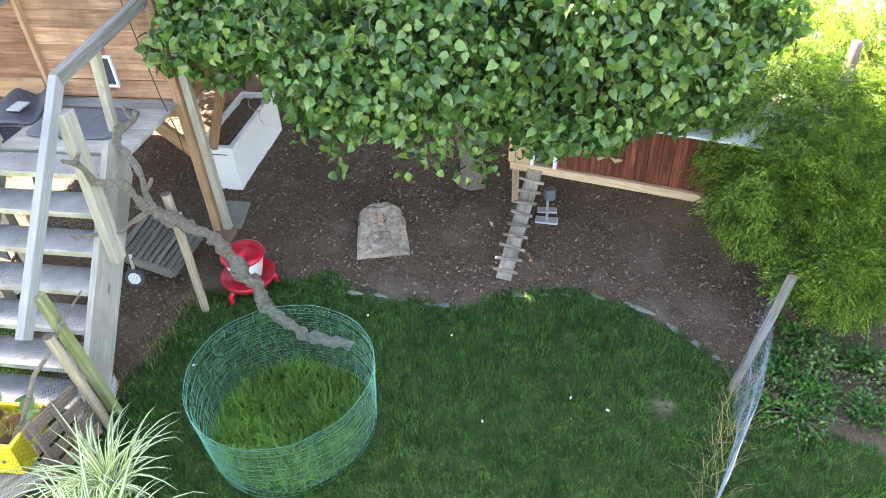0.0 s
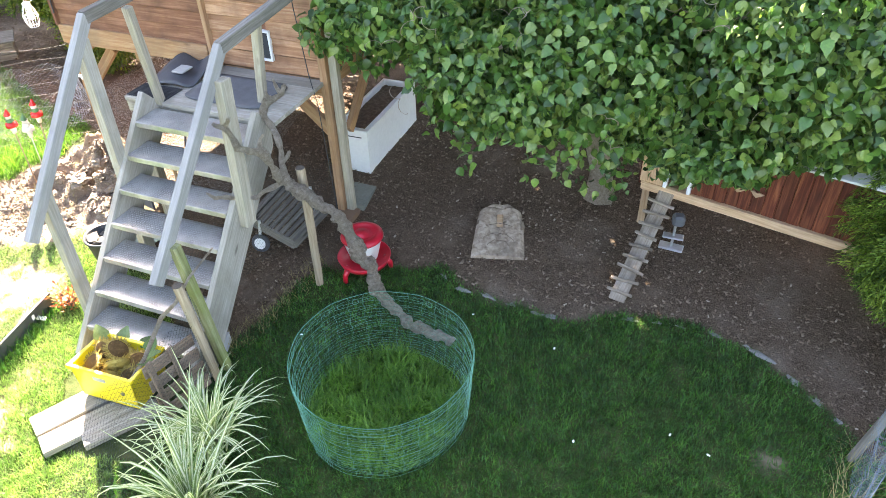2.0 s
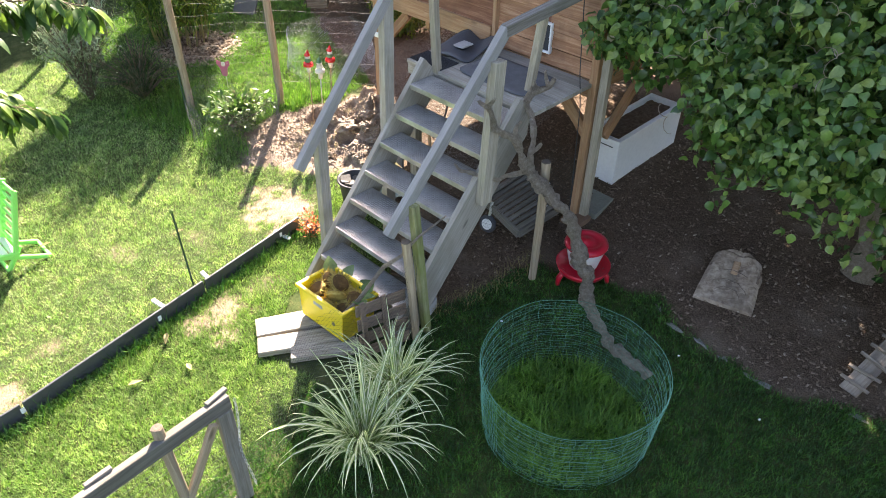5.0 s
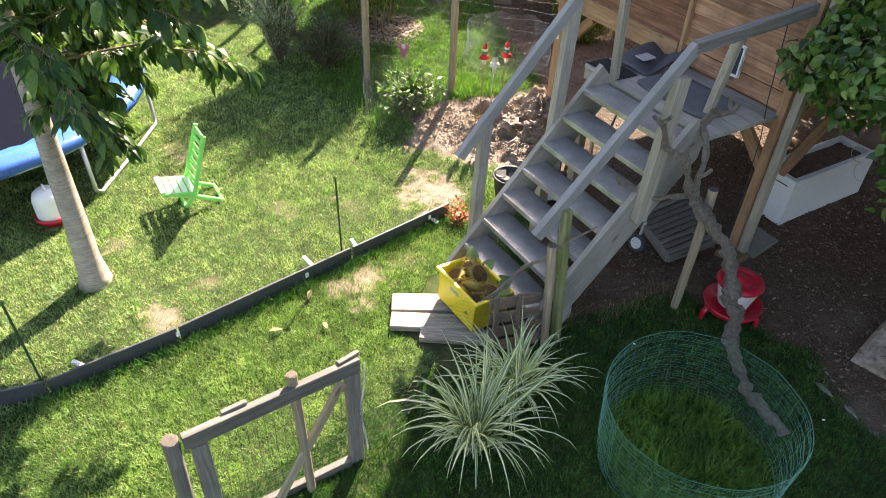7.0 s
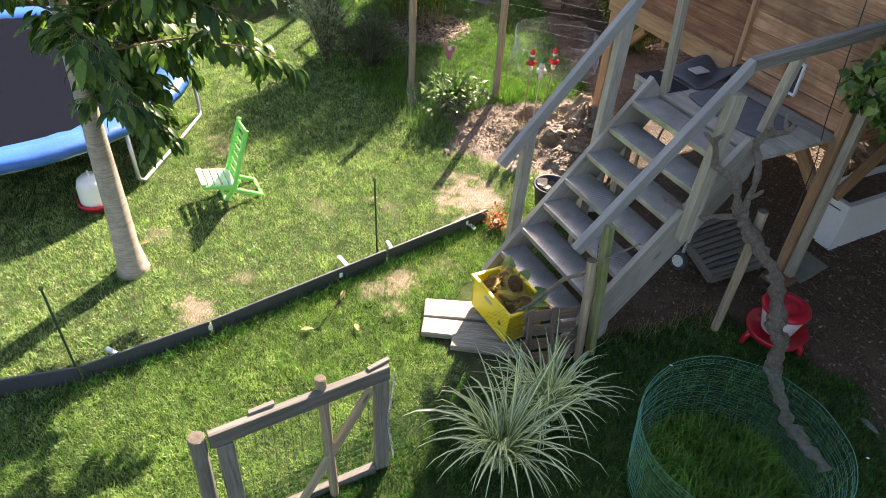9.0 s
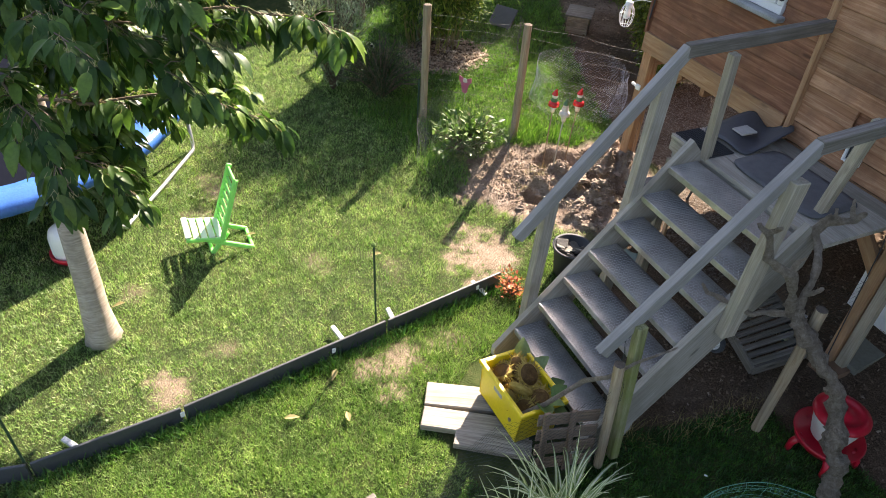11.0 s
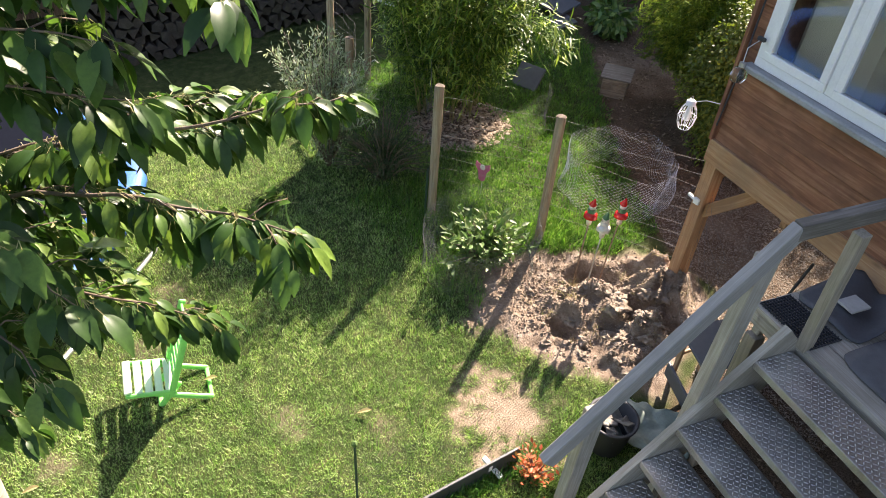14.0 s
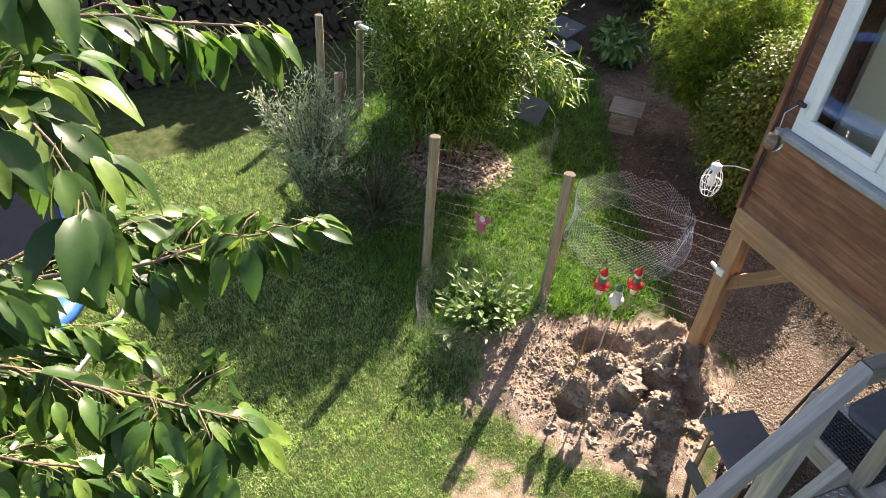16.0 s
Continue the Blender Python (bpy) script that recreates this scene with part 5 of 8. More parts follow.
def yellow_crate():
    cr = thing("yellow_crate", (-2.96, 2.89, 0.07), "yellow plastic crate full of dried sunflower heads", "crate")
    m = Matrix.Translation((-2.96, 2.89, 0.075)) @ Matrix.Rotation(radians(-8), 4, "Z") @ Matrix.Rotation(radians(-3), 4, "X")
    l, w, h, s = 0.50, 0.33, 0.29, 0.94
    for name, out in (("crate_side", -1), ("crate_side", 1)):
        g = Geo()
        g.add([(-l / 2 * s, out * w / 2 * s, 0), (l / 2 * s, out * w / 2 * s, 0), (l / 2, out * w / 2, h), (-l / 2, out * w / 2, h), (-l / 2 * s, out * (w / 2 * s - 0.012), 0), (l / 2 * s, out * (w / 2 * s - 0.012), 0), (l / 2, out * (w / 2 - 0.012), h), (-l / 2, out * (w / 2 - 0.012), h)],
              [(0, 1, 2, 3), (7, 6, 5, 4), (0, 3, 7, 4), (1, 5, 6, 2), (3, 2, 6, 7), (0, 4, 5, 1)])
        put(name, g.mesh(name, YELLOW_PLASTIC), cr, m)
        g = Geo()
        g.add([(out * l / 2 * s, -w / 2 * s, 0), (out * l / 2 * s, w / 2 * s, 0), (out * l / 2, w / 2, h), (out * l / 2, -w / 2, h), (out * (l / 2 * s - 0.012), -w / 2 * s, 0), (out * (l / 2 * s - 0.012), w / 2 * s, 0), (out * (l / 2 - 0.012), w / 2, h), (out * (l / 2 - 0.012), -w / 2, h)],
              [(0, 1, 2, 3), (7, 6, 5, 4), (0, 3, 7, 4), (1, 5, 6, 2), (3, 2, 6, 7), (0, 4, 5, 1)])
        put("crate_end", g.mesh("crate_end", YELLOW_PLASTIC), cr, m)
        put("rim", Geo().box((l + 0.04, 0.03, 0.03), Matrix.Translation((0, out * (w / 2 + 0.004), h - 0.01)), 0.006).mesh("rim", YELLOW_PLASTIC), cr, m)
        put("rim", Geo().box((0.03, w + 0.03, 0.028), Matrix.Translation((out * (l / 2 + 0.004), 0, h - 0.01)), 0.006).mesh("rim", YELLOW_PLASTIC), cr, m)
    put("crate_floor", Geo().box((l * s, w * s, 0.012), Matrix.Translation((0, 0, 0.006))).mesh("crate_floor", YELLOW_PLASTIC), cr, m)
    put("grip_slot", Geo().box((0.1, 0.004, 0.03), Matrix.Translation((-0.03, -w / 2 * 0.985 - 0.001, h * 0.72)), 0.001).mesh("grip_slot", CONCRETE), cr, m, "grey printed label")
    heads = [(-0.14, 0.05, 0.27, 0.075, 70), (-0.03, 0.06, 0.29, 0.085, 40), (0.04, -0.04, 0.27, 0.085, 60), (-0.16, -0.06, 0.24, 0.07, 30), (0.14, 0.05, 0.24, 0.075, 20), (0.03, -0.1, 0.21, 0.06, 75), (-0.06, -0.04, 0.2, 0.08, 10), (0.15, -0.06, 0.19, 0.08, 45)]
    for k, (x, y, z, r, tilt) in enumerate(heads):
        q = m @ Matrix.Translation((x, y, z)) @ Matrix.Rotation(k * 1.9, 4, "Z") @ Matrix.Rotation(radians(tilt), 4, "X")
        g = Geo().lathe([(0, 0.02), (r * 0.5, 0.026), (r * 0.86, 0.012)], q, 18, 0)
        g.lathe([(r * 0.86, 0.012), (r, 0.0), (r * 0.9, -0.018), (r * 0.4, -0.034), (0, -0.036)], q, 18, 1)
        rr = random.Random(k)
        for ring, (lift, reach) in enumerate(((0.012, 1.45), (-0.012, 1.35), (-0.026, 1.1))):
            for j in range(34):
                a = 2 * math.pi * (j + 0.5 * ring) / 34 + rr.uniform(-0.06, 0.06)
                c, s2, e = math.cos(a), math.sin(a), reach * rr.uniform(0.85, 1.12)
                b0 = 0.9 - 0.12 * ring
                g.add([q @ Vector((r * b0 * c - 0.007 * s2, r * b0 * s2 + 0.007 * c, lift)), q @ Vector((r * b0 * c + 0.007 * s2, r * b0 * s2 - 0.007 * c, lift)), q @ Vector((r * e * c, r * e * s2, lift + rr.uniform(-0.02, 0.03)))], [(0, 1, 2)], 1)
        ob = put("sunflower_head", g.mesh("sunflower_head", SUNFLOWER, SEPAL))
        tagged(ob, "dried brown sunflower head lying in the crate", "sunflower", "sunflower heads in the crate")
    tv, tf = ovate(0.85, 0.25, 0.1)
    pos = np.array([m @ Vector(p) for p in ((0.2, 0.05, 0.27), (0.19, 0.1, 0.29), (0.22, 0.0, 0.3), (-0.2, 0.11, 0.26), (-0.08, 0.15, 0.25), (0.24, 0.08, 0.25), (0.1, 0.14, 0.27))])
    way = np.array([(0.6, 0.3, 0.5), (0.1, 0.8, 0.6), (0.8, -0.3, 0.5), (-0.3, 0.4, 0.8), (0.1, 0.5, 0.7), (0.9, 0.5, 0.0), (0.2, 0.9, 0.3)], float)
    fr = frames(way, np.tile([0.1, 0.2, 1.0], (7, 1)), np.array([0.13, 0.12, 0.14, 0.14, 0.13, 0.12, 0.12]))
    ob = put("sunflower_leaves", scatter_mesh("sunflower_leaves", tv, tf, fr, pos, [LAUREL_LEAF]))
    tagged(ob, "wilting green sunflower leaves sticking out of the crate", "leaves", kind="stuff")


yellow_crate()


def slat_panel():
    """Old slatted wooden crate side standing upright."""
    sp = thing("slatted_hurdle", (-2.45, 2.9, 0), "brown slatted wooden hurdle standing in front of the stairs", "hurdle")
    a, b = Vector((-2.57, 2.70, 0)), Vector((-2.40, 3.06, 0))
    for k in range(4):
        z = 0.07 + k * 0.125
        beam("slat", a + Vector((-0.015 * k, 0.006 * k, z)), b + Vector((-0.015 * k, 0.006 * k, z)), 0.014, 0.105, CRATE_WOOD, sp)
    for t in (0.12, 0.55):
        p = a.lerp(b, t) + Vector((0.018, -0.008, 0))
        beam("batten", p, p + Vector((-0.055, 0.022, 0.52)), 0.02, 0.045, CRATE_WOOD, sp)


slat_panel()


# ---- gate and netting towards the house ----
def gate():
    g = thing("garden_gate", (-2.5, 0.95, 0), "grey timber garden gate with a diagonal brace and wire mesh", "gate")
    a, b = Vector((-2.575, 0.47, 0.845)), Vector((-2.435, 1.46, 0.865))
    beam("top_rail", a, b, 0.045, 0.10, GATE_WOOD, g)
    beam("stile", a + Vector((0.01, 0.07, -0.06)), a + Vector((0.01, 0.07, -0.86)), 0.045, 0.09, GATE_WOOD, g)
    beam("stile", b + Vector((0, -0.05, -0.05)), b + Vector((0, -0.05, -0.86)), 0.045, 0.09, GATE_WOOD, g)
    beam("bottom_rail", a + Vector((0.01, 0.12, -0.84)), b + Vector((0, -0.1, -0.84)), 0.045, 0.08, GATE_WOOD, g)
    beam("brace", a.lerp(b, 0.42) + Vector((0.03, 0, -0.82)), b + Vector((0.03, -0.14, -0.04)), 0.03, 0.05, ROUND_WOOD, g)
    beam("batten", a.lerp(b, 0.22) + Vector((-0.03, 0, 0.05)), a.lerp(b, 0.36) + Vector((-0.03, 0, 0.055)), 0.03, 0.025, GATE_WOOD, g)
    beam("batten", b + Vector((-0.03, -0.12, 0.05)), b + Vector((-0.03, 0.02, 0.055)), 0.03, 0.025, GATE_WOOD, g)
    fence_panel("", [(a.x - 0.02, a.y + 0.08), (b.x - 0.02, b.y - 0.06)], 0.06, 0.8, 14, 0.05, 0.0014, 0.012, 7, DARK_WIRE, g)
    chain = Geo()
    for k in range(30):
        z = 0.88 - k * 0.026
        p = Vector((b.x + 0.04 + 0.012 * math.sin(k * 0.3), b.y + 0.01 - 0.03 * math.sin(k / 30 * 3.1), z))
        ring = [p + Vector((0.007 * math.cos(t) * (k % 2), 0.007 * math.cos(t) * ((k + 1) % 2), 0.016 * math.sin(t))) for t in np.linspace(0, 2 * math.pi, 9)[:-1]]
        chain.tube(ring, 0.0025, 4, closed=True)
    put("chain", chain.mesh("chain", STEEL), g, None, "hanging steel chain")
    p = pole("gate_post", (-2.6, 0.41, -0.05), (-2.6, 0.42, 0.885), 0.042, 0.042, GATE_WOOD)
    tagged(p, "round weathered gate post", "post")
    p = pole("fence_post", (-2.43, 1.07, -0.05), (-2.52, 1.08, 0.97), 0.028, 0.03, ROUND_WOOD)
    tagged(p, "round wooden post behind the gate", "post")
    n = hex_net([(-2.44, 1.46), (-2.5, 1.9), (-2.55, 2.3), (-2.4, 2.75), (-2.37, 3.1)], 0.75, 0.05, 0.0009, 0.02, 0.02, 2.0)
    tagged(put("wire_netting", n.mesh("wire_netting", DARK_WIRE)), "thin dark wire netting from the gate to the stairs", "netting")
    n = hex_net([(-2.37, 3.1), (-2.7, 3.5), (-2.55, 4.3), (-2.02, 5.1)], 0.75, 0.06, 0.0009, 0.02, 0.03, 6.0)
    tagged(put("wire_netting", n.mesh("wire_netting", DARK_WIRE)), "thin dark wire netting below the stairs", "netting")


gate()


# ---- lawn edging with its net ----
def edging():
    line = [(-4.09, 3.66), (-4.10, 2.55), (-4.12, 1.0), (-4.19, 0.1), (-4.38, -0.41), (-4.55, -1.0)]
    for k, (a, b) in enumerate(zip(line, line[1:])):
        ob = beam("edging_board", (*a, 0.065 + 0.004 * (k % 2)), (b[0], b[1] + 0.02, 0.065), 0.02, 0.14, DARK_PLASTIC)
        tagged(ob, "dark grey plastic lawn edging board", "edging", "edging boards along the lawn")
    for k, (x, y, r) in enumerate(((-4.34, 2.22, 5), (-4.29, 2.66, -8), (-4.36, 0.36, 30), (-4.2, 3.45, 10))):
        ob = board("ground_peg", (0.17, 0.035, 0.02), Matrix.Translation((x + 0.1, y, 0.05)) @ Matrix.Rotation(radians(r), 4, "Z") @ Matrix.Rotation(radians(12), 4, "Y"), WHITE_PLASTIC)
        tagged(ob, "white plastic peg behind the edging", "peg", "pegs behind the edging")
    for x, y in ((-4.095, 3.42), (-4.135, 2.1), (-4.2, 1.0)):
        ob = board("edging_clip", (0.012, 0.03, 0.045), Matrix.Translation((-4.085 if y > 1.5 else -4.105, y, 0.08)), WHITE_PLASTIC)
        tagged(ob, "small white clip on the edging board", "clip", "clips on the edging")
    for x, y, top in ((-4.24, 2.55, 0.78), (-4.22, 0.1, 0.84)):
        st = thing("net_stake", (x, y, 0), "thin dark green netting stake with a pale cap", "stake", "netting stakes")
        put("shaft", Geo().tube([(x, y, -0.05), (x + 0.0, y - 0.02, top)], 0.008, 6).mesh("shaft", GREEN_DARK), st)
        put("cap", Geo().blob((x, y - 0.02, top + 0.0), (0.02, 0.02, 0.02), 1, 0.1, 1).mesh("cap", LAUREL_LEAF), st)
    n = hex_net([(-4.15, 3.9), (-4.2, 3.5), (-4.24, 2.55), (-4.22, 0.1)], 0.6, 0.06, 0.0007, 0.02, 0.03, 9.0)
    tagged(put("garden_net", n.mesh("garden_net", DARK_WIRE)), "fine dark garden net along the edging", "netting")


edging()


# ---- far lawn ----
def lounge_chair():
    """Child's folding chair of moulded slats: seat, tall back, crossed legs."""
    ch = thing("child_chair", (-5.78, 1.8, 0), "lime green plastic child's folding chair on the lawn", "chair")
    m = Matrix.Translation((-5.76, 1.915, 0)) @ Matrix.Rotation(radians(-11), 4, "Z")
    # local: x across the seat, y from front to back
    w = 0.30
    # the lime plastic again, paler: sunlight on the seat put into its colour
    seat_mat = plain("sunlit_lime_plastic", (0.62, 0.80, 0.52), 0.4, 0, 0.1)

    def bar(name, a, b, bw, bh, mat=LIME_PLASTIC, label=""):
        beam(name, m @ Vector(a), m @ Vector(b), bw, bh, mat, ch, c=0.008, label=label)

    for k in range(5):
        y = -0.27 + k * 0.062
        z = 0.235 - 0.012 * k + 0.01 * (k == 0)
        bar("seat_slat", (-w / 2, y, z), (w / 2, y, z), 0.05, 0.018, seat_mat, "seat slat coloured paler for the sunlight on it")
    for s in (-1, 1):
        bar("seat_rail", (s * w / 2, -0.29, 0.225), (s * w / 2, 0.02, 0.165), 0.025, 0.035)
        bar("leg", (s * (w / 2 - 0.01), -0.16, 0.2), (s * (w / 2 - 0.01), 0.24, 0.01), 0.025, 0.04)
        bar("leg", (s * (w / 2 - 0.045), 0.05, 0.2), (s * (w / 2 - 0.045), -0.1, 0.01), 0.025, 0.04)
        bar("back_rail", (s * w / 2, -0.02, 0.13), (s * (w / 2 - 0.02), 0.17, 0.71), 0.025, 0.045)
    for k in range(7):
        t = 0.22 + k * 0.12
        z, y = 0.13 + 0.58 * t, -0.02 + 0.19 * t
        bar("back_slat", (-w / 2, y, z - 0.02), (w / 2, y, z + 0.02), 0.018, 0.042 if k < 6 else 0.07)
    bar("foot_bar", (-w / 2, 0.23, 0.015), (w / 2, 0.23, 0.015), 0.03, 0.025)
    bar("foot_bar", (-w / 2 + 0.04, -0.1, 0.015), (w / 2 - 0.04, -0.1, 0.015), 0.03, 0.025)


lounge_chair()


def trampoline():
    cx, cy, r, z = -8.08, 0.50, 1.86, 0.62
    tp = thing("trampoline", (cx, cy, 0), "round trampoline with a grey mat and a blue safety pad", "trampoline")
    M = Matrix.Translation((cx, cy, z))
    put("jump_mat", Geo().lathe([(0, -0.01), (r * 0.4, -0.008), (r - 0.30, 0.0), (r - 0.30, -0.012), (0, -0.02)], M, 64).mesh("jump_mat", TRAMP_MAT, shade=False), tp, None, "dark grey woven jumping mat")
    pad = Geo()
    n = 96
    verts, faces = [], []
    prof = [(r - 0.30, 0.004), (r - 0.27, 0.03), (r - 0.14, 0.04), (r - 0.02, 0.035), (r + 0.03, 0.0), (r + 0.03, -0.06), (r - 0.0, -0.07)]
    for k in range(n):
        a = 2 * math.pi * k / n
        for pr, pz in prof:
            q = 1 + 0.004 * math.sin(k * 2.6)
            verts.append((cx + pr * q * math.cos(a), cy + pr * q * math.sin(a), z + pz + 0.016 * noise.noise((pr * 7, k * 1.1, 1))))
    p = len(prof)
    for k in range(n):
        for i in range(p - 1):
            faces.append((k * p + i, ((k + 1) % n) * p + i, ((k + 1) % n) * p + i + 1, k * p + i + 1))
    pad.add(verts, faces)
    put("safety_pad", pad.mesh("safety_pad", BLUE_PAD, shade=True), tp, None, "wrinkled blue vinyl safety pad")
    put("frame_ring", Geo().tube([(cx + r * math.cos(a), cy + r * math.sin(a), z - 0.06) for a in np.linspace(0, 2 * math.pi, 73)[:-1]], 0.022, 8, closed=True).mesh("frame_ring", STEEL, shade=True), tp)
    for k in range(4):
        a = math.atan2(1.79 - cy, -6.83 - cx) + k * math.pi / 2
        h = 0.40
        pts = [(cx + r * math.cos(a - h), cy + r * math.sin(a - h), z - 0.06), (cx + (r + 0.02) * math.cos(a - h), cy + (r + 0.02) * math.sin(a - h), 0.08), (cx + (r + 0.02) * math.cos(a - h * 0.92), cy + (r + 0.02) * math.sin(a - h * 0.92), 0.03),
               (cx + (r - 0.1) * math.cos(a), cy + (r - 0.1) * math.sin(a), 0.025),
               (cx + (r + 0.02) * math.cos(a + h * 0.92), cy + (r + 0.02) * math.sin(a + h * 0.92), 0.03), (cx + (r + 0.02) * math.cos(a + h), cy + (r + 0.02) * math.sin(a + h), 0.08), (cx + r * math.cos(a + h), cy + r * math.sin(a + h), z - 0.06)]
        put("leg", Geo().tube(pts, 0.02, 8).mesh("leg", STEEL, shade=True), tp, None, "bent steel tube leg")


trampoline()


def drinker():
    x, y = -6.2, 0.8
    d = thing("poultry_drinker", (x, y, 0), "white plastic poultry drinker with a red base on the lawn", "drinker")
    M = Matrix.Translation((x, y, 0.0))
    put("base", Geo().lathe([(0.0, 0.0), (0.10, 0.0), (0.115, 0.05), (0.15, 0.06), (0.155, 0.1), (0.145, 0.1), (0.14, 0.075), (0.0, 0.07)], M, 28).mesh("base", RED_PLASTIC, shade=True), d, None, "red drinking tray")
    put("tank", Geo().lathe([(0.12, 0.07), (0.128, 0.1), (0.128, 0.25), (0.11, 0.31), (0.07, 0.345), (0.0, 0.355)], M, 28).mesh("tank", WHITE_PLASTIC, shade=True), d, None, "milky white water tank")
    put("handle", Geo().tube([(x - 0.03, y, 0.34), (x - 0.03, y, 0.375), (x, y, 0.39), (x + 0.03, y, 0.375), (x + 0.03, y, 0.34)], 0.009, 6).mesh("handle", WHITE_PLASTIC, shade=True), d)


drinker()


def bucket():
    x, y = -3.86, 4.22
    b = thing("black_bucket", (x, y, gz(x, y)), "black plastic bucket full of broken grey slate beside the stairs", "bucket")
    z = gz(x, y)
    put("shell", Geo().lathe([(0.0, 0.01), (0.12, 0.0), (0.155, 0.26), (0.17, 0.27), (0.17, 0.285), (0.15, 0.28), (0.115, 0.03), (0, 0.03)], Matrix.Translation((x, y, z)), 28).mesh("shell", RUBBER, shade=True), b)
    r = random.Random(4)
    for k in range(16):
        q = Matrix.Translation((x + r.uniform(-0.09, 0.09), y + r.uniform(-0.09, 0.09), z + r.uniform(0.19, 0.27))) @ Euler([r.uniform(-0.8, 0.8) for _ in range(3)]).to_matrix().to_4x4()
        ob = board("slate_shard", (r.uniform(0.06, 0.12), r.uniform(0.05, 0.09), 0.014), q, STONE, None)
        tagged(ob, "broken grey slate piece in the bucket", "slate", "slates in the bucket")


bucket()


def ground_sheet():
    """A crumpled sheet that lies in folds on the ground beside the bucket."""
    n, verts, faces = 22, [], []
    m = Matrix.Rotation(radians(28), 4, "Z")
    for j in range(n + 1):
        for i in range(n + 1):
            p = m @ Vector(((i / n - 0.5) * 0.5, (j / n - 0.5) * 0.36, 0))
            x, y = -3.72 + p.x + 0.03 * noise.noise((i * 0.3, j * 0.3, 1)), 4.52 + p.y + 0.03 * noise.noise((i * 0.3, j * 0.3, 8))
            verts.append((x, y, gz(x, y) + 0.05 + 0.07 * abs(noise.noise((x * 5, y * 5, 2))) + 0.03 * noise.noise((x * 14, y * 14, 4))))
    for j in range(n):
        for i in range(n):
            k = j * (n + 1) + i
            faces.append((k, k + 1, k + n + 2, k + n + 1))
    ob = put("ground_sheet", Geo().add(verts, faces).mesh("ground_sheet", plain("grey_green_sheet", (0.20, 0.26, 0.22), 0.45, 0, 0.35, 12, 0.3), shade=True))
    ob.modifiers.new("thick", "SOLIDIFY").thickness = 0.004
    tagged(ob, "crumpled grey-green plastic sheet beside the black bucket", "sheet")


ground_sheet()


def rabbit_hutch():
    """Clutter beside the landing: dark panel on a small frame."""
    t = thing("low_trolley", (-3.75, 5.15, 0.15), "low dark panel on a pale wooden frame beside the landing", "trolley")
    top = board("panel", (0.42, 0.34, 0.02), Matrix.Translation((-3.82, 5.05, 0.62)) @ Matrix.Rotation(radians(-25), 4, "Z") @ Matrix.Rotation(radians(8), 4, "X"), SLATE, t)
    for dx, dy in ((-0.15, -0.1), (0.15, -0.15), (-0.1, 0.14), (0.18, 0.08)):
        beam("leg", (-3.82 + dx, 5.05 + dy, 0.1), (-3.82 + dx, 5.05 + dy, 0.61), 0.03, 0.03, COOP_TAN, t)
    beam("side_rail", (-4.0, 4.9, 0.3), (-3.7, 4.76, 0.3), 0.02, 0.12, SLATE, t)
    beam("side_rail", (-4.0, 4.9, 0.42), (-3.95, 5.2, 0.42), 0.02, 0.03, COOP_TAN, t)


rabbit_hutch()
st = put("metal_stake", Geo().tube([(-3.9, 5.75, 0.2), (-3.82, 5.95, 0.98)], 0.012, 6).mesh("metal_stake", RUBBER))
tagged(st, "thin black stake in the wood chips", "stake")


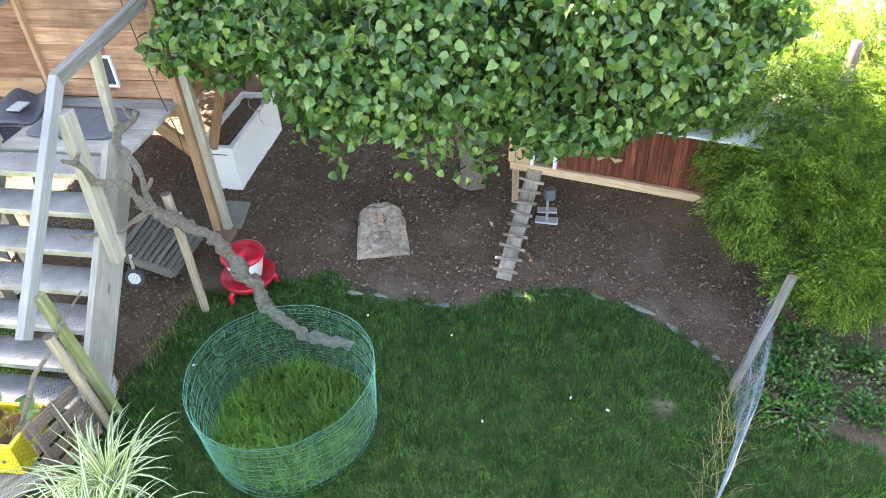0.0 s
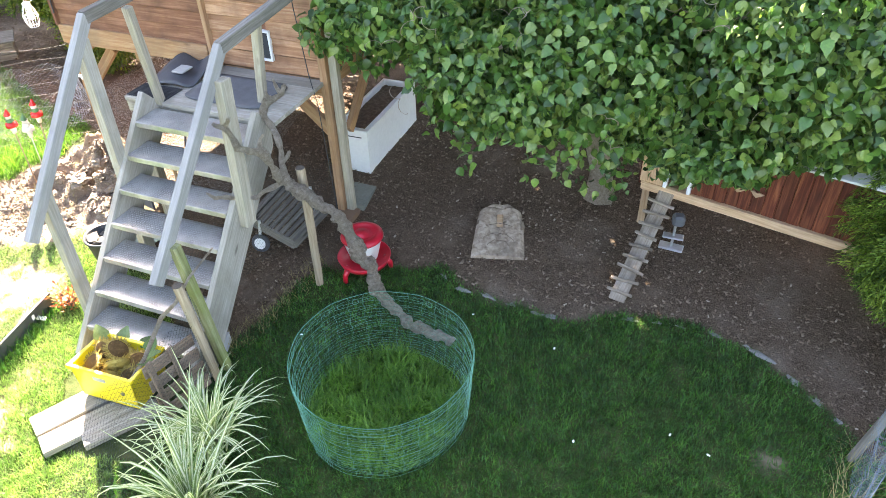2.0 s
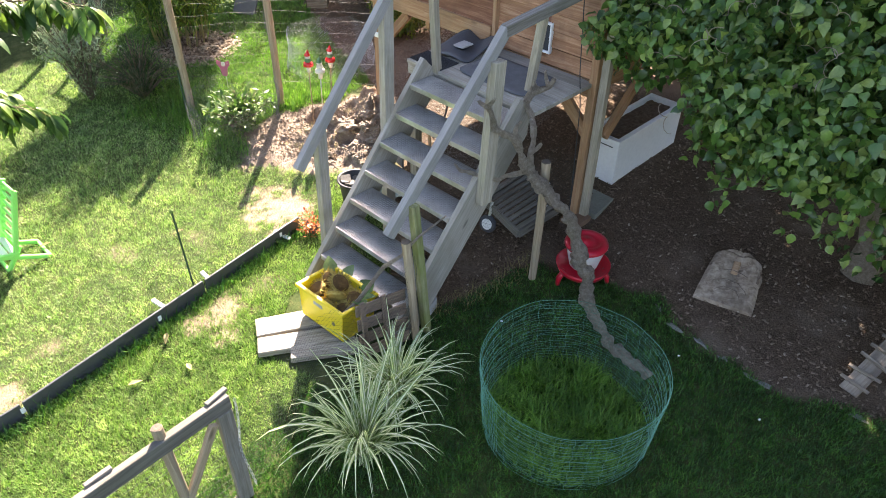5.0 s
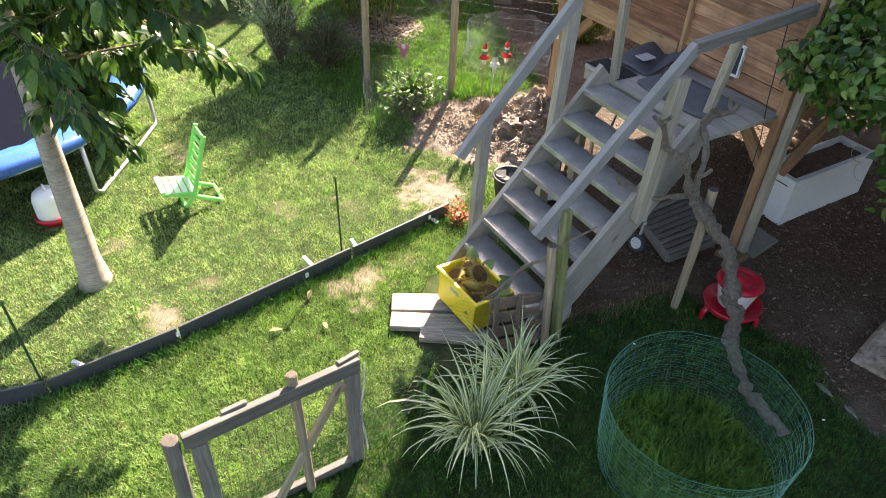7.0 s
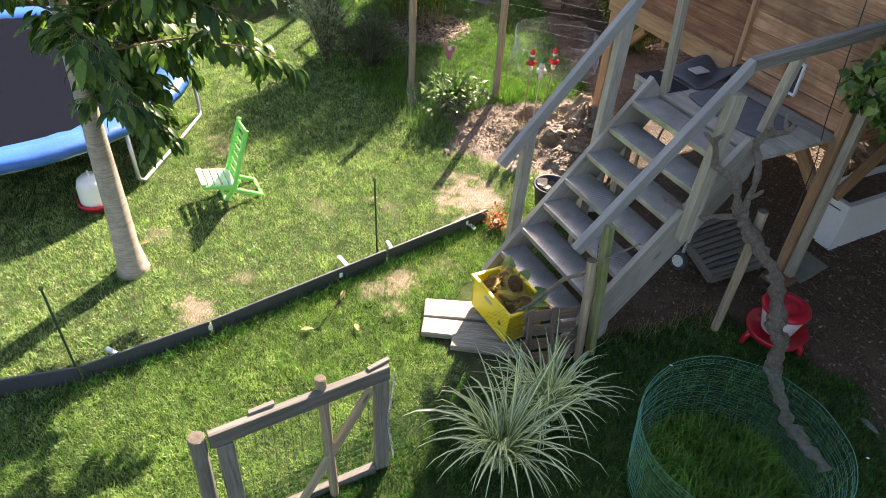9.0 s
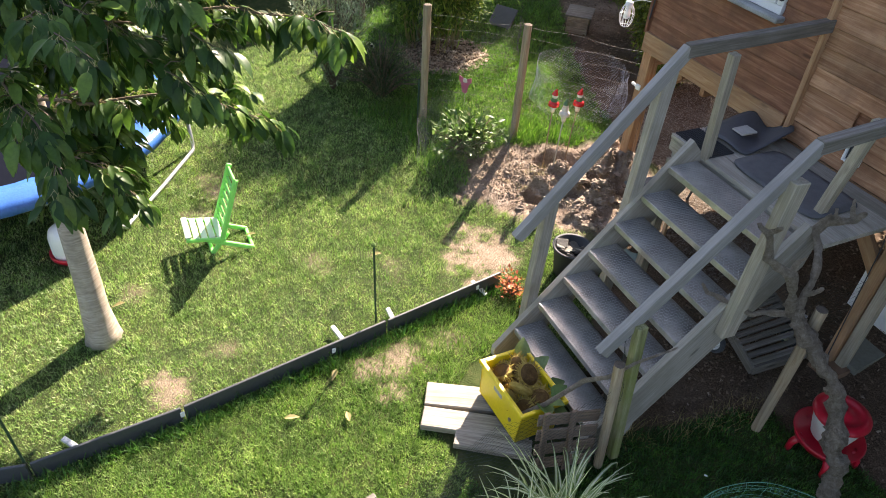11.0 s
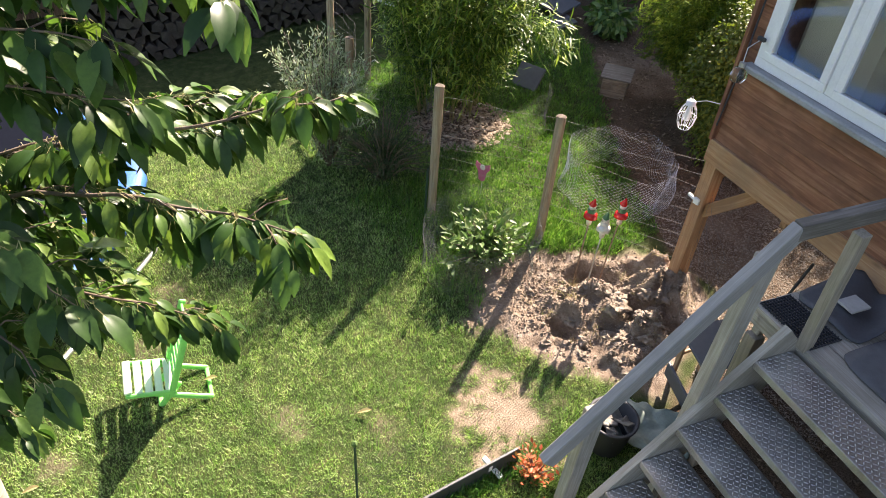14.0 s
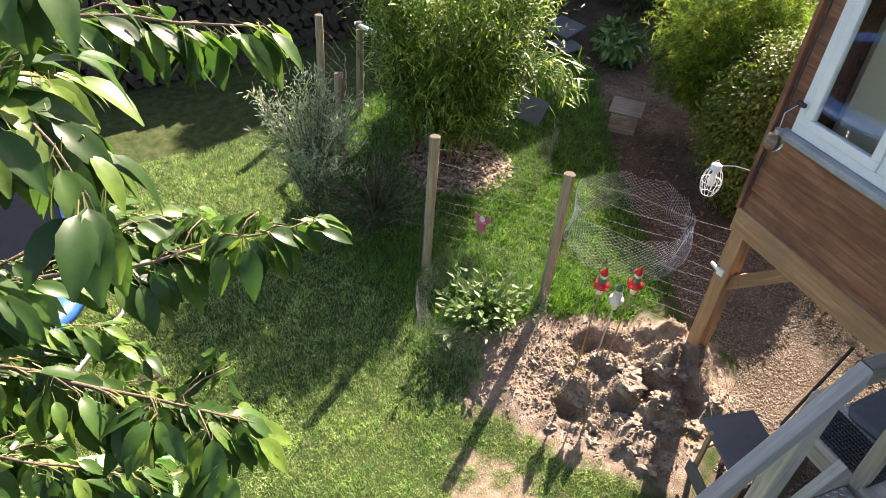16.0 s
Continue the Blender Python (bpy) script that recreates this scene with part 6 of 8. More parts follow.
# ---- fence with wire behind the dug patch ----
def wire_fence():
    tops = [(-6.60, 4.56, 1.41, 0.042), (-5.73, 5.14, 1.41, 0.042), (-8.43, 4.67, 1.12, 0.045), (-9.66, 5.05, 1.2, 0.045), (-9.2, 5.3, 1.25, 0.04)]
    for x, y, top, r in tops:
        ob = pole("fence_post", (x + 0.01, y, gz(x, y) - 0.1), (x, y, top), r, r * 0.95, ROUND_WOOD)
        tagged(ob, "round tan fence post holding wire", "post", "wire fence posts")
    house = hv(U0 + 0.03, V0 + 0.02, 0)
    fence_panel("slack galvanised fence wire between the posts", [(-6.60, 4.56), (-5.73, 5.14), (house.x, house.y)], 0.3, 1.2, 9, 0.6, 0.0011, 0.03, 1, WIRE)
    fence_panel("slack galvanised fence wire beside the bamboo", [(-8.43, 4.67), (-7.5, 5.05), (-6.60, 4.56)], 0.1, 1.0, 9, 0.6, 0.0012, 0.04, 2, WIRE)
    fence_panel("galvanised fence wire near the firewood", [(-9.66, 5.05), (-8.9, 5.0), (-8.43, 4.67)], 0.1, 0.9, 8, 0.2, 0.0012, 0.04, 2, WIRE)
    fence_panel("fence wire running from the shed post under the landing", [(house.x + 0.1, house.y - 0.02), (-4.3, 5.35), (-4.0, 5.1)], 0.15, 1.0, 7, 0.7, 0.0012, 0.03, 4, WIRE)
    rail = put("white_rail", Geo().tube([(-9.25, 5.28, 1.22), (-8.55, 5.35, 1.28)], 0.02, 8).mesh("white_rail", WHITE_PLASTIC))
    tagged(rail, "short white pipe tied between fence posts", "pipe")
    n = hex_net(circle_path(-5.78, 4.52, 0.47, 0, 360, 40, 0.06), 0.45, 0.045, 0.0010, 0.03, 0.03, 1.0)
    tagged(put("wire_guard", n.mesh("wire_guard", WIRE)), "ring of fine wire netting round the young shrub", "netting")
    n = hex_net(circle_path(-5.9, 6.22, 0.52, 0, 360, 40, 0.08), 0.42, 0.05, 0.0011, 0.02, 0.03, 2.0)
    tagged(put("wire_guard", n.mesh("wire_guard", STEEL)), "ring of galvanised netting on the grass", "netting")
    s = put("green_stake", Geo().tube([(-6.6, 4.5, 0.05), (-6.6, 4.5, 0.62)], 0.01, 6).mesh("green_stake", GREEN_DARK))
    tagged(s, "dark green stake beside the fence post", "stake")
    n = hex_net(circle_path(-7.75, 5.9, 0.75, -70, 60, 20, 0.08), 0.5, 0.05, 0.0010, 0.0, 0.03, 5.0)
    tagged(put("wire_guard", n.mesh("wire_guard", WIRE)), "galvanised netting round the bamboo", "netting")


wire_fence()


def ornament(x, y, top, lean, red=True):
    """Small figure on a stick, kept as one plain mesh."""
    z = surface(x, y)
    g = Geo()
    g.tube([(x, y, z - 0.03), (x + lean * 0.5, y, (z + top) / 2), (x + lean, y, top - 0.15)], 0.006, 6, mi=0)
    M = Matrix.Translation((x + lean, y, top))
    body = 1 if red else 2
    g.lathe([(0.0, -0.2), (0.02, -0.2), (0.025, -0.15), (0.02, -0.14)], M, 14, 2)
    g.lathe([(0.012, -0.145), (0.055, -0.13), (0.05, -0.10), (0.03, -0.085), (0.0, -0.085)], M, 16, body)
    g.lathe([(0.03, -0.09), (0.036, -0.07), (0.028, -0.05)], M, 14, 3 if red else 2)
    g.lathe([(0.0, -0.055), (0.024, -0.05), (0.028, -0.03), (0.02, -0.012)], M, 14, 2)
    g.lathe([(0.03, -0.02), (0.022, 0.0), (0.01, 0.03), (0.0, 0.05)], M @ Matrix.Rotation(radians(12), 4, "Y"), 14, body if red else 3)
    ob = put("garden_ornament", g.mesh("garden_ornament", STEEL if not red else CRATE_WOOD, ORNAMENT_RED, ORNAMENT_WHITE, ORNAMENT_GREEN, shade=True))
    tagged(ob, "small glazed red and cream garden figure on a stick" if red else "small silvery garden ornament on a red stick", "ornament", "ornaments in the dug patch")


ornament(-5.15, 5.06, 0.97, 0.01)
ornament(-5.03, 5.09, 0.92, 0.02, False)
ornament(-5.06, 5.27, 0.98, 0.04)


def butterfly():
    b = thing("butterfly_sign", (-6.54, 5.09, 0.1), "pink painted metal butterfly on a thin stick", "ornament")
    put("stick", Geo().tube([(-6.54, 5.09, 0.1), (-6.54, 5.09, 0.5)], 0.005, 5).mesh("stick", STEEL), b)
    M = Matrix.Translation((-6.54, 5.08, 0.5)) @ Matrix.Rotation(radians(25), 4, "Z")
    for s in (-1, 1):
        out = [(0, 0.0), (s * 0.03, 0.03), (s * 0.075, 0.05), (s * 0.08, 0.0), (s * 0.045, -0.05), (s * 0.03, -0.14), (0, -0.15)]
        put("wing", Geo().prism(out, 0.006, M).mesh("wing", PINK), b)
    put("disc", Geo().lathe([(0, 0.008), (0.025, 0.006), (0.03, 0.0)], M @ Matrix.Rotation(radians(90), 4, "X"), 16).mesh("disc", ORNAMENT_WHITE), b)


butterfly()


def hutch():
    x, y = -7.5, 7.78
    h = thing("nest_box", (x, y, 0.25), "small wooden box with a sloping grey lid on the path", "box")
    M = Matrix.Translation((x, y, 0.25)) @ Matrix.Rotation(radians(36), 4, "Z") @ Matrix.Scale(0.82, 4)
    for k in range(3):
        board("board", (0.36, 0.02, 0.095), M @ Matrix.Translation((0, -0.16, 0.05 + k * 0.1)), LOG_WOOD, h)
        board("board", (0.36, 0.02, 0.095), M @ Matrix.Translation((0, 0.16, 0.05 + k * 0.1)), LOG_WOOD, h)
    for s in (-1, 1):
        board("end_panel", (0.02, 0.30, 0.3), M @ Matrix.Translation((s * 0.17, 0, 0.15)), LOG_WOOD, h)
    board("lid", (0.44, 0.40, 0.025), M @ Matrix.Translation((0, 0, 0.325)) @ Matrix.Rotation(radians(8), 4, "X"), GATE_WOOD, h, label="weathered grey lid")


hutch()
for x, y, z, s, r in ((-8.15, 6.95, 0.36, (0.34, 0.3, 0.03), 20), (-9.85, 8.9, 0.42, (0.5, 0.4, 0.04), 5), (-9.55, 8.7, 0.3, (0.45, 0.3, 0.04), -10)):
    ob = board("stone_slab", s, Matrix.Translation((x, y, z)) @ Matrix.Rotation(radians(r), 4, "Z") @ Matrix.Rotation(radians(48 if x > -9 else 14), 4, "X"), SLATE)
    tagged(ob, "flat blue-grey stone slab propped on the ground", "slab", "stone slabs")


def lantern(u, v, z, k=0.8):
    """Hanging white wire cage lamp at the shed's corner."""
    c = hv(u, v, z)
    l = thing("wire_lantern", c, "white wire cage lantern hanging at the shed corner", "lantern")
    for j in range(14):
        a = 2 * math.pi * j / 14
        pts = [(c.x + k * r * math.cos(a), c.y + k * r * math.sin(a), c.z + k * dz) for r, dz in ((0.03, 0.1), (0.055, 0.06), (0.068, 0.0), (0.06, -0.06), (0.04, -0.1))]
        put("cage_wire", Geo().tube(pts, 0.0022, 4).mesh("cage_wire", WHITE_PAINT), l)
    for r, dz in ((0.04, -0.1), (0.068, 0.0), (0.032, 0.1)):
        put("cage_ring", Geo().tube([(c.x + k * r * math.cos(a), c.y + k * r * math.sin(a), c.z + k * dz) for a in np.linspace(0, 2 * math.pi, 25)[:-1]], 0.0025, 4, closed=True).mesh("cage_ring", WHITE_PAINT), l)
    put("cap", Geo().lathe([(0.036, 0.09), (0.036, 0.12), (0.02, 0.13), (0, 0.13)], Matrix.Translation(c) @ Matrix.Scale(k, 4), 18).mesh("cap", WHITE_PAINT, shade=True), l)
    put("bulb", Geo().lathe([(0.012, 0.09), (0.016, 0.05), (0.03, 0.0), (0.02, -0.035), (0, -0.04)], Matrix.Translation(c) @ Matrix.Scale(k, 4), 16).mesh("bulb", WHITE_PLASTIC, shade=True), l)
    put("hanger", Geo().tube([c + Vector((-0.025, 0, 0.09)), c + Vector((-0.02, 0, 0.13)), c + Vector((0.0, 0, 0.15)), c + Vector((0.02, 0, 0.12)), hv(u + 0.1, v + 0.04, z + 0.16), hv(u + 0.2, v + 0.1, z + 0.17)], 0.003, 4).mesh("hanger", STEEL), l)


lantern(-5.87, 4.50, 1.72, 0.95)
gl = hv(-5.56, 4.51, 2.17)
gb = thing("glass_globe_lamp", gl, "clear glass globe lamp hanging under the window corner", "lamp")
put("globe", Geo().lathe([(0.015, 0.06), (0.04, 0.045), (0.055, 0.0), (0.04, -0.04), (0.0, -0.055)], Matrix.Translation(gl), 20).mesh("globe", PANE, shade=True), gb)
put("collar", Geo().lathe([(0.0, 0.085), (0.02, 0.085), (0.02, 0.055)], Matrix.Translation(gl), 14).mesh("collar", STEEL), gb)
put("cord", Geo().tube([gl + Vector((0, 0, 0.08)), hv(-5.58, 4.53, 2.34), hv(-5.56, 4.6, 2.4)], 0.003, 4).mesh("cord", STEEL), gb)
cab = put("cable", Geo().tube([hv(U0 + 0.02, V0 - 0.06, 1.75), hv(U0 + 0.05, V0 - 0.055, 2.2), hv(U0 + 0.06, V0 - 0.055, 3.2), hv(U0 + 0.08, V0 - 0.05, 4.0)], 0.006, 6).mesh("cable", RUBBER))
tagged(cab, "black cable clipped up the shed corner", "cable")
cab = put("cable", Geo().tube([hv(-3.2, 4.55, 3.4), hv(-3.1, 4.52, 2.4), hv(-2.98, 4.45, 1.6), hv(-2.9, 4.4, 1.35), hv(-2.82, 4.35, 0.3)], 0.004, 5).mesh("cable", RUBBER))
tagged(cab, "thin dark cord hanging down the shed front", "cord")


# ---- plants ----
def crown_leaves(name, centre, radii, count, size, tv, tf, mat, parent, droop=0.6, lobes=14, shell=0.55, seed=3, floor=None, label="", spread=0.35, wild=0.35):
    """Leaves through overlapping lobes of an uneven crown, denser to the outside."""
    r = np.random.default_rng(seed)
    c, rad = np.array(centre), np.array(radii)
    dirs = unit(lobes, r)
    dirs[:, 2] *= 0.75
    lc = c + dirs * rad * r.uniform(0.35, 0.72, (lobes, 1))
    lr = r.uniform(spread * 0.75, spread * 1.25, lobes)
    pick = r.integers(0, lobes, count)
    d = unit(count, r)
    k = (shell + (1 - shell) * r.random(count) ** 0.6)[:, None]
    pos = lc[pick] + d * k * (rad * lr[pick][:, None])
    if floor is not None:
        keep = pos[:, 2] > floor
        pos, d = pos[keep], d[keep]
    n = len(pos)
    out = (pos - c) / rad
    out /= np.linalg.norm(out, axis=1, keepdims=True) + 1e-6
    way = out * 0.7 + unit(n, r) * (0.4 + 0.6 * wild) + np.array([0, 0, -droop])
    hint = out + unit(n, r) * wild + np.array([0, 0, 0.5])
    m = frames(way, hint, size * r.uniform(0.6, 1.25, n))
    ob = put(name, scatter_mesh(name, tv, tf, m, pos, [mat]), parent, None, label)
    tagged(ob, kind="stuff")
    return lc


def limbs(parent, base, targets, r0, mat, seed=1, name="limb", twist=0.15, n=9):
    rr = random.Random(seed)
    for t in targets:
        a, b = Vector(base), Vector(t)
        pts, rs = [], []
        for i in range(n):
            k = i / (n - 1)
            p = a.lerp(b, k) + Vector((rr.uniform(-1, 1), rr.uniform(-1, 1), rr.uniform(-1, 1))) * twist * math.sin(math.pi * k)
            p.z += 0.15 * (b - a).length * math.sin(math.pi * k) * 0.5
            pts.append(p)
            rs.append(r0 * (1 - 0.85 * k) + 0.003)
        put(name, Geo().tube(pts, rs, 7, wob=0.2).mesh(name, mat, shade=True), parent)


def round_leaf():
    """A broad rounded leaf with a short tip and a wavy, uneven blade."""
    rows = ((0.0, 0.14, 0.0), (0.16, 0.37, 0.04), (0.42, 0.42, -0.02), (0.72, 0.25, -0.14), (1.0, 0.015, -0.36))
    v, f = [], []
    for k, (t, w, z) in enumerate(rows):
        a, b = 0.20 + 0.12 * math.sin(k * 2.4), 0.20 + 0.14 * math.cos(k * 1.9)
        v += [(-w, t, z + a * w * 1.6), (0.015 * math.sin(k * 3), t, z), (w * 0.94, t + 0.02, z + b * w * 1.6)]
    for k in range(len(rows) - 1):
        a = k * 3
        f += [(a, a + 1, a + 4, a + 3), (a + 1, a + 2, a + 5, a + 4)]
    return v, f


# corkscrew hazel over the run
def hazel():
    t = thing("hazel_tree", (0.33, 5.6, 0.22), "corkscrew hazel with a broad low crown of drooping green leaves", "tree")
    put("trunk", Geo().tube([(0.33, 5.6, 0.1), (0.30, 5.62, 0.5), (0.2, 5.66, 0.9), (0.15, 5.7, 1.4), (0.1, 5.7, 1.9)], [0.15, 0.11, 0.1, 0.09, 0.07], 12, wob=0.4).mesh("trunk", BARK, shade=True), t)
    tv, tf = round_leaf()
    # the last lobe, hidden at the back, is added to shade the mulch below
    parts = [((-0.05, 5.55, 2.55), (2.05, 1.55, 1.45), 30000, 26, 3, 0.42), ((-0.1, 4.72, 1.85), (1.5, 0.7, 0.78), 17000, 18, 5, 0.42), ((1.5, 4.62, 2.15), (0.95, 0.75, 1.0), 15500, 18, 8, 0.42), ((-1.25, 4.92, 2.12), (0.8, 0.65, 0.65), 8500, 11, 11, 0.45), ((1.75, 4.75, 1.55), (0.6, 0.5, 0.42), 5000, 10, 23, 0.45), ((2.15, 4.95, 2.0), (0.6, 0.6, 0.8), 6000, 12, 27, 0.45), ((0.9, 4.55, 1.5), (0.75, 0.5, 0.5), 6000, 12, 13, 0.42), ((0.0, 6.9, 1.8), (1.7, 1.1, 1.5), 9000, 24, 17, 0.42)]
    for k, (c, rad, cnt, lob, seed, spread) in enumerate(parts):
        lc = crown_leaves("crown", c, rad, int(cnt * 0.82), 0.073, tv, tf, HAZEL_LEAF, t, 0.95, lob * 3, 0.45, seed, 0.95, spread=spread * 0.66, wild=1.25)
        limbs(t, (0.12, 5.7, 1.5), [tuple(p) for p in lc[:7]], 0.05, BARK, seed)
    # drooping leafy shoots along the lower edge
    rg = np.random.default_rng(31)
    P, W = [], []
    for k in range(60):
        x = rg.uniform(-1.05, 1.7)
        p = np.array([x, 4.25 + 0.12 * x * x * 0.6 + rg.uniform(-0.05, 0.4), 1.54 + 0.1 * abs(x) + rg.uniform(-0.1, 0.25)])
        if k % 5 == 0:
            p = np.array([rg.uniform(0.0, 0.55), rg.uniform(4.75, 5.1), rg.uniform(1.05, 1.3)])
        drift = np.array([rg.normal() * 0.4, -0.25, -1.0])
        for i in range(rg.integers(6, 12)):
            p = p + drift * 0.032 + rg.normal(size=3) * 0.014
            P.append(p + rg.normal(size=3) * 0.03)
            W.append(drift + rg.normal(size=3) * 0.8)
    m = frames(np.array(W), unit(len(P), rg) * 0.8 + np.array([0, -0.6, 0.6]), 0.07 * rg.uniform(0.6, 1.25, len(P)))
    tagged(put("crown", scatter_mesh("crown", tv, tf, m, np.array(P), [HAZEL_LEAF]), t), kind="stuff")
    # contorted bare twigs that show on the face of the crown
    rr = random.Random(5)
    for k in range(38):
        p = Vector((rr.uniform(-1.3, 1.5), rr.uniform(4.15, 4.6), rr.uniform(1.5, 2.6)))
        d = Vector((rr.uniform(-1, 1), -0.3, rr.uniform(-1, 0.4))).normalized()
        pts = []
        for i in range(16):
            a = i * 0.9 + k
            pts.append(p + d * 0.016 * i + Vector((math.cos(a), math.sin(a * 0.7), math.sin(a))) * 0.018)
        put("twig", Geo().tube(pts, [0.0036 - 0.00015 * i for i in range(16)], 4).mesh("twig", BARK, shade=True), t, None, "contorted pale grey twig")


hazel()


def spray(n=6):
    """A flat feathery frond one long: side shoots off one zigzag stem, curling down at the tips."""
    v, f = [], []
    for i in range(n + 1):
        t = i / n
        v.append(((0.035 if i % 2 else -0.035) * (1 - 0.7 * t), t, -0.25 * t * t))
    for i in range(n - 1):
        f.append((i, i + 1, i + 2))
    for i in range(1, n):
        x, y, z = v[i]
        ln, s = 0.55 * (1 - 0.55 * i / n), (1 if i % 2 else -1)
        k = len(v)
        v += [(x, y + 0.13, z), (s * ln * 0.45, y + ln * 0.62, z - 0.06), (s * ln * 0.62, y + ln, z - 0.3 * ln)]
        f += [(i, k, k + 1), (i, k + 1, k + 2)]
    return v, f


def conifer_right():
    t = thing("threadleaf_conifer", (3.0, 4.6, 0.2), "yellow-green threadleaf conifer with feathery drooping sprays", "shrub")
    put("trunk", Geo().tube([(3.0, 4.7, 0.0), (3.0, 4.7, 0.8), (3.05, 4.75, 1.8)], [0.1, 0.08, 0.04], 10, wob=0.3).mesh("trunk", TWIG, shade=True), t)
    tv, tf = spray()
    for c, rad, cnt, seed in (((2.95, 4.7, 1.1), (1.05, 0.95, 0.85), 15000, 2), ((2.58, 4.25, 0.85), (0.72, 0.6, 0.62), 10000, 4), ((3.5, 4.3, 1.2), (0.9, 0.9, 0.9), 8000, 6), ((2.85, 3.75, 0.5), (0.55, 0.45, 0.42), 6500, 12), ((3.5, 5.7, 1.25), (1.5, 1.1, 0.95), 13000, 9)):
        lc = crown_leaves("foliage", c, tuple(q * 1.14 for q in rad), int(cnt * 0.75), 0.135, tv, tf, CONIFER_LEAF, t, 0.35, 110, 0.5, seed, 0.22, spread=0.17, wild=0.1)
        limbs(t, (3.0, 4.7, 0.6), [tuple(p) for p in lc[:6]], 0.03, TWIG, seed)


conifer_right()


def bamboo():
    t = thing("bamboo_clump", (-7.9, 5.9, 0.25), "leafy yellow-green bamboo clump behind the wire fence", "bamboo")
    tv, tf = ovate(0.15, 0.15, 0.1, 3)
    r = random.Random(2)
    tops = []
    for k in range(46):
        a, d = r.uniform(0, 6.28), r.uniform(0, 0.4)
        b = Vector((-8.15 + d * math.cos(a), 5.7 + d * math.sin(a), 0.2))
        top = b + Vector((math.cos(a) * r.uniform(0.15, 0.62), math.sin(a) * r.uniform(0.15, 0.62), r.uniform(1.1, 2.1)))
        mid = b.lerp(top, 0.5) + Vector((0, 0, 0.2))
        put("cane", Geo().tube([b, b.lerp(mid, 0.5) + Vector((0, 0, 0.08)), mid, mid.lerp(top, 0.6) + Vector((0, 0, 0.06)), top], [0.01, 0.009, 0.008, 0.006, 0.003], 6).mesh("cane", GOLD_CANE, shade=True), t)
        tops += [b.lerp(top, f) + Vector((0, 0, 0.12)) for f in (0.3, 0.45, 0.6, 0.75, 0.88, 1.0)]
    rg = np.random.default_rng(6)
    tops = np.array(tops)
    n = 40000
    pos = tops[rg.integers(0, len(tops), n)] + rg.normal(size=(n, 3)) * np.array([0.13, 0.13, 0.11])
    c = np.array([-8.15, 5.7, 1.0])
    way = (pos - c) * 0.5 + unit(n, rg) * 0.9 + np.array([0, 0, 0.1])
    m = frames(way, unit(n, rg) * 0.5 + np.array([0, 0, 1.0]), 0.10 * rg.uniform(0.6, 1.3, n))
    ob = put("foliage", scatter_mesh("foliage", tv, tf, m, pos, [BAMBOO_LEAF]), t)
    tagged(ob, kind="stuff")
    # one arching side cane
    pos = np.array([(-7.6 + 0.75 * f, 5.8 + 0.35 * f, 1.25 + 0.25 * math.sin(f * 2.6)) for f in rg.random(700)]) + rg.normal(size=(700, 3)) * 0.09
    m = frames(unit(700, rg) * 0.6 + np.array([0.6, 0.1, -0.2]), unit(700, rg) * 0.4 + np.array([0, 0, 1.0]), 0.14 * rg.uniform(0.6, 1.2, 700))
    ob = put("foliage", scatter_mesh("foliage", tv, tf, m, pos, [BAMBOO_LEAF]), t)
    tagged(ob, kind="stuff")


GOLD_CANE = plain("yellow_cane", (0.30, 0.28, 0.10), 0.5)
bamboo()


def twiggy_shrub(name, label, base, height, spread, stems, leaf, mat, seed, per=60, size=0.05, upright=0.6, cat="shrub", wide=0.3):
    """Stems that fan out from one foot, each clad in small leaves."""
    t = thing(name, base, label, cat)
    r, rg = random.Random(seed), np.random.default_rng(seed)
    b = Vector(base)
    P, W = [], []
    for k in range(stems):
        a, d = r.uniform(0, 6.28), r.uniform(0.15, 1.0)
        tip = b + Vector((math.cos(a) * spread * d, math.sin(a) * spread * d, height * r.uniform(0.55, 1.0) * (1 - 0.35 * d * (1 - upright))))
        mid = b.lerp(tip, 0.5) + Vector((0, 0, 0.12 * height))
        pts = [b, b.lerp(mid, 0.6), mid, mid.lerp(tip, 0.5), tip]
        put("stem", Geo().tube(pts, [0.009, 0.007, 0.006, 0.004, 0.002], 5).mesh("stem", TWIG, shade=True), t)
        for j in range(per):
            f = 0.14 + 0.86 * r.random()
            q = (b.lerp(mid, f * 2) if f < 0.5 else mid.lerp(tip, f * 2 - 1))
            P.append(q + Vector((r.gauss(0, 1), r.gauss(0, 1), r.gauss(0, 1))) * 0.035)
            W.append(Vector((tip - mid).normalized()) * 0.7 + Vector((r.gauss(0, 1), r.gauss(0, 1), r.gauss(0, 1))) * 0.6)
    tv, tf = ovate(leaf, 0.15, 0.12, 2)
    n = len(P)
    m = frames(np.array(W), unit(n, rg) * 0.6 + np.array([0, 0, 1.0]), size * rg.uniform(0.6, 1.3, n))
    ob = put("foliage", scatter_mesh("foliage", tv, tf, m, np.array(P), [mat]), t)
    tagged(ob, kind="stuff")
    return t


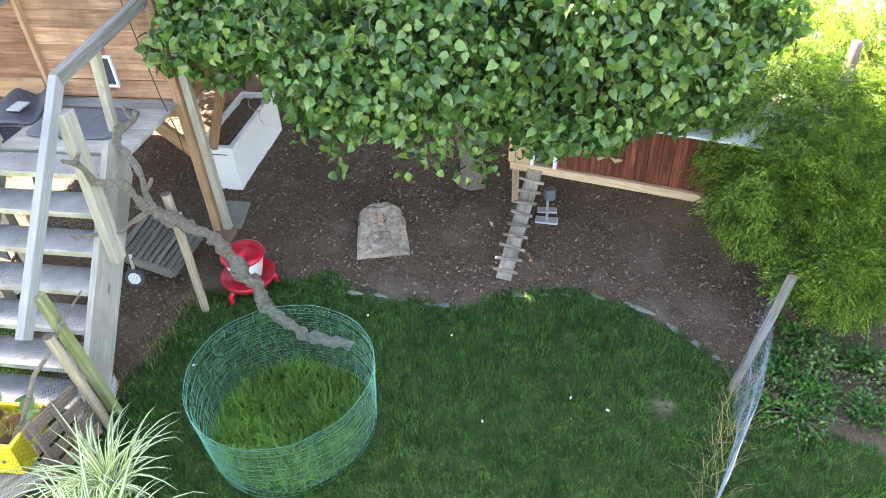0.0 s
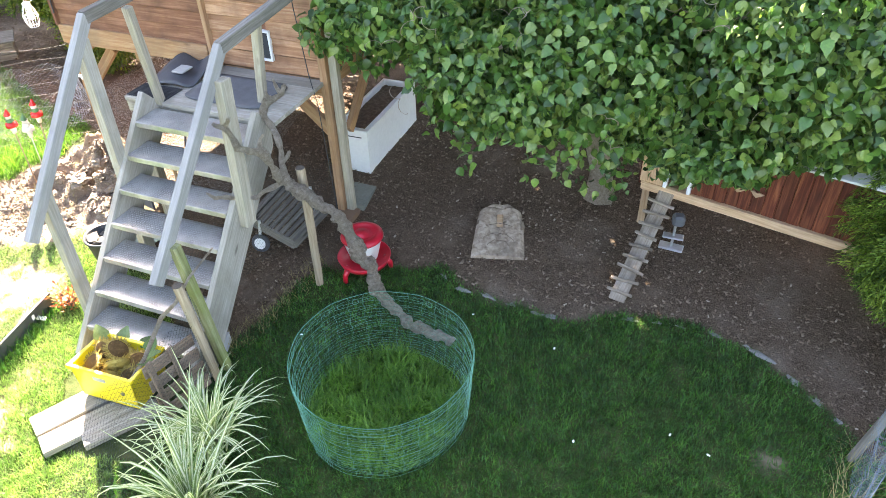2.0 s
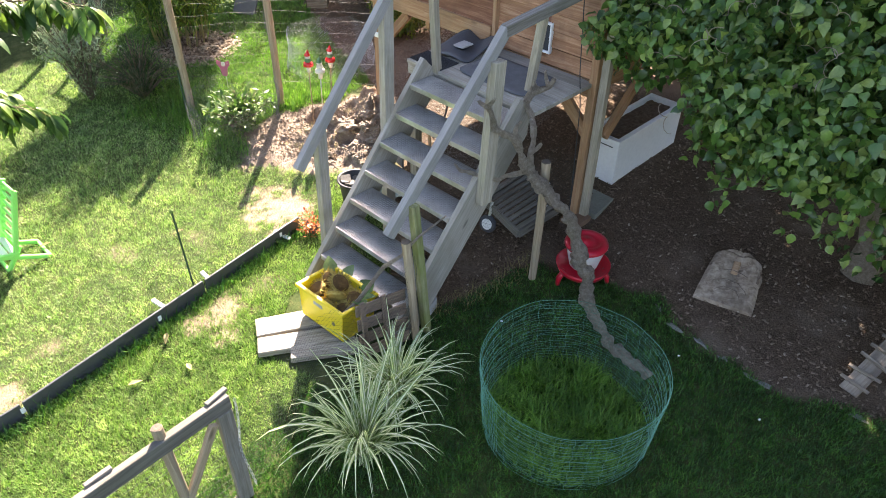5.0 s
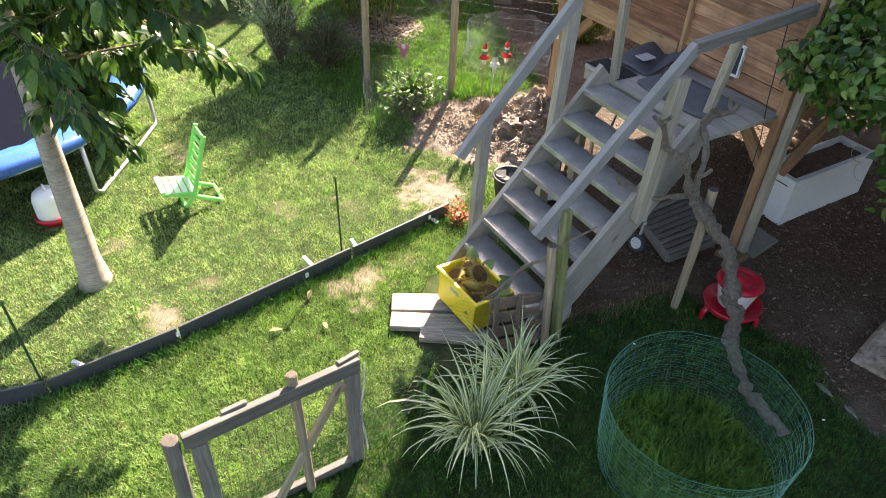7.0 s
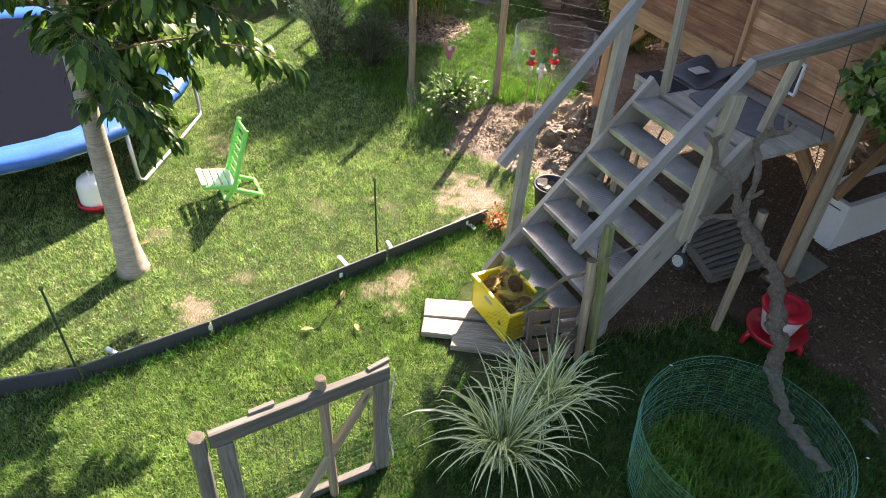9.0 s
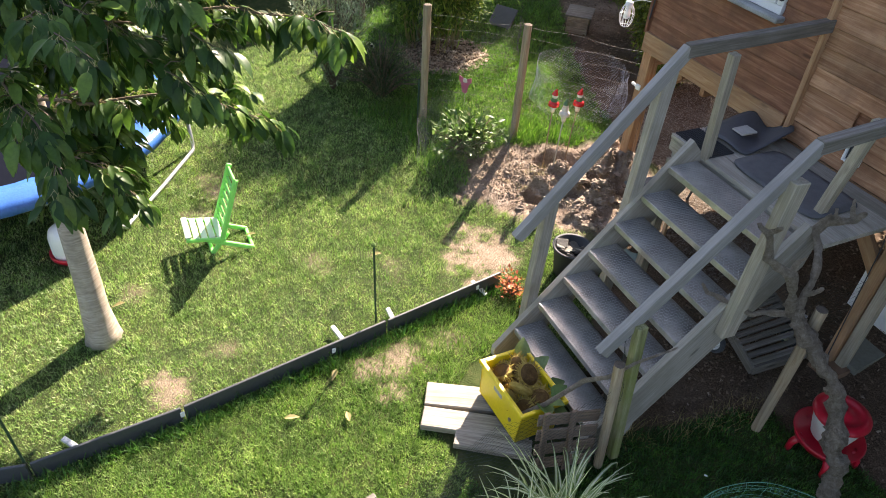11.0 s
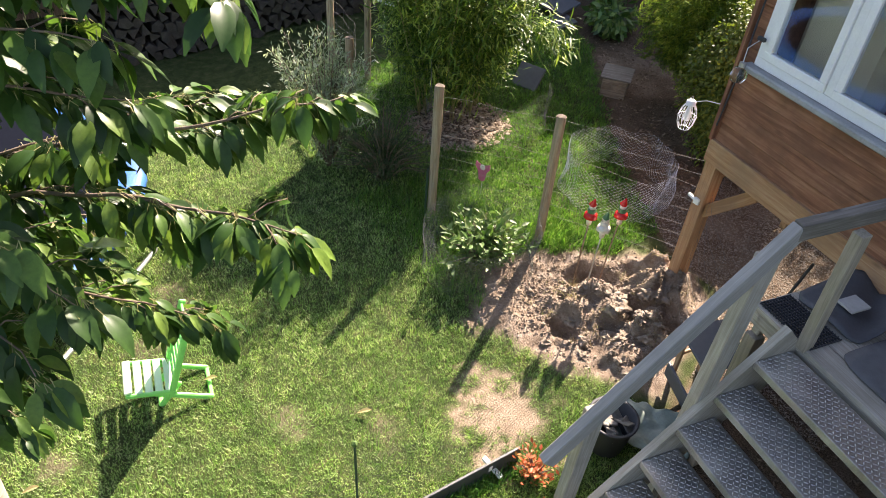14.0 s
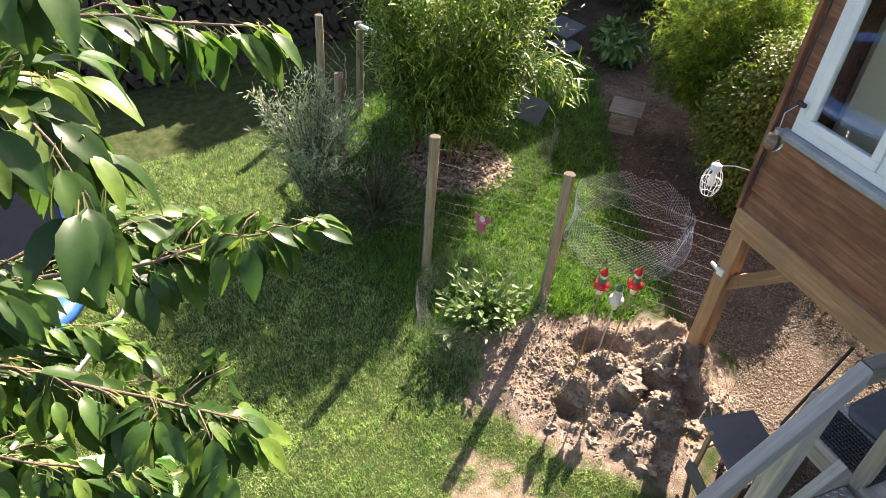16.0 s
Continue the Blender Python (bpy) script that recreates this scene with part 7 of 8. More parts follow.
twiggy_shrub("silver_shrub", "silvery green twiggy shrub with small narrow leaves", (-7.85, 4.12, 0.04), 1.45, 0.60, 80, 0.26, GREY_LEAF, 3, 95, 0.055, 0.7)
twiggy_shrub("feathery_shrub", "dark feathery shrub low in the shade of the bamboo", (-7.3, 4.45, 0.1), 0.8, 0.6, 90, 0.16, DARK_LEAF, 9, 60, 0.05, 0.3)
twiggy_shrub("young_shrub", "young shrub with pale green oval leaves inside a wire guard", (-5.78, 4.55, 0.1), 0.5, 0.40, 60, 0.42, LAUREL_LEAF, 12, 22, 0.08, 0.4)
twiggy_shrub("red_sedum", "small orange-red leaved plant beside the stairs", (-3.92, 3.66, 0.0), 0.2, 0.13, 16, 0.6, ORANGE_LEAF, 14, 14, 0.035, 0.5, "plant")
twiggy_shrub("bed_plant", "low green weed with round leaves in the bed", (2.62, 3.3, 0.0), 0.16, 0.22, 24, 0.75, HAZEL_LEAF, 21, 30, 0.03, 0.4, "plant")
twiggy_shrub("bed_plant", "low green weed with round leaves in the bed", (3.1, 3.1, 0.0), 0.16, 0.3, 26, 0.75, HAZEL_LEAF, 22, 30, 0.03, 0.4, "plant")
twiggy_shrub("bed_plant", "low leafy weed in the bed by the netting", (2.3, 2.9, 0.0), 0.10, 0.3, 26, 0.75, GRASS_LUSH, 23, 30, 0.028, 0.4, "plant")

for k, (x, y) in enumerate(((2.45, 3.05), (2.75, 2.85), (2.3, 3.25), (2.95, 3.3), (2.6, 3.55), (3.2, 2.9))):
    twiggy_shrub("bed_plant", "low dark green weed in the shaded bed", (x, y, 0.0), 0.11, 0.24, 26, 0.7, GRASS_LUSH, 60 + k, 34, 0.03, 0.3, "plant")


def round_bush(name, label, c, rad, count, size, leaf, mat, seed, lobes=20, conifer=False):
    t = thing(name, (c[0], c[1], 0.2), label, "shrub")
    put("trunk", Geo().tube([(c[0], c[1], 0.1), (c[0] + 0.02, c[1], c[2])], [0.06, 0.03], 8, wob=0.3).mesh("trunk", TWIG), t)
    tv, tf = spray() if conifer else ovate(leaf, 0.2, 0.12, 2)
    lc = crown_leaves("foliage", c, rad, count, size, tv, tf, mat, t, 0.25, lobes, 0.5, seed, 0.22, spread=0.42)
    limbs(t, (c[0], c[1], 0.4), [tuple(p) for p in lc[:8]], 0.02, TWIG, seed)


round_bush("golden_hedge", "golden green hedge bush rising beside the shed", (-5.78, 7.74, 1.12), (0.64, 0.6, 1.08), 62000, 0.042, 0.6, GOLD_LEAF, 3, 110)
round_bush("far_conifer", "bright yellow-green conifer beside the path", (-6.85, 8.35, 1.45), (0.85, 0.65, 1.0), 12000, 0.14, 0.3, FAR_CONIFER, 4, 70, True)
round_bush("far_conifer", "bright yellow-green conifer behind the shed", (-5.6, 10.0, 1.7), (1.4, 0.9, 1.8), 10000, 0.16, 0.3, FAR_CONIFER, 5, 24, True)
round_bush("pond_plant", "low green leafy plant by the dark bed", (-8.9, 9.1, 0.55), (0.5, 0.4, 0.35), 900, 0.13, 0.5, HAZEL_LEAF, 7, 10)
round_bush("dark_hedge", "dark green hedge along the garden boundary", (-12.6, 1.0, 1.0), (1.0, 3.6, 1.2), 9000, 0.10, 0.5, DARK_LEAF, 8, 40)
round_bush("dark_hedge", "dark green hedge behind the bamboo", (-11.2, 8.9, 1.3), (0.9, 1.8, 1.5), 7000, 0.09, 0.5, DARK_LEAF, 9, 30)
round_bush("dark_hedge", "tall dark green hedge at the end of the path", (-10.4, 10.7, 2.1), (1.3, 0.6, 2.1), 14000, 0.11, 0.5, DARK_LEAF, 19, 34)
# unseen hedge, added and sized to keep direct sun off the run
round_bush("dark_hedge", "unseen dark green hedge added behind the run to block the sun", (-2.1, 9.0, 2.3), (1.9, 0.8, 2.5), 26000, 0.10, 0.5, DARK_LEAF, 29, 34)
round_bush("dark_hedge", "dark green hedge behind the chicken coop", (2.2, 8.6, 0.9), (3.0, 0.8, 0.95), 7000, 0.10, 0.5, DARK_LEAF, 10, 40)


# tall conifers beyond the boundary, which shade the far end of the garden
def tall_tree(x, y, height, rad, count, seed):
    t = thing("boundary_tree", (x, y, 0.2), "tall dense dark green conifer beyond the garden fence", "tree", "boundary trees")
    put("trunk", Geo().tube([(x, y, 0.0), (x + 0.05, y, height * 0.4), (x, y + 0.05, height * 0.9)], [0.18, 0.13, 0.04], 12, wob=0.3).mesh("trunk", TWIG, shade=True), t)
    r = np.random.default_rng(seed)
    k = r.random(count) ** 0.9
    a = r.uniform(0, 2 * np.pi, count)
    wide = rad * (1 - k ** 4) * (0.85 + 0.2 * np.sin(a * 5 + k * 21)) * np.sqrt(r.random(count))
    pos = np.stack([x + wide * np.cos(a), y + wide * np.sin(a), 0.3 + (height - 0.3) * k], axis=1)
    way = np.stack([np.cos(a), np.sin(a), r.uniform(-0.8, 0.4, count)], axis=1) + unit(count, r) * 0.6
    tv, tf = [(0, 0, 0), (0.3, 0.45, 0.06), (0, 1, -0.05), (-0.3, 0.45, 0.06)], [(0, 1, 2, 3)]
    m = frames(way, unit(count, r), 0.3 * r.uniform(0.7, 1.3, count))
    tagged(put("foliage", scatter_mesh("foliage", tv, tf, m, pos, [DARK_LEAF]), t), kind="stuff")
    limbs(t, (x, y, height * 0.35), [tuple(p) for p in pos[:10]], 0.05, TWIG, seed)


for k, (x, h) in enumerate(((-19.2, 7.3), (-17.8, 8.2), (-16.7, 7.1), (-15.2, 8.1), (-14.2, 7.2), (-12.7, 7.6), (-11.8, 6.1), (-10.8, 5.6), (-9.9, 5.0))):
    tall_tree(x, 12.4 + 0.2 * (k % 2), h, (1.05, 1.05, 1.05, 1.05, 1.05, 0.85, 0.85, 0.85, 0.8)[k], 7000, 41 + k)


# variegated grass
def striped_grass(x, y, seed, count, length, bunch):
    t = thing("striped_grass", (x, y, 0), "clump of arching green and cream striped ornamental grass", "grass", "striped grass clumps")
    r = random.Random(seed)
    g = Geo()
    n = 9
    for k in range(count):
        a, el = r.uniform(0, 6.28), r.uniform(1.12, 1.55)
        ln, w = length * r.uniform(0.6, 1.1) * (1.2 if k % 12 == 0 else 1), r.uniform(0.008, 0.014)
        p = Vector((x + r.gauss(0, bunch), y + r.gauss(0, bunch), 0.0))
        side = Vector((-math.sin(a), math.cos(a), 0)) + Vector((r.gauss(0, 0.3), r.gauss(0, 0.3), 0))
        verts = []
        bend = r.uniform(0.16, 0.40) if k % 12 else r.uniform(0.02, 0.08)
        for i in range(n):
            ww = w * (1 - (i / (n - 1)) ** 2.2) * (0.6 + 0.4 * min(1, i / 2)) + 0.0006
            up = Vector((0, 0, 0.25 * ww))
            verts += [p - side * ww + up, p - side * ww * 0.42, p + side * ww * 0.42, p + side * ww + up]
            p = p + Vector((math.cos(el) * math.cos(a), math.cos(el) * math.sin(a), math.sin(el))) * (ln / n)
            el -= bend * (0.25 + 0.22 * i)
        for i in range(n - 1):
            b = i * 4
            for q, mi in ((0, 1), (1, 0), (2, 1)):
                g.add([verts[b + q], verts[b + q + 1], verts[b + q + 5], verts[b + q + 4]], [(0, 1, 2, 3)], mi)
    me = g.mesh("blades", RIBBON_PALE, RIBBON_GREEN, shade=False)
    tagged(put("blades", me, t), kind="stuff")


striped_grass(-2.02, 2.03, 3, 135, 0.92, 0.03)
striped_grass(-2.12, 2.5, 8, 120, 0.86, 0.035)


# cherry tree
def cherry():
    t = thing("cherry_tree", (-5.16, 0.77, 0), "young cherry tree with long drooping toothed leaves over the lawn", "tree")
    def stem(z):
        """The trunk's middle line, which leans over the lawn."""
        return (-5.16 - 0.21 * min(z, 1.6) - 0.07 * max(0.0, z - 1.6), 0.77 + 0.04 * z, z)

    heights = (-0.05, 0.05, 0.22, 0.5, 0.9, 1.3, 1.7, 2.3, 3.0, 3.8)
    put("trunk", Geo().tube([stem(z) for z in heights], [0.15, 0.118, 0.096, 0.088, 0.082, 0.075, 0.07, 0.06, 0.05, 0.04], 20, wob=0.14).mesh("trunk", CHERRY_BARK, shade=True), t, None, "banded grey-brown trunk")
    rg, rr = np.random.default_rng(12), random.Random(12)
    # each limb: control points and the radius at its start
    paths = [
        ([(-5.17, 0.77, 1.75), (-4.95, 1.1, 1.93), (-4.75, 1.45, 1.98), (-4.55, 1.75, 1.92), (-4.43, 1.97, 1.78)], 0.022),
        ([(-5.19, 0.76, 2.1), (-4.95, 1.15, 2.35), (-4.62, 1.5, 2.5), (-4.35, 1.78, 2.55), (-4.12, 2.02, 2.55), (-4.0, 2.2, 2.48)], 0.024),
        ([(-5.2, 0.75, 2.2), (-4.98, 1.2, 2.48), (-4.7, 1.7, 2.62), (-4.51, 2.0, 2.68), (-4.44, 2.3, 2.74), (-4.42, 2.6, 2.72)], 0.024),
        ([(-5.2, 0.74, 2.5), (-4.8, 0.95, 2.85), (-4.4, 1.3, 3.2), (-4.15, 1.7, 3.42), (-4.02, 1.9, 3.48), (-3.93, 2.0, 3.4)], 0.026),
        ([(-5.18, 0.76, 1.9), (-4.9, 0.6, 2.15), (-4.45, 0.68, 2.35), (-4.05, 0.74, 2.3), (-3.75, 0.76, 2.12)], 0.022),
        ([(-5.2, 0.75, 2.3), (-4.85, 0.5, 2.6), (-4.4, 0.4, 2.8), (-4.0, 0.5, 2.75)], 0.022),
        ([(-5.21, 0.73, 2.7), (-5.0, 1.2, 3.1), (-4.7, 1.7, 3.35), (-4.5, 2.1, 3.4), (-4.4, 2.5, 3.35)], 0.024),
        ([(-5.15, 0.78, 1.55), (-5.35, 1.0, 1.75), (-5.4, 1.3, 1.85), (-5.3, 1.6, 1.8)], 0.018),
        ([(-5.15, 0.78, 1.45), (-4.95, 0.92, 1.6), (-4.8, 1.05, 1.55), (-4.72, 1.12, 1.42)], 0.014),
        ([(-5.2, 0.75, 2.0), (-5.5, 0.4, 2.3), (-5.8, 0.1, 2.45), (-6.1, -0.1, 2.4)], 0.022),
        ([(-5.22, 0.72, 2.9), (-5.6, 0.9, 3.3), (-5.9, 1.2, 3.5), (-6.1, 1.5, 3.5)], 0.022),
        ([(-5.22, 0.7, 3.1), (-4.9, 0.4, 3.5), (-4.6, 0.1, 3.7), (-4.3, -0.1, 3.7)], 0.022),
        ([(-5.2, 0.74, 2.4), (-5.0, 0.3, 2.5), (-4.8, -0.1, 2.5), (-4.6, -0.4, 2.4)], 0.02),
        ([(-5.2, 0.74, 2.45), (-4.85, 0.75, 2.7), (-4.5, 0.85, 2.75), (-4.25, 1.05, 2.7), (-4.1, 1.2, 2.6)], 0.018),
        ([(-5.2, 0.75, 2.3), (-4.85, 1.4, 2.55), (-4.75, 1.9, 2.65), (-4.7, 2.3, 2.65)], 0.02),
        ([(-5.2, 0.75, 2.6), (-4.7, 1.1, 2.9), (-4.4, 1.45, 3.0), (-4.15, 1.8, 3.0)], 0.02),
        ([(-5.15, 0.78, 1.5), (-5.18, 0.95, 1.66), (-5.2, 1.1, 1.55), (-5.21, 1.16, 1.32)], 0.016),
        ([(-5.15, 0.78, 1.6), (-5.12, 1.0, 1.8), (-5.14, 1.15, 1.78), (-5.16, 1.25, 1.62)], 0.016),
        ([(-5.17, 0.77, 1.75), (-5.2, 1.2, 1.88), (-5.25, 1.45, 1.74), (-5.28, 1.58, 1.5)], 0.017),
        ([(-5.18, 0.76, 1.95), (-5.1, 1.0, 2.1), (-5.14, 1.2, 2.08), (-5.2, 1.35, 1.95)], 0.016),
        ([(-5.19, 0.76, 2.0), (-5.2, 1.3, 2.08), (-5.3, 1.8, 1.88), (-5.38, 2.1, 1.55)], 0.018),
        ([(-5.22, 0.72, 2.9), (-4.9, 1.0, 3.3), (-4.55, 1.35, 3.6), (-4.25, 1.75, 3.75), (-4.0, 2.0, 3.7)], 0.02),
        ([(-5.2, 0.75, 2.3), (-4.75, 1.0, 2.62), (-4.35, 1.2, 2.8), (-3.92, 1.38, 2.8)], 0.02),
        ([(-5.2, 0.75, 2.1), (-4.7, 1.05, 2.45), (-4.2, 1.35, 2.62), (-3.86, 1.5, 2.58)], 0.019),
        ([(-5.2, 0.75, 1.9), (-4.7, 1.0, 2.3), (-4.2, 1.2, 2.5), (-3.8, 1.35, 2.44)], 0.019),
        ([(-5.2, 0.75, 2.6), (-4.75, 1.1, 3.0), (-4.3, 1.45, 3.22), (-3.95, 1.72, 3.26)], 0.02),
        ([(-5.2, 0.75, 2.7), (-4.8, 1.25, 3.15), (-4.5, 1.65, 3.38), (-4.2, 2.0, 3.4)], 0.02),
        ([(-5.2, 0.75, 2.2), (-4.7, 0.75, 2.5), (-4.2, 0.85, 2.7), (-3.74, 0.97, 2.68)], 0.019),
    ]
    P, W, S = [], [], []

    def cluster(p, d, k):
        for _ in range(k):
            a = rr.uniform(0, 6.28)
            o = Vector((math.cos(a), math.sin(a), 0)) * 0.75 + d * 0.8
            P.append(Vector(p) + Vector((rr.gauss(0, 1), rr.gauss(0, 1), rr.gauss(0, 0.6))) * 0.018)
            W.append(o + Vector((0, 0, -rr.uniform(0.35, 1.3))))
            S.append(rr.uniform(0.08, 0.145))

    for pts, r0 in paths:
        pts = [stem(pts[0][2])] + pts[1:]
        fine = []
        for i in range(len(pts) - 1):
            for k in range(4):
                q = Vector(pts[i]).lerp(Vector(pts[i + 1]), k / 4)
                fine.append(q + Vector((noise.noise(q * 4), noise.noise(q * 4 + Vector((9, 0, 0))), noise.noise(q * 4 + Vector((0, 9, 0))))) * 0.03)
        fine.append(Vector(pts[-1]))
        n = len(fine)
        put("branch", Geo().tube(fine, [r0 * 0.55 * (1 - 0.82 * i / (n - 1)) for i in range(n)], 7).mesh("branch", TWIG, shade=True), t)
        for i in range(2, n):
            d = (fine[i] - fine[i - 1]).normalized()
            cluster(fine[i], d, 9 if i < n - 1 else 13)
            if i < n - 2 and (i % 2 == 0 or rr.random() < 0.5):
                sd = Vector((rr.gauss(0, 1), rr.gauss(0, 1), rr.uniform(-0.5, 0.5))).normalized()
                tip = fine[i] + (sd * 0.5 + d * 0.6).normalized() * rr.uniform(0.08, 0.2)
                mid = fine[i].lerp(tip, 0.5) + Vector((0, 0, 0.02))
                put("twig", Geo().tube([fine[i], mid, tip], [0.0032, 0.0026, 0.0018], 5).mesh("twig", TWIG, shade=True), t)
                cluster(mid, sd, 5)
                cluster(tip, sd, 10)
    # leaf: toothed margin, folded along the midrib, arching
    v, f = [], []
    m = 9
    for i in range(m + 1):
        k = i / m
        w = 0.23 * math.sin(math.pi * min(0.985, k ** 0.85 + 0.015)) ** 0.75 * (1.0 if i % 2 else 0.93)
        z = 0.06 * k - 0.38 * k * k
        v += [(-w, k, z + 0.22 * w), (-w * 0.5, k, z + 0.15 * w), (0, k, z), (w * 0.5, k, z + 0.15 * w), (w, k, z + 0.22 * w)]
    for i in range(m):
        for j in range(4):
            a = i * 5 + j
            f.append((a, a + 1, a + 6, a + 5))
    n = len(P)
    fr = frames(np.array(W), unit(n, rg) * 0.3 + np.array([0, 0, 1.0]), np.array(S))
    pos = np.array(P) + np.array([w.normalized() * 0.03 for w in W])
    ob = put("foliage", scatter_mesh("foliage", v, f, fr, pos, [CHERRY_LEAF], shade=True), t, None, "long toothed dark green leaves")
    tagged(ob, kind="stuff")
    stalks = Geo()
    for p, q in zip(P, pos):
        stalks.tube([p, q], 0.0012, 3, caps=False)
    tagged(put("leaf_stalk", stalks.mesh("leaf_stalk", GOLD_CANE), t), kind="stuff")


cherry()


# ---- boundary ----
def board_fence(name, a, b, height, label, boards):
    f = thing(name, (*a, 0), label, "fence", kind="structure")
    a, b = Vector((*a, 0)), Vector((*b, 0))
    m = Geo().box((height, (b - a).length / boards * 0.97, 0.02), c=0.003).mesh("board", CRATE_WOOD)
    yaw = math.atan2(b.y - a.y, b.x - a.x)
    for k in range(boards):
        p = a.lerp(b, (k + 0.5) / boards)
        q = Matrix.Translation((p.x, p.y, gz(p.x, p.y) + height / 2)) @ Matrix.Rotation(yaw, 4, "Z") @ Matrix.Rotation(radians(90), 4, "Y") @ Matrix.Rotation(radians(90), 4, "X")
        put("board", m, f, q)


board_fence("fence_west", (-13.2, -4), (-13.2, 11.5), 1.8, "dark brown board fence along the garden boundary", 96)
board_fence("fence_north", (-13.2, 11.5), (5.5, 11.5), 1.8, "dark brown board fence at the end of the garden", 120)


def firewood():
    """Stacked split logs, cut ends outward."""
    fw = thing("firewood_stack", (-11.6, 4.6, 0), "long stack of grey split firewood with cut ends outward", "firewood")
    r = random.Random(9)
    meshes = []
    for k in range(5):
        n = (3, 4, 3, 5, 4)[k]
        out = []
        for i in range(n):
            a = 2 * math.pi * i / n + r.uniform(-0.3, 0.3)
            d = r.uniform(0.055, 0.085)
            out.append((d * math.cos(a), d * math.sin(a)))
        meshes.append(Geo().prism(out, 0.45).mesh("split_log", FIREWOOD))
    count = 0
    for row in range(11):
        for k in range(27):
            y = 2.6 + k * 0.148 + 0.07 * (row % 2) + r.uniform(-0.015, 0.015)
            z = gz(-11.3, y) + 0.07 + row * 0.115 + r.uniform(-0.012, 0.012)
            q = Matrix.Translation((-11.45 + 0.045 * (y - 2.6) + r.uniform(-0.04, 0.04), y, z)) @ Matrix.Rotation(radians(-90), 4, "Z") @ Matrix.Rotation(r.uniform(0, 6.28), 4, "Y") @ Matrix.Scale(1.18, 4)
            put("split_log", meshes[r.randrange(5)], fw, q)


firewood()
terrace = Geo().box((3.2, 2.2, 0.06), Matrix.Translation((4.6, 8.9, 0.28)), 0.01)
tagged(put("terrace", terrace.mesh("terrace", CONCRETE)), "pale sunlit concrete terrace behind the coop", "terrace", kind="structure")


# ---- cladding boards on the shed ----
def cladding():
    pitch, meshes = 0.136, {}
    r = random.Random(3)
    z = Z0 + 0.15
    row = 0
    while z < Z1 - 0.05:
        full = []
        if WZ0 - 0.10 < z < WZ1 - 0.03:
            full = [(U0 + 0.02, WU0 - 0.004, CLAD), (WU1 + 0.004, -4.03, CLAD)]
        else:
            full = [(U0 + 0.02, -4.03, CLAD)]
        full += [(-3.97, U1 + 0.01, CLAD_PALE)]
        if row in (0, 1):
            full = full[:1] + [(-3.97, -3.55, CLAD_PALE), (-3.42, U1 + 0.01, CLAD_PALE)]
        for a, b, mat in full:
            key = (round(a, 2), round(b, 2))
            if key not in meshes:
                meshes[key] = Geo().box((b - a, 0.019, 0.141), c=0.004).mesh("cladding_board", mat)
            q = Matrix.Translation(hv((a + b) / 2, V0 - 0.018, z + 0.07 + r.uniform(-0.002, 0.002))) @ HOUSE @ Matrix.Rotation(radians(-5), 4, "X")
            put("cladding_board", meshes[key], front, q)
        z += pitch
        row += 1
    low = Geo().box((1.02, 0.019, 0.14), c=0.004).mesh("cladding_board", CLAD_PALE)
    put("cladding_board", low, front, Matrix.Translation(hv(-3.46, V0 - 0.018, Z0 + 0.07)) @ HOUSE @ Matrix.Rotation(radians(-6), 4, "X"))


cladding()


# ---- stones between lawn and run ----
def edging_stones():
    g = thing("bed_edging", (0.5, 4.1, 0), "uneven row of half-buried grey stones between lawn and run", "edging")
    r = random.Random(6)
    pts = [(-0.98, 4.48), (-0.78, 4.31), (-0.59, 4.27), (-0.32, 4.16), (-0.04, 4.08), (0.32, 4.09), (0.5, 4.13), (0.78, 4.17), (1.23, 4.11), (1.43, 4.01), (1.58, 3.91), (1.72, 3.75), (1.79, 3.64), (1.93, 3.49), (2.01, 3.34)]
    length = path_length(pts)
    d = 0.05
    while d < length:
        x, y = path_at(pts, d)
        x2, y2 = path_at(pts, min(length, d + 0.05))
        s = r.uniform(0.05, 0.11)
        b = Geo().blob((0, 0, 0), (s, 0.03, 0.022), r.uniform(0, 90), 0.7, 2)
        put("stone", b.mesh("stone", STONE, shade=False), g, Matrix.Translation((x, y + r.uniform(-0.035, 0.035), gz(x, y) - 0.014 + r.uniform(-0.012, 0.008))) @ Matrix.Rotation(math.atan2(y2 - y, x2 - x) + r.uniform(-0.2, 0.2), 4, "Z"))
        d += s * 2 + r.uniform(0.0, 0.06)


edging_stones()


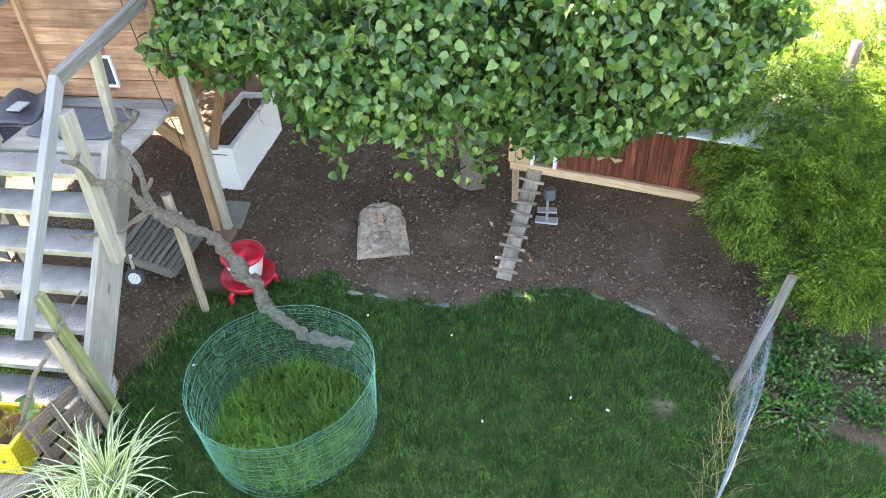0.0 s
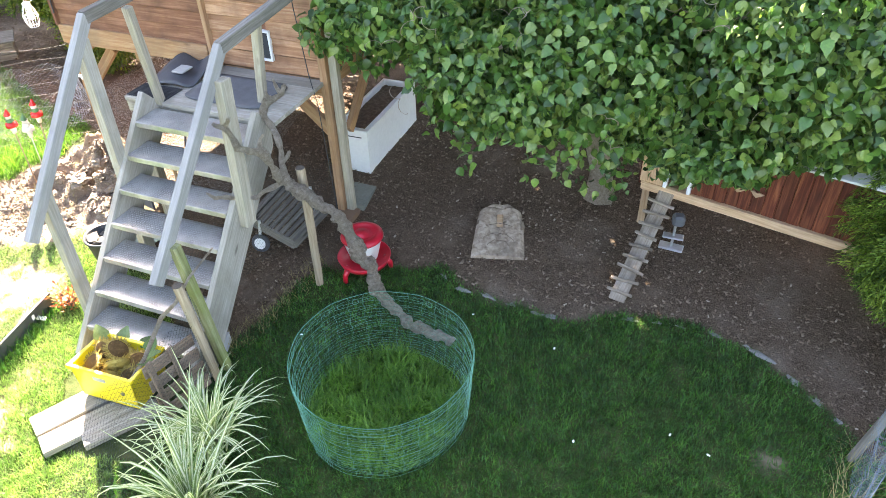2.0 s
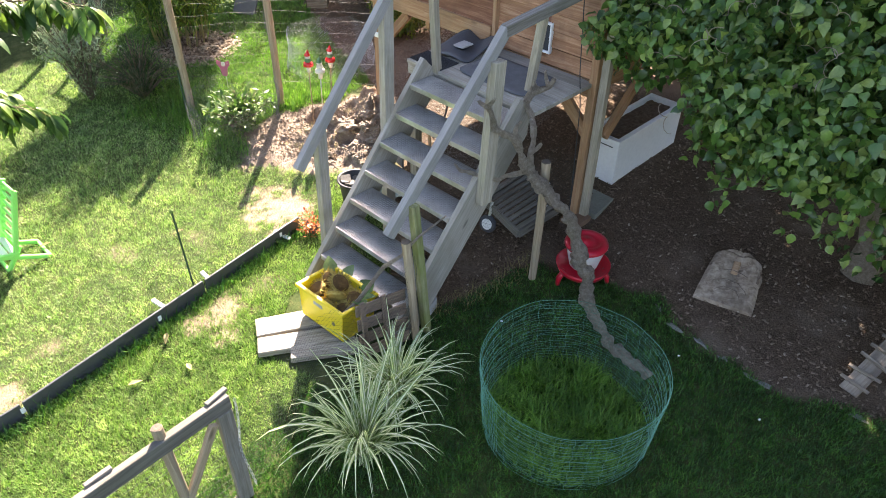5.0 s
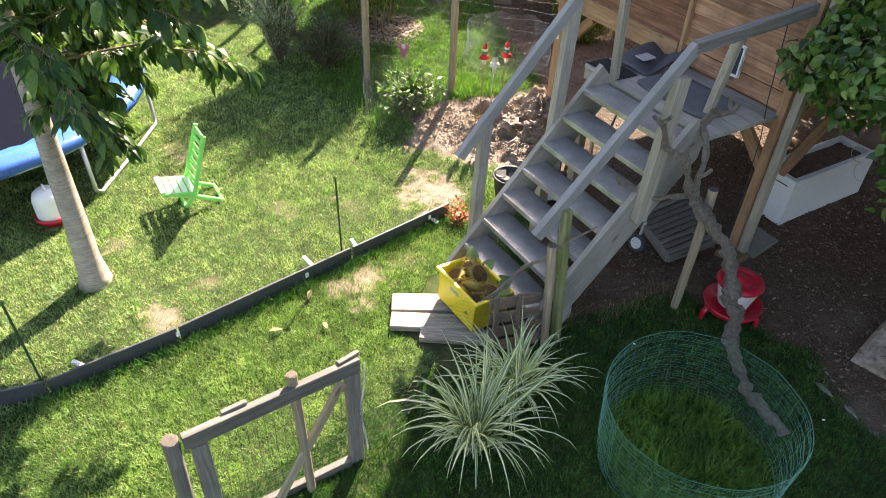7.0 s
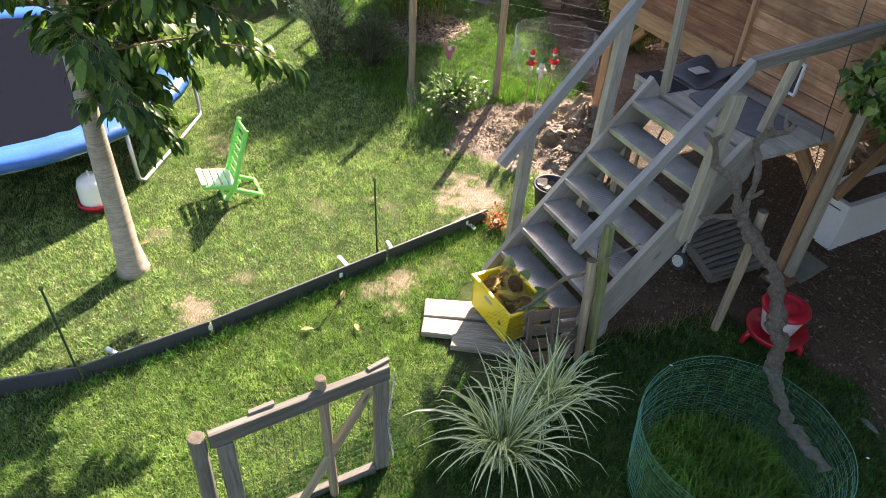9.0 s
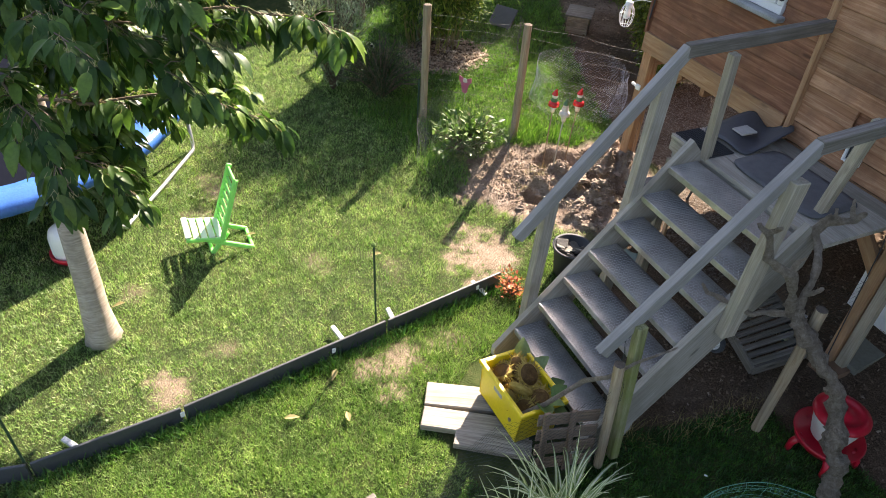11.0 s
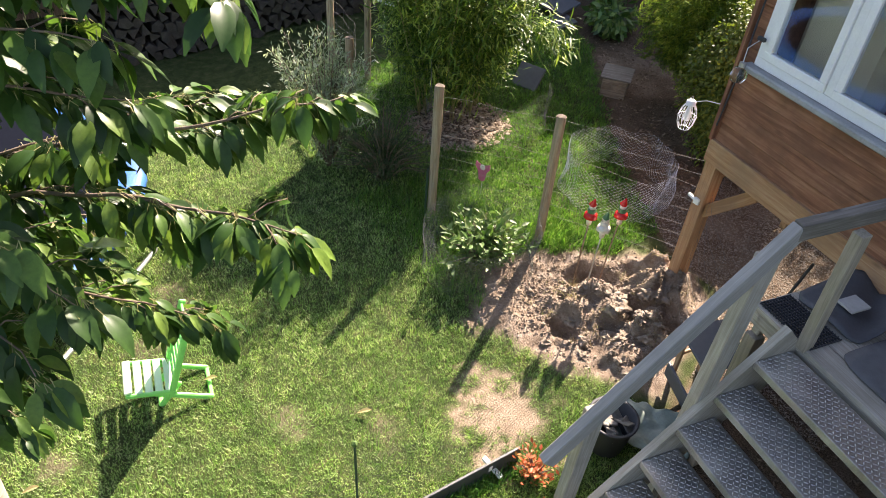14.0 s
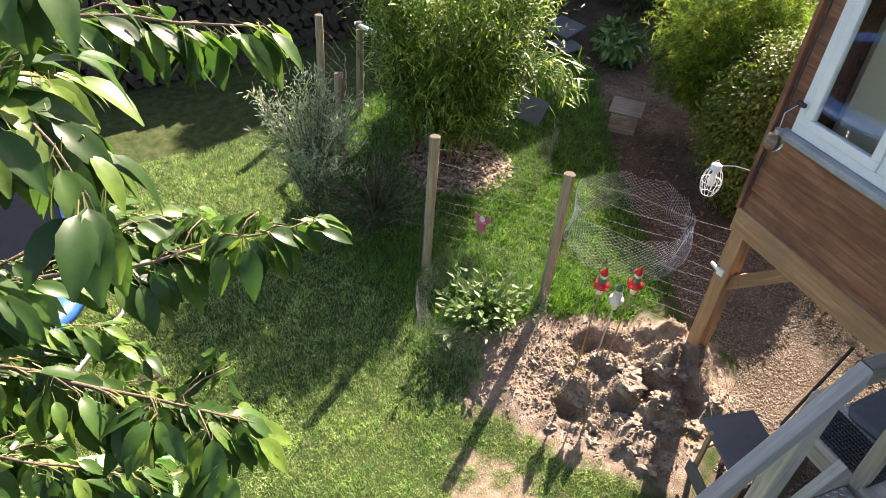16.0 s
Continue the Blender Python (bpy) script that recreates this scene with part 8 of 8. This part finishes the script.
# ---- loose ground cover ----
def clods():
    """Crumbled earth: many small angular lumps and some larger clods."""
    r = random.Random(11)
    rg = np.random.default_rng(11)
    lump = bmesh.new()
    bmesh.ops.create_icosphere(lump, subdivisions=1, radius=1.0)
    tv = [q.co * (1 + 0.5 * noise.noise(q.co * 1.7)) for q in lump.verts]
    tf = [tuple(w.index for w in f.verts) for f in lump.faces]
    lump.free()
    P, S = [], []
    while len(P) < 7000:
        x, y = r.uniform(-5.7, -3.95), r.uniform(4.05, 5.95)
        d = dug_depth(x, y)
        if d < r.uniform(0.02, 0.4):
            continue
        s = 0.003 + 0.013 * r.random() ** 3
        P.append((x, y, surface(x, y) + s * 0.2))
        S.append((s, s * r.uniform(0.6, 1), s * r.uniform(0.45, 0.8)))
    n = len(P)
    m = frames(unit(n, rg), unit(n, rg), np.array(S))
    tagged(put("earth_crumbs", scatter_mesh("earth_crumbs", [tuple(v) for v in tv], tf, m, np.array(P), [CLOD])), "crumbs of dry brown earth in the dug patch", "earth", kind="stuff")
    for k in range(60):
        x, y = -4.6 + r.gauss(0, 0.3), 5.15 + r.gauss(0, 0.24)
        if dug_depth(x, y) < 0.1:
            continue
        s = r.uniform(0.02, 0.065)
        g = Geo().blob((0, 0, 0), (s, s * r.uniform(0.65, 1.0), s * r.uniform(0.45, 0.7)), r.uniform(0, 99), 1.1, 3)
        ob = put("earth_clod", g.mesh("earth_clod", CLOD), None, Matrix.Translation((x, y, surface(x, y) + s * 0.12)) @ Matrix.Rotation(r.uniform(0, 6), 4, "Z"))
        tagged(ob, "rough clod of dry brown earth in the dug patch", "clod", "clods in the dug patch")


clods()


def chips(name, box, count, size, mat, label, seed, test):
    rg = np.random.default_rng(seed)
    x, y = rg.uniform(box[0], box[1], count), rg.uniform(box[2], box[3], count)
    keep = np.array([test(a, b) for a, b in zip(x, y)])
    x, y = x[keep], y[keep]
    n = len(x)
    pos = np.stack([x, y, np.array([surface(a, b) for a, b in zip(x, y)]) + 0.006], axis=1)
    way = unit(n, rg)
    way[:, 2] *= 0.3
    m = frames(way, unit(n, rg) * 0.35 + np.array([0, 0, 1.0]), size * rg.uniform(0.35, 1.5, n) ** 1.3)
    tv = [(-0.25, -0.5, 0), (0.22, -0.45, 0), (0.28, 0.4, 0), (-0.2, 0.55, 0), (-0.2, -0.42, 0.16), (0.18, -0.4, 0.16), (0.22, 0.35, 0.16), (-0.15, 0.45, 0.16)]
    tf = [(4, 5, 6, 7), (0, 1, 5, 4), (1, 2, 6, 5), (2, 3, 7, 6), (3, 0, 4, 7)]
    tagged(put(name, scatter_mesh(name, tv, tf, m, pos, [mat])), label, "mulch", kind="stuff")


chips("bark_mulch", (-3.2, 3.4, 2.9, 7.6), 26000, 0.022, CHIP, "dark bark mulch scattered over the run", 3, lambda a, b: bed_depth(a, b) > 0.03)
chips("wood_chips", (-5.6, -3.0, 5.1, 8.6), 60000, 0.0115, CHIP_MID, "pale wood chips under the shed", 4, lambda a, b: bed_depth(a, b) > 0.02)
chips("pale_litter", (-3.0, 3.0, 3.2, 7.0), 800, 0.022, CHIP_PALE, "pale straw bits and pebbles on the mulch", 5, lambda a, b: bed_depth(a, b) > 0.05)
chips("bamboo_litter", (-8.4, -7.1, 5.0, 6.3), 2600, 0.035, CHIP_PALE, "dry fallen bamboo leaves round the clump", 16, lambda a, b: math.hypot(a + 7.75, b - 5.65) < 0.58)
chips("path_litter", (-9.0, -5.4, 6.2, 10.0), 4000, 0.03, CHIP, "dead leaves and bark on the far path", 6, lambda a, b: bed_depth(a, b) > 0.0)


def lawn(name, box, count, height, mat, label, seed, test, lean=0.5, width=0.0035):
    """Mown turf: bent blades, one mesh."""
    rg = np.random.default_rng(seed)
    x, y = rg.uniform(box[0], box[1], count), rg.uniform(box[2], box[3], count)
    keep = np.array([test(a, b, c) for a, b, c in zip(x, y, rg.random(count))])
    x, y = x[keep], y[keep]
    n = len(x)
    pos = np.stack([x, y, np.array([surface(a, b) for a, b in zip(x, y)]) - 0.004], axis=1)
    ang = rg.uniform(0, 2 * np.pi, n)
    tuft = np.array([noise.noise((a * 5, b * 5, 3)) + 0.6 * noise.noise((a * 17, b * 17, 5)) for a, b in zip(x, y)])
    h = height * rg.uniform(0.5, 1.3, n) * np.clip(1 + 0.6 * tuft, 0.6, 1.8)
    up = np.stack([np.cos(ang) * lean * rg.random(n), np.sin(ang) * lean * rg.random(n), np.ones(n)], axis=1)
    hint = np.stack([np.cos(ang), np.sin(ang), np.zeros(n)], axis=1)
    m = frames(up, hint, np.stack([np.full(n, width) * rg.uniform(0.7, 1.4, n), h, h], axis=1))
    if height < 0.07:
        tv, tf = [(-1, 0, 0), (1, 0, 0), (0, 1.0, 0.2)], [(0, 1, 2)]
    else:
        tv = [(-1, 0, 0), (1, 0, 0), (0.75, 0.55, 0.08), (-0.75, 0.55, 0.08), (0, 1.0, 0.35)]
        tf = [(0, 1, 2, 3), (3, 2, 4)]
    tagged(put(name, scatter_mesh(name, tv, tf, m, pos, [mat])), label, "grass", kind="stuff")


def turf(a, b, c):
    m, d, s = covers(a, b)
    bare = max(m, d, s)
    thin = 0.6 + 0.4 * noise.noise((a * 1.4, b * 1.4, 6))
    return c > bare * 0.97 + 0.25 * (1 - thin) and not (-3.5 < a < -2.4 and 2.35 < b < 3.6 and a + 0.6 * b > -1.75)


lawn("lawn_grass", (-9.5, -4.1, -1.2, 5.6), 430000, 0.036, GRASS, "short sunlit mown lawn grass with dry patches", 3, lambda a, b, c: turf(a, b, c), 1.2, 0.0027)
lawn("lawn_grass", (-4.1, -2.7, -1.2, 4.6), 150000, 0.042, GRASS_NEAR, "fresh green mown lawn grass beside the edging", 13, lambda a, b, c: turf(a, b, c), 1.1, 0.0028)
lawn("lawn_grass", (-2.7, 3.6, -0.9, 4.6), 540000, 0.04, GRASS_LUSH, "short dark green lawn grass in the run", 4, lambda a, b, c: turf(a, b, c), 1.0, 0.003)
lawn("lawn_grass", (-9.5, -5.2, 4.6, 9.5), 110000, 0.06, GRASS_FRESH, "lawn grass behind the wire fence", 5, lambda a, b, c: turf(a, b, c), 1.2, 0.0045)
lawn("tall_grass", (-1.65, -0.55, 2.5, 3.6), 11000, 0.11, GRASS_FRESH, "long fresh grass inside the wire ring", 6, lambda a, b, c: math.hypot(a + 1.09, b - 3.05) < 0.53, 0.8, 0.003)
lawn("tall_grass", (-7.2, -5.2, 4.0, 5.9), 14000, 0.15, GRASS_FRESH, "long grass along the wire fence", 7, lambda a, b, c: turf(a, b, c) and min(math.hypot(a + 6.6, b - 4.56) * 0.7, math.hypot(a + 5.75, b - 4.52) - 0.1, math.hypot(a + 5.73, b - 5.14), abs((b - 4.56) - 0.667 * (a + 6.6)) + 0.1) < 0.4 * c + 0.05, 0.7, 0.003)
lawn("dry_grass", (1.2, 2.2, 1.6, 3.3), 1300, 0.3, STRAW, "long dry grass along the slack netting", 8, lambda a, b, c: abs((b - 2.0) - 1.75 * (a - 1.36)) < 0.18, 0.9, 0.0013)
lawn("dry_grass", (-2.75, -1.9, 3.2, 4.5), 1500, 0.14, STRAW, "wispy dry grass along the edge of the mulch", 9, lambda a, b, c: abs((b - 3.62) - 2.28 * (a + 2.32)) < 0.25, 0.9, 0.0012)
lawn("dry_grass", (-5.3, -4.1, 4.6, 5.7), 2200, 0.07, STRAW, "dry roots and straw on the dug earth", 12, lambda a, b, c: noise.noise((a * 4, b * 4, 7)) > 0.12 and dug_depth(a, b) > 0.12, 1.6, 0.0012)
lawn("edge_grass", (-4.15, -3.75, -0.9, 3.6), 9000, 0.09, GRASS_LUSH, "uncut grass along the dark edging", 10, lambda a, b, c: -4.075 - max(0, 1.0 - b) * 0.11 < a < -3.98 - max(0, 1.0 - b) * 0.11, 0.6, 0.003)

lawn("dry_clippings", (-7.6, -2.9, -0.4, 4.6), 16000, 0.04, STRAW, "dry pale grass clippings lying in the lawn", 14, lambda a, b, c: turf(a, b, c) and noise.noise((a * 1.3, b * 1.3, 9)) > 0.0, 4.0, 0.0013)


def petals():
    """Small pale feathers and fallen leaves on the grass."""
    r = random.Random(8)
    for x, y in ((0.03, 3.75), (1.05, 2.98), (-0.62, 4.0), (0.82, 3.1), (-1.9, 3.6), (0.2, 2.95)):
        g = Geo().blob((0, 0, 0), (0.014, 0.008, 0.004), x * 7, 0.4, 1)
        ob = put("feather", g.mesh("feather", WHITE_PLASTIC), None, Matrix.Translation((x, y, surface(x, y) + 0.05)) @ Matrix.Rotation(r.uniform(0, 6), 4, "Z"))
        tagged(ob, "small pale feather lying on the lawn", "feather", "feathers on the lawn")
    for x, y in ((-3.75, 1.55), (-3.5, 1.9), (-3.95, 2.05), (-5.7, 2.2), (-4.9, 3.0), (-5.4, 1.0)):
        tv, tf = ovate(0.4, 0.2, 0.2, 3)
        g = Geo().add([(a * 0.1, b * 0.1, c * 0.1) for a, b, c in tv], tf)
        ob = put("fallen_leaf", g.mesh("fallen_leaf", STRAW), None, Matrix.Translation((x, y, surface(x, y) + 0.045)) @ Matrix.Rotation(r.uniform(0, 6), 4, "Z"))
        tagged(ob, "dry tan fallen leaf on the lawn", "leaf", "fallen leaves on the lawn")


petals()
